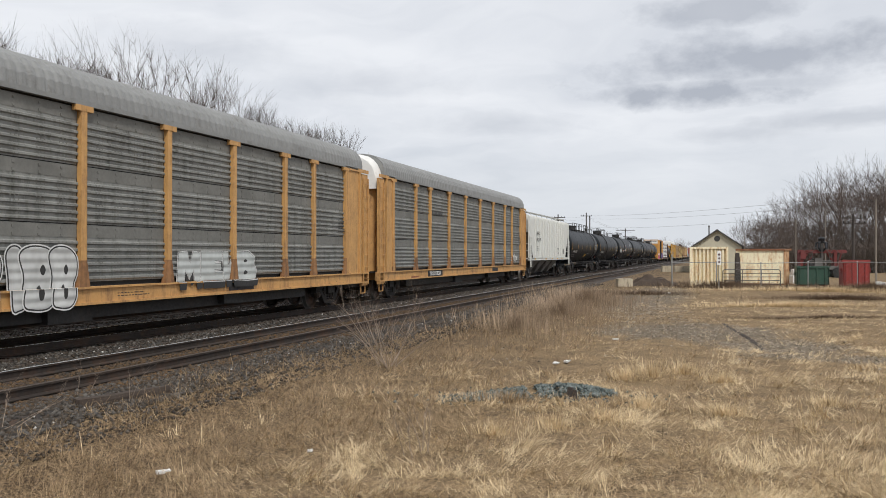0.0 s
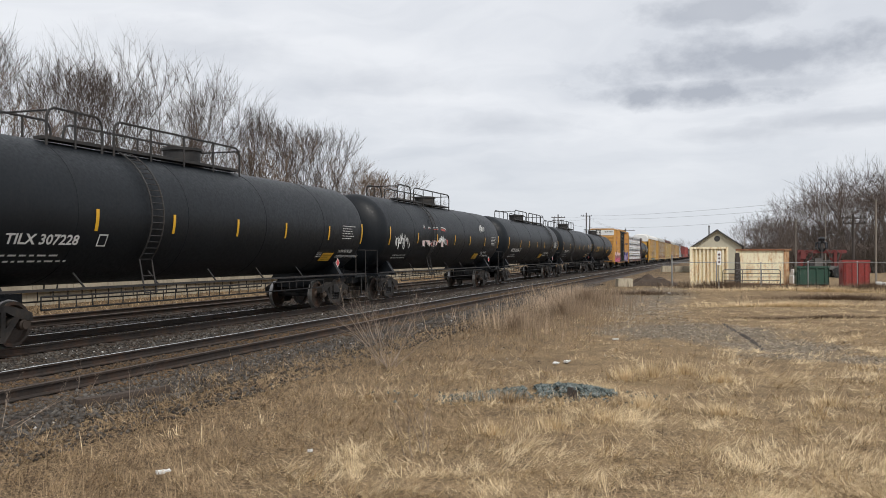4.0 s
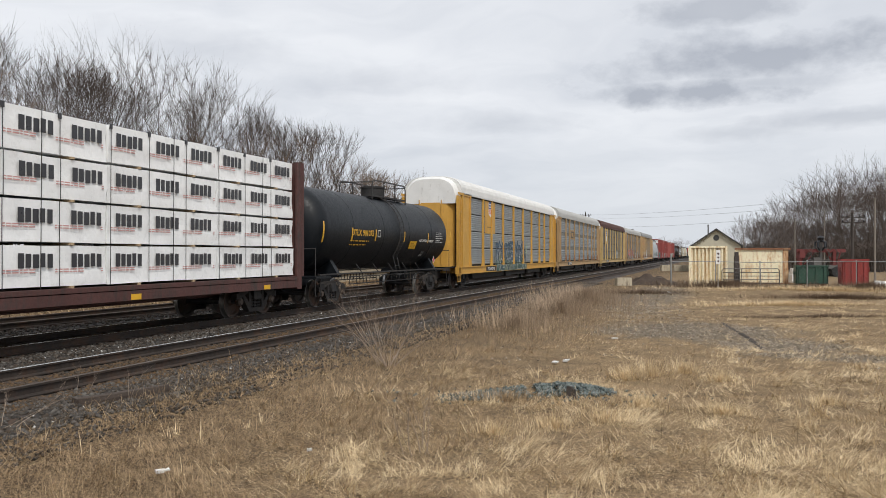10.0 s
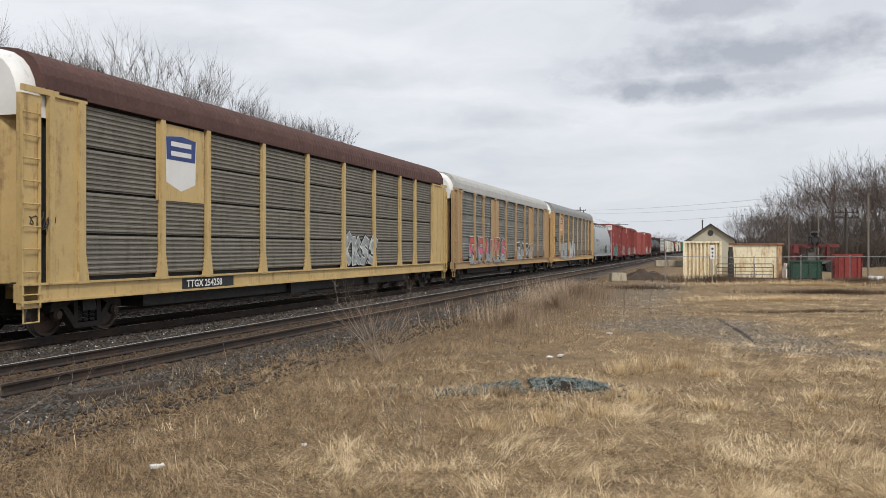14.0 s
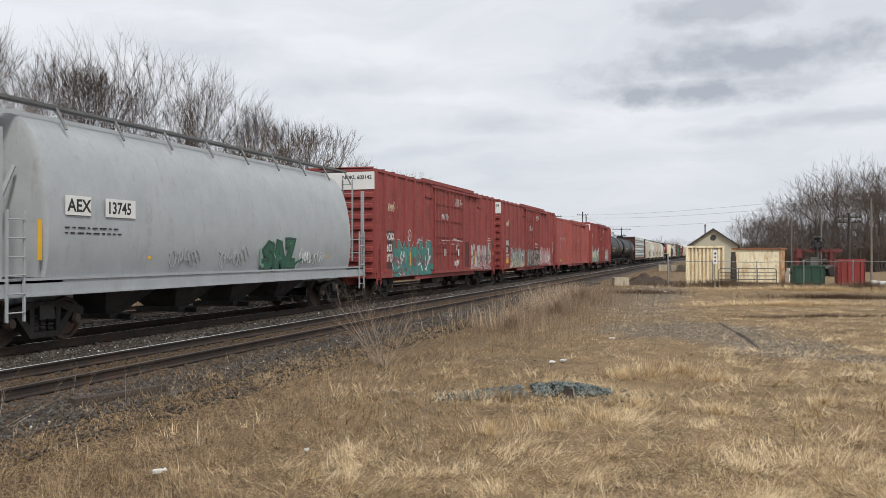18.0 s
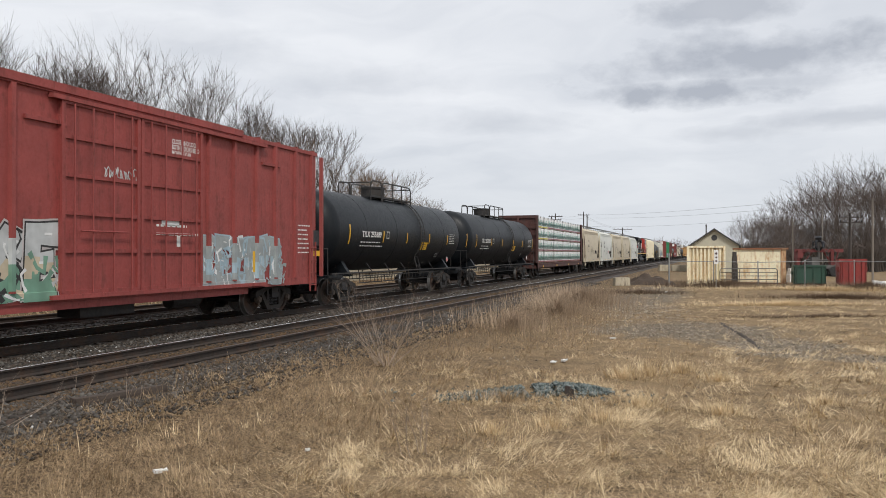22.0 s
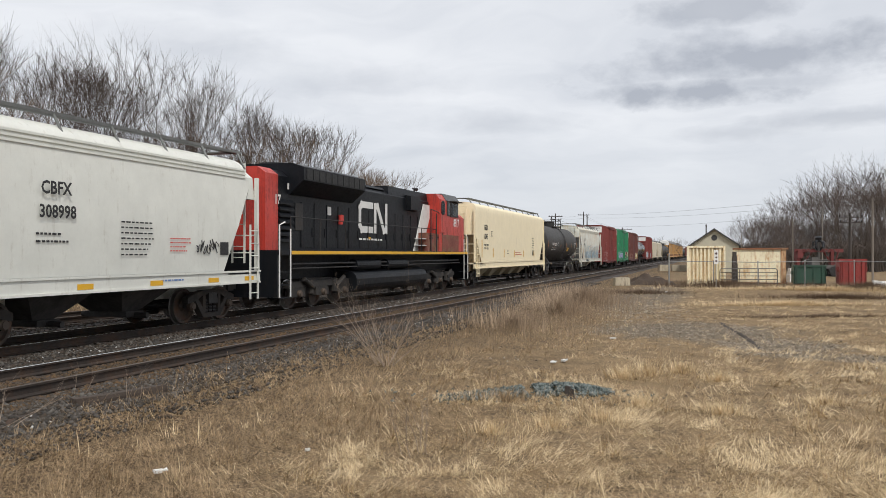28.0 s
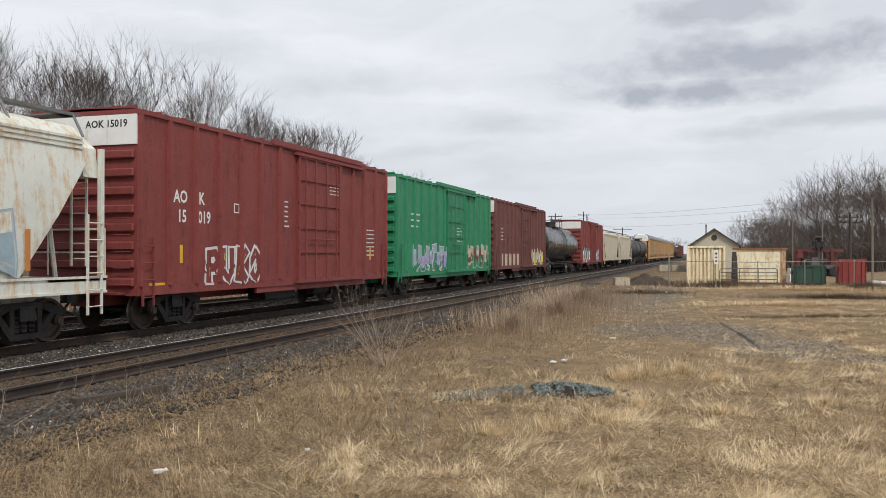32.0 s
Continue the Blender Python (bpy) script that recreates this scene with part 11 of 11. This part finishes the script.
dirt = tagged(new("dirt_mound"), "low mound of dark bare earth near the yard", "mound")
dirt.matrix_basis = pose(*yard(14.1, 57.6), GROUND - 0.02, 0, 0, YAW)
bm = bmesh.new()
bmesh.ops.create_grid(bm, x_segments=24, y_segments=16, size=1.0)
for v_ in bm.verts:
    k = max(0.0, 1 - v_.co.x ** 2) * max(0.0, 1 - v_.co.y ** 2)
    v_.co = Vector((v_.co.x * 1.7, v_.co.y * 1.1, -0.05 + 0.95 * k * (0.7 + 0.6 * noise.noise((v_.co.x * 3, v_.co.y * 3, 1.0)))))
part("earth", bm, surface("dark_bare_earth", (0.06, 0.042, 0.03), 0.95, vary=0.3, grain=20, bump=0.7), dirt, smooth=True)

rut = tagged(new("tyre_rut"), "dark ridge of earth pushed up beside a tyre rut", "rut", kind="stuff")
bm = bmesh.new()
line_pts = [Vector((0.2, 27.3, 0)), Vector((0.35, 25.6, 0)), Vector((0.55, 24.0, 0)), Vector((0.8, 22.6, 0)), Vector((0.95, 21.2, 0)), Vector((1.0, 20.2, 0))]
rows_ = []
for i in range(60):
    t = i / 59 * 4.999
    p_ = line_pts[int(t)].lerp(line_pts[int(t) + 1], t - int(t))
    h_ = 0.038 * math.sin(math.pi * (i + 0.5) / 60) ** 0.5 * (0.6 + 0.9 * abs(noise.noise((i * 0.35, 0, 0))))
    row_ = []
    for k, (off, z_) in enumerate(((-0.2, -0.05), (-0.09, 0.6), (0.0, 1.0), (0.08, 0.7), (0.17, -0.05))):
        x_ = p_.x + 0.55 * off * (1 + 0.5 * noise.noise((i * 0.5, k, 1.0)))
        row_.append(bm.verts.new((x_, p_.y, ground_height(x_, p_.y) + (h_ * z_ if z_ > 0 else -0.04))))
    rows_.append(row_)
for a_, b_ in zip(rows_, rows_[1:]):
    for k in range(4):
        bm.faces.new((a_[k], a_[k + 1], b_[k + 1], b_[k]))
part("earth_ridge", bm, surface("dark_turned_earth", (0.045, 0.033, 0.024), 0.95, vary=0.35, grain=20, bump=0.7), rut, smooth=True)

motions()
